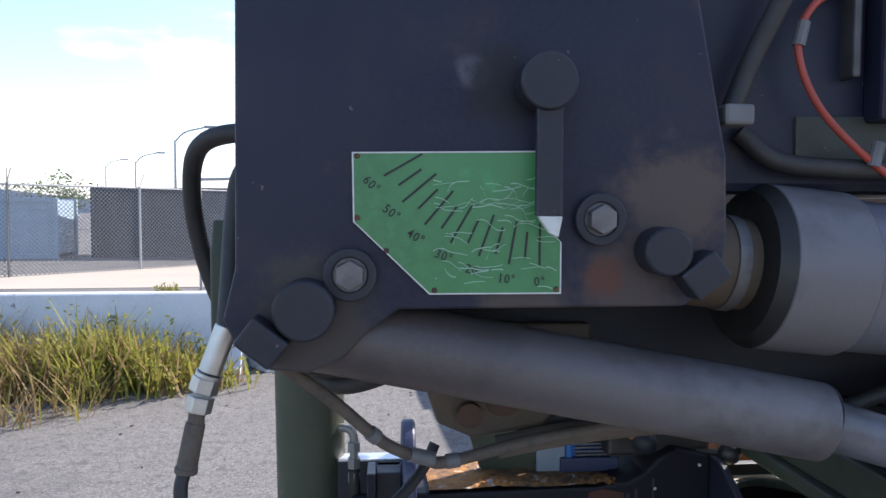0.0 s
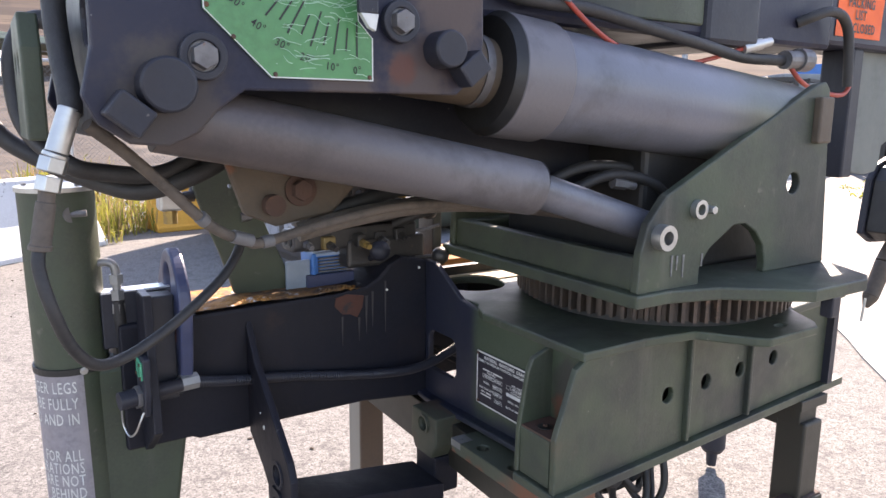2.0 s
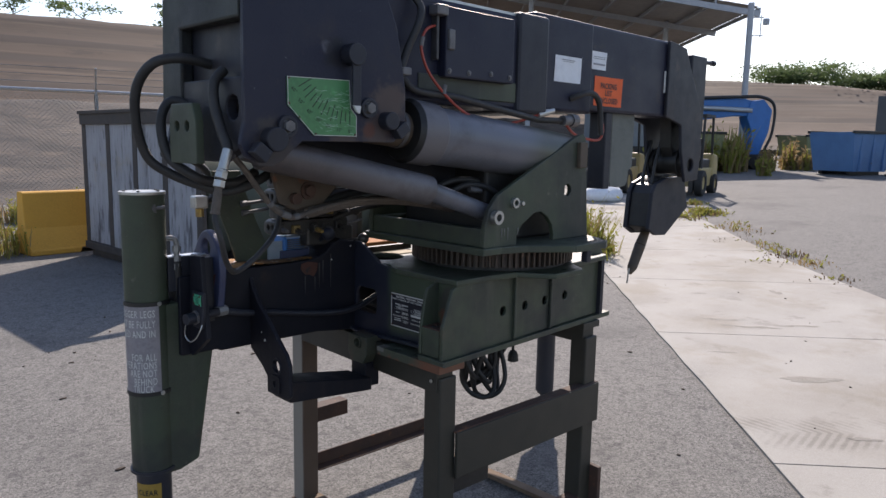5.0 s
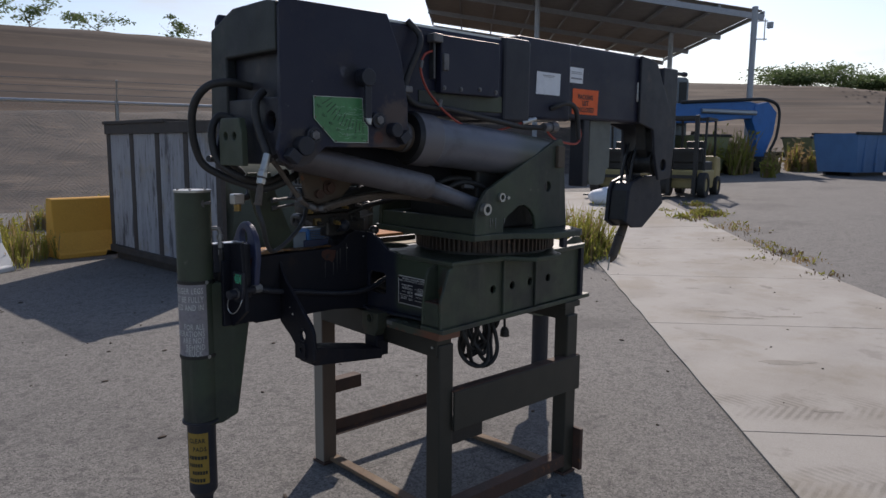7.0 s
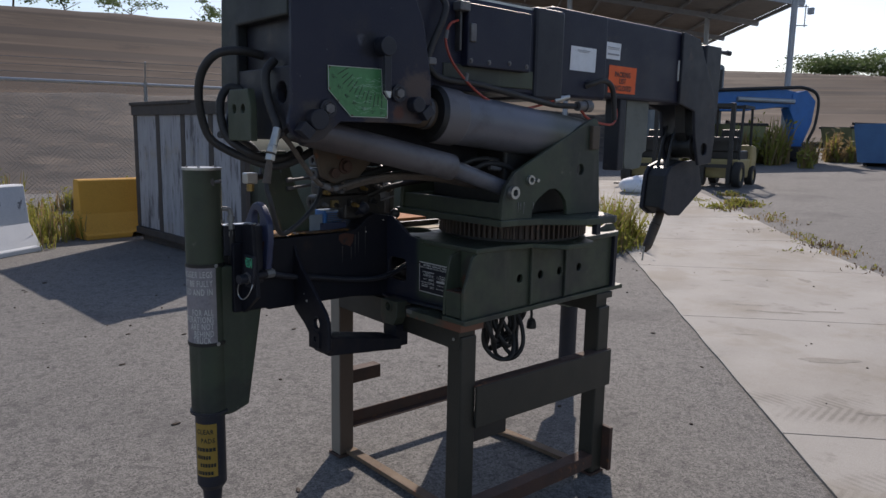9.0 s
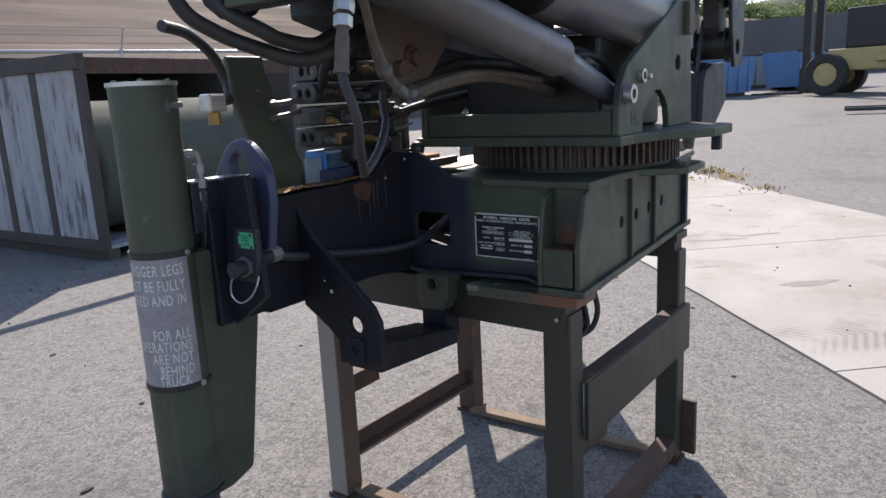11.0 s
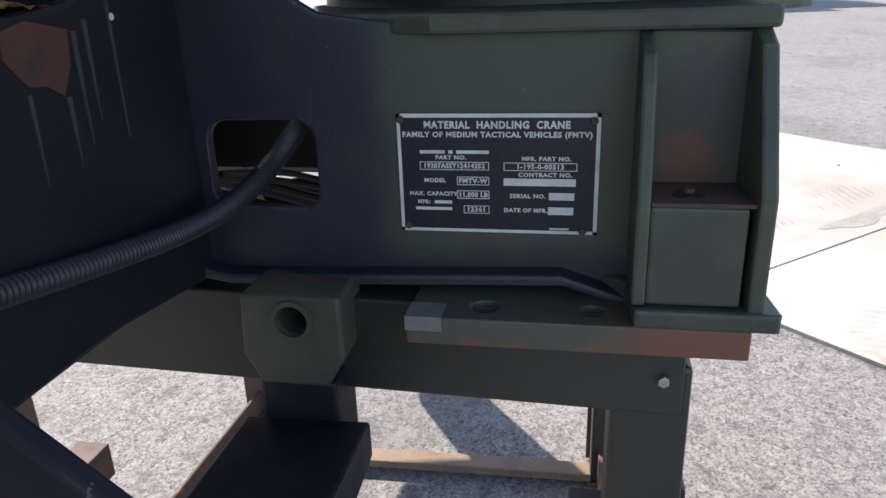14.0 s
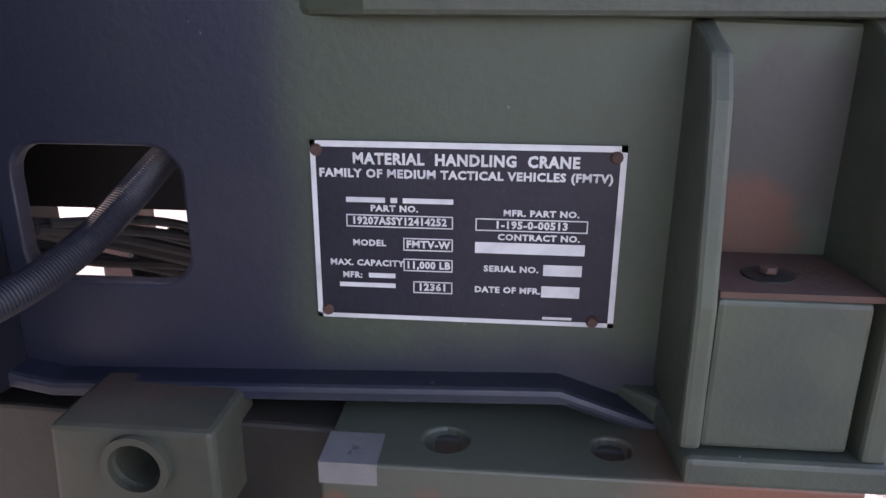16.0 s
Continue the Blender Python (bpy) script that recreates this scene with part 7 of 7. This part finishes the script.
grass_patch("weeds", "low weeds in a joint of the pavement", (13.2, 6.2), (0.4, 0.16), 260, 0.13, (m_weed, m_straw, 0.5), 6, wide=0.012)
m_dead = leaf_material("dead_weed", (0.15, 0.105, 0.065), (0.10, 0.07, 0.045))
for k, (u, w, n, h, g) in enumerate(((5.2, 2.72, 60, 0.05, 0.1), (6.4, 2.75, 110, 0.06, 0.1), (7.0, 2.8, 140, 0.07, 0.1), (7.9, 2.75, 90, 0.06, 0.3), (8.8, 2.75, 60, 0.06, 0.1), (9.7, 2.8, 130, 0.08, 0.2), (11.2, 2.8, 200, 0.10, 0.2), (13.0, 2.9, 200, 0.12, 0.4))):
    p = S0 + SD * u + SN * w
    grass_patch("weeds", "low dry weeds along the pavement's edge", (p.x, p.y), (0.32, 0.16), n, h, (m_weed, m_straw if k % 2 else m_dead, g), 50 + k, wide=0.008)
grass_patch("weeds", "yellow weeds by the skips", (30.6, 10.6), (2.0, 1.0), 900, 1.0, (m_straw, m_weed, 0.7), 8, wide=0.03)
grass_patch("weeds", "tall weeds under the canopy", (26.8, 12.6), (2.2, 1.2), 1200, 1.6, (m_weed, m_straw, 0.6), 9, wide=0.03)


# ---- canopy ----
m_roof = material("canopy_sheet", (0.46, 0.43, 0.39), (0.36, 0.33, 0.30), scale=1.0, rough=0.6, stretch=(4, 1, 1))
m_canopy_steel = material("canopy_steel", (0.40, 0.41, 0.43), (0.32, 0.33, 0.35), scale=5, rough=0.5)
canopy = thing("shade_canopy", "open steel shade canopy with a sheet roof on posts", "canopy")
def farther(x, y, z=1.5, k=1.4):
    """A place on the same line of sight from the lot, k times as far."""
    return Vector((-1 + (x + 1) * k, -0.95 + (y + 0.95) * k, 1.5 + (z - 1.5) * k))


R1, R2, L1, L2 = farther(23.2, 9.4, 6.1), farther(32.0, 18.0, 6.1), farther(15.2, 17.6, 7.8), farther(24.0, 26.2, 7.8)


def strip_between(bm, a, b, w, h):
    d = b - a
    m = Matrix.Translation((a + b) / 2) @ d.to_track_quat("X", "Z").to_matrix().to_4x4()
    box(bm, -d.length / 2, d.length / 2, -w / 2, w / 2, -h / 2, h / 2, m)


bm = bmesh.new()
n = 90
lo, hi = [], []
for i in range(n + 1):
    up = Vector((0, 0, 0.05 if i % 2 else 0.0))
    lo.append((bm.verts.new(R1.lerp(R2, i / n) + up), bm.verts.new(L1.lerp(L2, i / n) + up)))
    hi.append((bm.verts.new(R1.lerp(R2, i / n) + up + Vector((0, 0, 0.02))), bm.verts.new(L1.lerp(L2, i / n) + up + Vector((0, 0, 0.02)))))
for rowset in (lo, hi):
    for (a, b), (c, d) in zip(rowset, rowset[1:]):
        bm.faces.new((a, c, d, b))
part("roof_sheet", bm, m_roof, canopy)
for k in range(9):
    bm = bmesh.new()
    strip_between(bm, R1.lerp(L1, k / 8) - Vector((0, 0, 0.1)), R2.lerp(L2, k / 8) - Vector((0, 0, 0.1)), 0.08, 0.18)
    part("purlin", bm, m_canopy_steel, canopy)
for k in range(4):
    a, b = R1.lerp(R2, k / 3) - Vector((0, 0, 0.3)), L1.lerp(L2, k / 3) - Vector((0, 0, 0.3))
    bm = bmesh.new()
    strip_between(bm, a, b, 0.16, 0.26)
    part("rafter", bm, m_canopy_steel, canopy)
for px, py in ((22.3, 9.3), (25.0, 13.7), (19.8, 16.1)):
    head = farther(px, py, 6.0 - 0.12 * (px - 23.2) + 0.13 * (py - 9.4) if px > 21 else 7.0)
    bm = bmesh.new()
    rod(bm, (head.x, head.y, ground_z(head.x, head.y)), head, 0.13, seg=14)
    part("post", bm, m_canopy_steel, canopy, smooth=True)
pole_lamp = thing("flood_lamp", "small flood lamp on a bracket of the canopy post", "lamp", at=farther(22.3, 9.3, 5.65))
bm = bmesh.new()
for z in (0.0, -1.3):
    rod(bm, (-0.1, 0.1, z * 0.6), (0.35, -0.45, z * 0.6), 0.025, seg=6)
rod(bm, (0.28, -0.36, 0.1), (0.28, -0.36, -0.85), 0.025, seg=6)
part("bracket", bm, m_canopy_steel, pole_lamp)
bm = bmesh.new()
box(bm, 0.30, 0.48, -0.66, -0.42, -0.32, -0.05)
part("lamp_body", bm, m_canopy_steel, pole_lamp, bevel=0.02)


# ---- vehicles and yard things ----
m_yellow_paint = material("faded_yellow_paint", (0.42, 0.33, 0.14), (0.32, 0.25, 0.11), scale=3, rough=0.55, third=(0.20, 0.12, 0.06), third_scale=6, third_lo=0.64, third_hi=0.72)
m_tyre = material("tyre_rubber", (0.02, 0.02, 0.02), (0.035, 0.033, 0.03), scale=10, rough=0.8, bump=0.3)


def wheel(at, r, w, parent, rim=None):
    """A wheel across y: tyre and rim."""
    x, y, z = at
    bm = bmesh.new()
    pipe(bm, (x, y - w / 2, z), (x, y + w / 2, z), r, r * 0.55, 36)
    tyre = part("tyre", bm, m_tyre, parent, bevel=r * 0.06, smooth=True)
    bm = bmesh.new()
    rod(bm, (x, y - w * 0.35, z), (x, y + w * 0.35, z), r * 0.56, seg=30)
    part("rim", bm, rim or m_yellow_paint, tyre)
    bm = bmesh.new()
    pipe(bm, (x, y - w * 0.46, z), (x, y - w * 0.3, z), r * 0.56, r * 0.44, 30)
    rod(bm, (x, y - w * 0.5, z), (x, y - w * 0.3, z), r * 0.2, seg=20)
    part("hub", bm, m_paper, tyre, "pale wheel rim")


def forklift(at, turn, scale=1.0):
    """A counterbalance forklift: chassis, counterweight, seat, overhead guard, mast, forks, wheels."""
    ob = thing("forklift", "faded yellow forklift truck parked on the lot", "forklift", "parked forklifts", at=(at[0], at[1], ground_z(*at)))
    ob.rotation_euler.z = radians(turn)
    ob.scale = (scale,) * 3
    bm = bmesh.new()
    box(bm, -0.55, 0.75, -0.48, 0.48, 0.22, 0.72)
    part("chassis", bm, m_yellow_paint, ob, bevel=0.04)
    bm = bmesh.new()
    box(bm, -0.40, 0.55, -0.44, 0.44, 0.70, 0.95)
    box(bm, 0.42, 0.60, -0.40, 0.40, 0.90, 1.30)
    part("hood", bm, m_dark, ob, "black engine hood and dash", bevel=0.04)
    bm = bmesh.new()
    plate(bm, [(-1.0, 0.45), (-1.05, 0.75), (-0.95, 1.05), (-0.5, 1.10), (-0.45, 0.30), (-0.8, 0.28)], [], "y", -0.52, 0.52)
    part("counterweight", bm, m_yellow_paint, ob, bevel=0.05)
    bm = bmesh.new()
    box(bm, -0.25, 0.25, -0.25, 0.25, 0.95, 1.08)
    box(bm, -0.30, -0.18, -0.25, 0.25, 1.05, 1.50)
    part("seat", bm, m_dark, ob, bevel=0.03)
    for x in (-0.55, 0.62):
        for y in (-0.45, 0.45):
            bm = bmesh.new()
            rod(bm, (x, y, 0.9 if x < 0 else 0.7), (x * 0.8, y, 2.08), 0.035, seg=8)
            part("guard_post", bm, m_dark, ob)
    for k in range(6):
        bm = bmesh.new()
        box(bm, -0.48 + 0.19 * k, -0.44 + 0.19 * k, -0.47, 0.47, 2.06, 2.11)
        part("guard_bar", bm, m_dark, ob)
    for y in (-0.47, 0.47):
        bm = bmesh.new()
        box(bm, -0.5, 0.55, y - 0.03, y + 0.03, 2.05, 2.12)
        part("guard_rail", bm, m_dark, ob)
    for y in (-0.33, 0.33):
        bm = bmesh.new()
        box(bm, 0.95, 1.08, y - 0.05, y + 0.05, 0.08, 2.15)
        part("mast_rail", bm, m_dark, ob, bevel=0.01)
        bm = bmesh.new()
        box(bm, 1.10, 1.14, y - 0.05, y + 0.05, 0.06, 0.5)
        box(bm, 1.10, 2.1, y - 0.05, y + 0.05, 0.05, 0.09)
        part("fork", bm, m_dark, ob)
    for z in (0.5, 1.2, 2.05):
        bm = bmesh.new()
        box(bm, 0.97, 1.06, -0.38, 0.38, z, z + 0.09)
        part("mast_cross", bm, m_dark, ob)
    for x, r in ((0.72, 0.33), (-0.62, 0.27)):
        for y in (-0.48, 0.48):
            wheel((x, y, r), r, 0.2, ob)
    return ob


forklift((17.35, 8.55), 193, 0.98)
forklift((16.6, 10.3), 196, 0.98)


def rough_lifter(at, turn):
    """A large rough-terrain fork truck."""
    ob = thing("rough_terrain_lifter", "large yellow rough-terrain fork truck with its forks on the ground", "loader", at=(at[0], at[1], ground_z(*at)))
    ob.rotation_euler.z = radians(turn)
    bm = bmesh.new()
    box(bm, -3.4, 0.2, -0.75, 0.75, 0.75, 1.45)
    box(bm, -3.6, -1.9, -0.8, 0.8, 1.3, 2.0)
    part("body", bm, m_yellow_paint, ob, bevel=0.06)
    bm = bmesh.new()
    box(bm, -1.6, -0.3, -0.7, 0.7, 1.45, 2.7)
    part("cab", bm, m_dark, ob, bevel=0.06)
    bm = bmesh.new()
    box(bm, -2.7, -1.3, -0.95, 0.95, 1.0, 1.25)
    part("fender", bm, m_yellow_paint, ob, bevel=0.04)
    for y in (-0.5, 0.5):
        bm = bmesh.new()
        box(bm, 0.80, 1.05, y - 0.09, y + 0.09, 0.1, 3.2)
        part("mast_rail", bm, m_dark, ob, bevel=0.02)
        bm = bmesh.new()
        box(bm, 1.05, 2.75, y - 0.08, y + 0.08, 0.05, 0.12)
        box(bm, 1.05, 1.12, y - 0.08, y + 0.08, 0.05, 0.9)
        part("fork", bm, m_dark, ob)
    bm = bmesh.new()
    box(bm, 0.84, 1.02, -0.6, 0.6, 0.5, 0.62)
    box(bm, 0.1, 0.85, -0.3, 0.3, 0.6, 0.9)
    part("mast_cross", bm, m_dark, ob)
    for x in (0.15, -2.6):
        for y in (-0.85, 0.85):
            wheel((x, y, 0.66), 0.66, 0.42, ob)
    return ob


rough_lifter((19.6, -0.2), 97)
rough_lifter((27.0, 3.6), 78)


def skip(at, turn, long, mat, label, h=1.3, w=1.8):
    """An open waste skip with flared sides, lip, ribs and feet."""
    ob = thing("waste_skip", label, "skip", "waste skips", at=(at[0], at[1], ground_z(*at)))
    ob.rotation_euler.z = radians(turn)
    bm = bmesh.new()
    lo = [(-long / 2 + 0.25, -w / 2 + 0.1, 0.12), (long / 2 - 0.25, -w / 2 + 0.1, 0.12), (long / 2 - 0.25, w / 2 - 0.1, 0.12), (-long / 2 + 0.25, w / 2 - 0.1, 0.12)]
    hi = [(-long / 2, -w / 2, h), (long / 2, -w / 2, h), (long / 2, w / 2, h), (-long / 2, w / 2, h)]
    L, U = [bm.verts.new(p) for p in lo], [bm.verts.new(p) for p in hi]
    I = [bm.verts.new((p[0] * 0.96, p[1] * 0.94, h)) for p in hi]
    J = [bm.verts.new((p[0] * 0.95, p[1] * 0.93, 0.18)) for p in lo]
    bm.faces.new(L), bm.faces.new(J)
    for k in range(4):
        j = (k + 1) % 4
        bm.faces.new((L[k], L[j], U[j], U[k])), bm.faces.new((U[k], U[j], I[j], I[k])), bm.faces.new((I[k], I[j], J[j], J[k]))
    part("skip_body", bm, mat, ob)
    for s in (-1, 1):
        bm = bmesh.new()
        box(bm, -long / 2 - 0.04, long / 2 + 0.04, s * w / 2 - 0.05, s * w / 2 + 0.05, h - 0.05, h + 0.05)
        part("lip", bm, m_dark if mat is not m_blue else mat, ob, bevel=0.01)
        bm = bmesh.new()
        box(bm, -long / 2 + 0.3, long / 2 - 0.3, s * (w / 2 - 0.35) - 0.06, s * (w / 2 - 0.35) + 0.06, 0, 0.13)
        part("foot", bm, m_dark, ob)
        for k in range(3):
            x = (k - 1) * long * 0.28
            bm = bmesh.new()
            box(bm, x - 0.05, x + 0.05, s * (w / 2 - 0.05) - 0.05, s * (w / 2 - 0.05) + 0.05, 0.15, h - 0.05)
            part("rib", bm, mat, ob, bevel=0.01)
    return ob


m_blue_faded = material("faded_blue_paint", (0.10, 0.22, 0.42), (0.08, 0.17, 0.33), scale=2, rough=0.6, third=(0.15, 0.14, 0.14), third_scale=5, third_lo=0.66, third_hi=0.72)
m_bin_green = material("faded_green_bin", (0.25, 0.26, 0.12), (0.20, 0.20, 0.10), scale=3, rough=0.7)
m_bin_grey = material("faded_grey_bin", (0.20, 0.22, 0.22), (0.15, 0.16, 0.17), scale=3, rough=0.7)
skip((28.3, 7.9), 160, 2.2, m_blue_faded, "faded blue steel waste skip", 1.5)
skip((31.6, 5.4), 150, 3.0, m_blue_faded, "darker blue waste skip", 1.45)
skip((32.6, 10.2), 150, 3.4, m_bin_green, "pale green yard bin", 1.3)
skip((26.4, 13.0), 150, 1.5, m_bin_green, "pale green yard bin", 1.5)
skip((34.6, 7.9), 150, 3.4, m_bin_grey, "long grey yard bin beyond the skips", 1.4)

# excavator arm, blue
arm = thing("excavator_arm", "bright blue excavator boom and dipper resting on the ground", "excavator", at=(28.4, 12.6, ground_z(28.4, 12.6)))
arm.rotation_euler.z = radians(-33)
arm.scale = (1.02, 1.25, 1.40)
bm = bmesh.new()
plate(bm, [(-4.6, 1.35), (-4.6, 1.85), (-1.2, 2.02), (0.5, 2.05), (1.25, 1.95), (1.4, 1.65), (1.1, 1.55), (0.2, 1.55), (-1.2, 1.42)], [], "y", -0.2, 0.2)
part("boom", bm, m_blue, arm, bevel=0.03)
bm = bmesh.new()
plate(bm, [(0.75, 1.95), (1.35, 2.05), (1.75, 1.75), (1.65, 1.1), (1.3, 0.45), (0.85, 0.45), (0.9, 1.1), (0.65, 1.5)], [], "y", -0.24, 0.24)
part("dipper", bm, m_blue, arm, bevel=0.03)
bm = bmesh.new()
plate(bm, [(0.75, 0.45), (1.4, 0.45), (1.55, 0.0), (1.0, -0.02), (0.7, 0.15)], [], "y", -0.4, 0.4)
part("bucket", bm, m_dark, arm, bevel=0.03)
hose("arm_hose", [(-2.5, -0.25, 1.98), (0.2, -0.27, 2.09), (1.25, -0.27, 2.10), (1.80, -0.27, 1.85), (1.78, -0.27, 1.1), (1.5, -0.27, 0.6)], 0.05, m_dark, arm)
bm = bmesh.new()
rod(bm, (-1.6, -0.26, 1.75), (0.8, -0.26, 1.72), 0.07, seg=12)
part("ram", bm, m_steel, arm)
bm = bmesh.new()
box(bm, -5.6, -3.2, -1.1, 1.1, 0.55, 1.6)
part("machine_house", bm, m_bin_grey, arm, bevel=0.06)
bm = bmesh.new()
box(bm, -2.75, -1.75, 0.35, 1.45, 0.9, 2.75)
cab = part("cab", bm, m_bin_grey, arm, "grey operator cab", bevel=0.12)
for x0, x1 in ((-2.62, -2.30), (-2.22, -1.88)):
    bm = bmesh.new()
    box(bm, x0, x1, 0.335, 0.36, 1.75, 2.6)
    part("cab_pane", bm, m_dark, cab, bevel=0.03)
for y in (-1.1, 1.1):
    bm = bmesh.new()
    plate(bm, round_rect(-6.0, -2.6, 0.0, 0.62, 0.28), [], "y", y - 0.25, y + 0.25)
    part("crawler_track", bm, m_dark, arm)

# steel drums, bags and a roll by the crane's far side
bag = thing("white_bundle", "flat white tarpaulin bundle on the ground", "bundle", at=(14.0, 9.0, ground_z(14.0, 9.0)))
bm = bmesh.new()
bmesh.ops.create_uvsphere(bm, u_segments=28, v_segments=14, radius=1, matrix=Matrix.Translation((0, 0, 0.16)) @ Matrix.Diagonal((0.55, 0.42, 0.24, 1)))
for v in bm.verts:
    v.co += v.normal * 0.05 * noise.noise(v.co * 4)
    v.co.z = max(0, v.co.z)
part("tarpaulin", bm, m_paper, bag, smooth=True)

# street lamps, containers, shed and trees behind the far fence
def street_lamp(at, h, turn):
    ob = thing("street_lamp", "tall grey street lamp with one arm", "lamp", "street lamps", at=(at[0], at[1], 0))
    ob.rotation_euler.z = radians(turn)
    bm = bmesh.new()
    rod(bm, (0, 0, 0), (0, 0, h), 0.11, 0.07, seg=10)
    part("pole", bm, m_galv, ob, smooth=True)
    bm = bmesh.new()
    sweep(bm, [(0, 0, h - 0.1), (0.6, 0, h + 0.5), (1.8, 0, h + 0.85)], 0.05, 6, 5)
    part("arm", bm, m_galv, ob)
    bm = bmesh.new()
    box(bm, 1.7, 2.5, -0.15, 0.15, h + 0.8, h + 0.95)
    part("lamp_head", bm, m_galv, ob, bevel=0.04)


street_lamp((-12.6, 46), 6.1, 10)
street_lamp((-21.6, 66), 6.1, 15)
street_lamp((-33, 90), 7.2, 15)
m_cont_blue = material("pale_blue_container", (0.30, 0.40, 0.48), (0.25, 0.34, 0.42), scale=2, rough=0.6)
m_cont_dark = material("dark_container", (0.06, 0.065, 0.07), (0.045, 0.05, 0.055), scale=2, rough=0.7)


def container(at, turn, long, wide, h, mat, label):
    ob = thing("shipping_container", label, "container", "containers", at=(at[0], at[1], 0))
    ob.rotation_euler.z = radians(turn)
    bm = bmesh.new()
    out = []
    n = round(long / 0.28)
    for i in range(n + 1):
        x = -long / 2 + long * i / n
        out.append((x, -wide / 2 + (0.03 if i % 2 else 0)))
    for i in range(n + 1):
        x = long / 2 - long * i / n
        out.append((x, wide / 2 - (0.03 if i % 2 else 0)))
    plate(bm, out, [], "z", 0.15, h - 0.05)
    part("shell", bm, mat, ob)
    for z in (0.08, h - 0.06):
        for s in (-1, 1):
            bm = bmesh.new()
            box(bm, -long / 2 - 0.03, long / 2 + 0.03, s * wide / 2 - 0.05, s * wide / 2 + 0.05, z - 0.08, z + 0.08)
            part("side_rail", bm, mat, ob, bevel=0.01)
    for x in (-1, 1):
        for y in (-1, 1):
            bm = bmesh.new()
            box(bm, x * long / 2 - 0.08, x * long / 2 + 0.08, y * wide / 2 - 0.08, y * wide / 2 + 0.08, 0, h)
            part("corner_post", bm, mat, ob, bevel=0.01)
    return ob


container((-13.0, 27.0), 8, 3.5, 2.4, 2.1, m_cont_blue, "pale blue shipping container behind the fence")
container((-6.6, 28.2), 2, 7.2, 2.4, 2.5, m_cont_dark, "dark shipping container behind the fence")
shed = thing("open_shed", "open-sided shed with a pale mono-pitch roof", "shed", at=(-2.5, 32, 0))
bm = bmesh.new()
plate(bm, [(-2.0, 4.35), (6.5, 3.75), (6.5, 3.95), (-2.0, 4.6)], [], "y", -2.5, 3.5)
part("roof", bm, material("pale_green_fascia", (0.30, 0.34, 0.27), rough=0.7), shed)
for x in (-1.5, 2, 5.8):
    for y in (-2.2, 3.2):
        bm = bmesh.new()
        rod(bm, (x, y, 0), (x, y, 4.3 - 0.07 * x), 0.08, seg=8)
        part("post", bm, m_galv, shed)
    bm = bmesh.new()
    strip_between(bm, Vector((x, -2.2, 3.2 - 0.07 * x)), Vector((x + 1.0, -2.2, 4.2 - 0.07 * x)), 0.08, 0.08)
    part("brace", bm, m_galv, shed)
house = thing("white_house", "small white gabled house far behind the fence", "house", at=(-33, 47, 0))
bm = bmesh.new()
plate(bm, [(-4, 0), (4, 0), (4, 2.6), (0, 4.6), (-4, 2.6)], [], "y", -4, 4)
part("wall", bm, m_paper, house)
bm = bmesh.new()
for s in (-1, 1):
    strip_between(bm, Vector((s * 4.4, 0, 2.5)), Vector((0, 0, 4.75)), 9, 0.15)
part("roof", bm, m_paper, house)
for k in range(9):
    rng = random.Random(70 + k)
    tree((-46 + 7.5 * k + rng.uniform(-2, 2), 74 + rng.uniform(-8, 8), 0), rng.uniform(3.6, 4.8), rng.uniform(6, 9), 80 + k, 0.24, 900, "dark green tree far behind the fence")
m_road = material("pale_road", (0.40, 0.35, 0.28), (0.34, 0.30, 0.25), scale=0.6, rough=0.95, bump=0.4, bump_scale=20)
bm = bmesh.new()
plate(bm, [(-40, 13.5), (-3.8, 16.0), (-1.4, 14.6), (-0.6, 17), (-1.0, 22), (-4, 24.4), (-9, 19.4), (-14, 17), (-40, 17)], [], "z", -0.02, 0.012)
tagged(part("road", bm, m_road), "pale dusty concrete apron behind the barriers", "road", kind="structure")
# far hills: the blue distance haze is put into their own colour
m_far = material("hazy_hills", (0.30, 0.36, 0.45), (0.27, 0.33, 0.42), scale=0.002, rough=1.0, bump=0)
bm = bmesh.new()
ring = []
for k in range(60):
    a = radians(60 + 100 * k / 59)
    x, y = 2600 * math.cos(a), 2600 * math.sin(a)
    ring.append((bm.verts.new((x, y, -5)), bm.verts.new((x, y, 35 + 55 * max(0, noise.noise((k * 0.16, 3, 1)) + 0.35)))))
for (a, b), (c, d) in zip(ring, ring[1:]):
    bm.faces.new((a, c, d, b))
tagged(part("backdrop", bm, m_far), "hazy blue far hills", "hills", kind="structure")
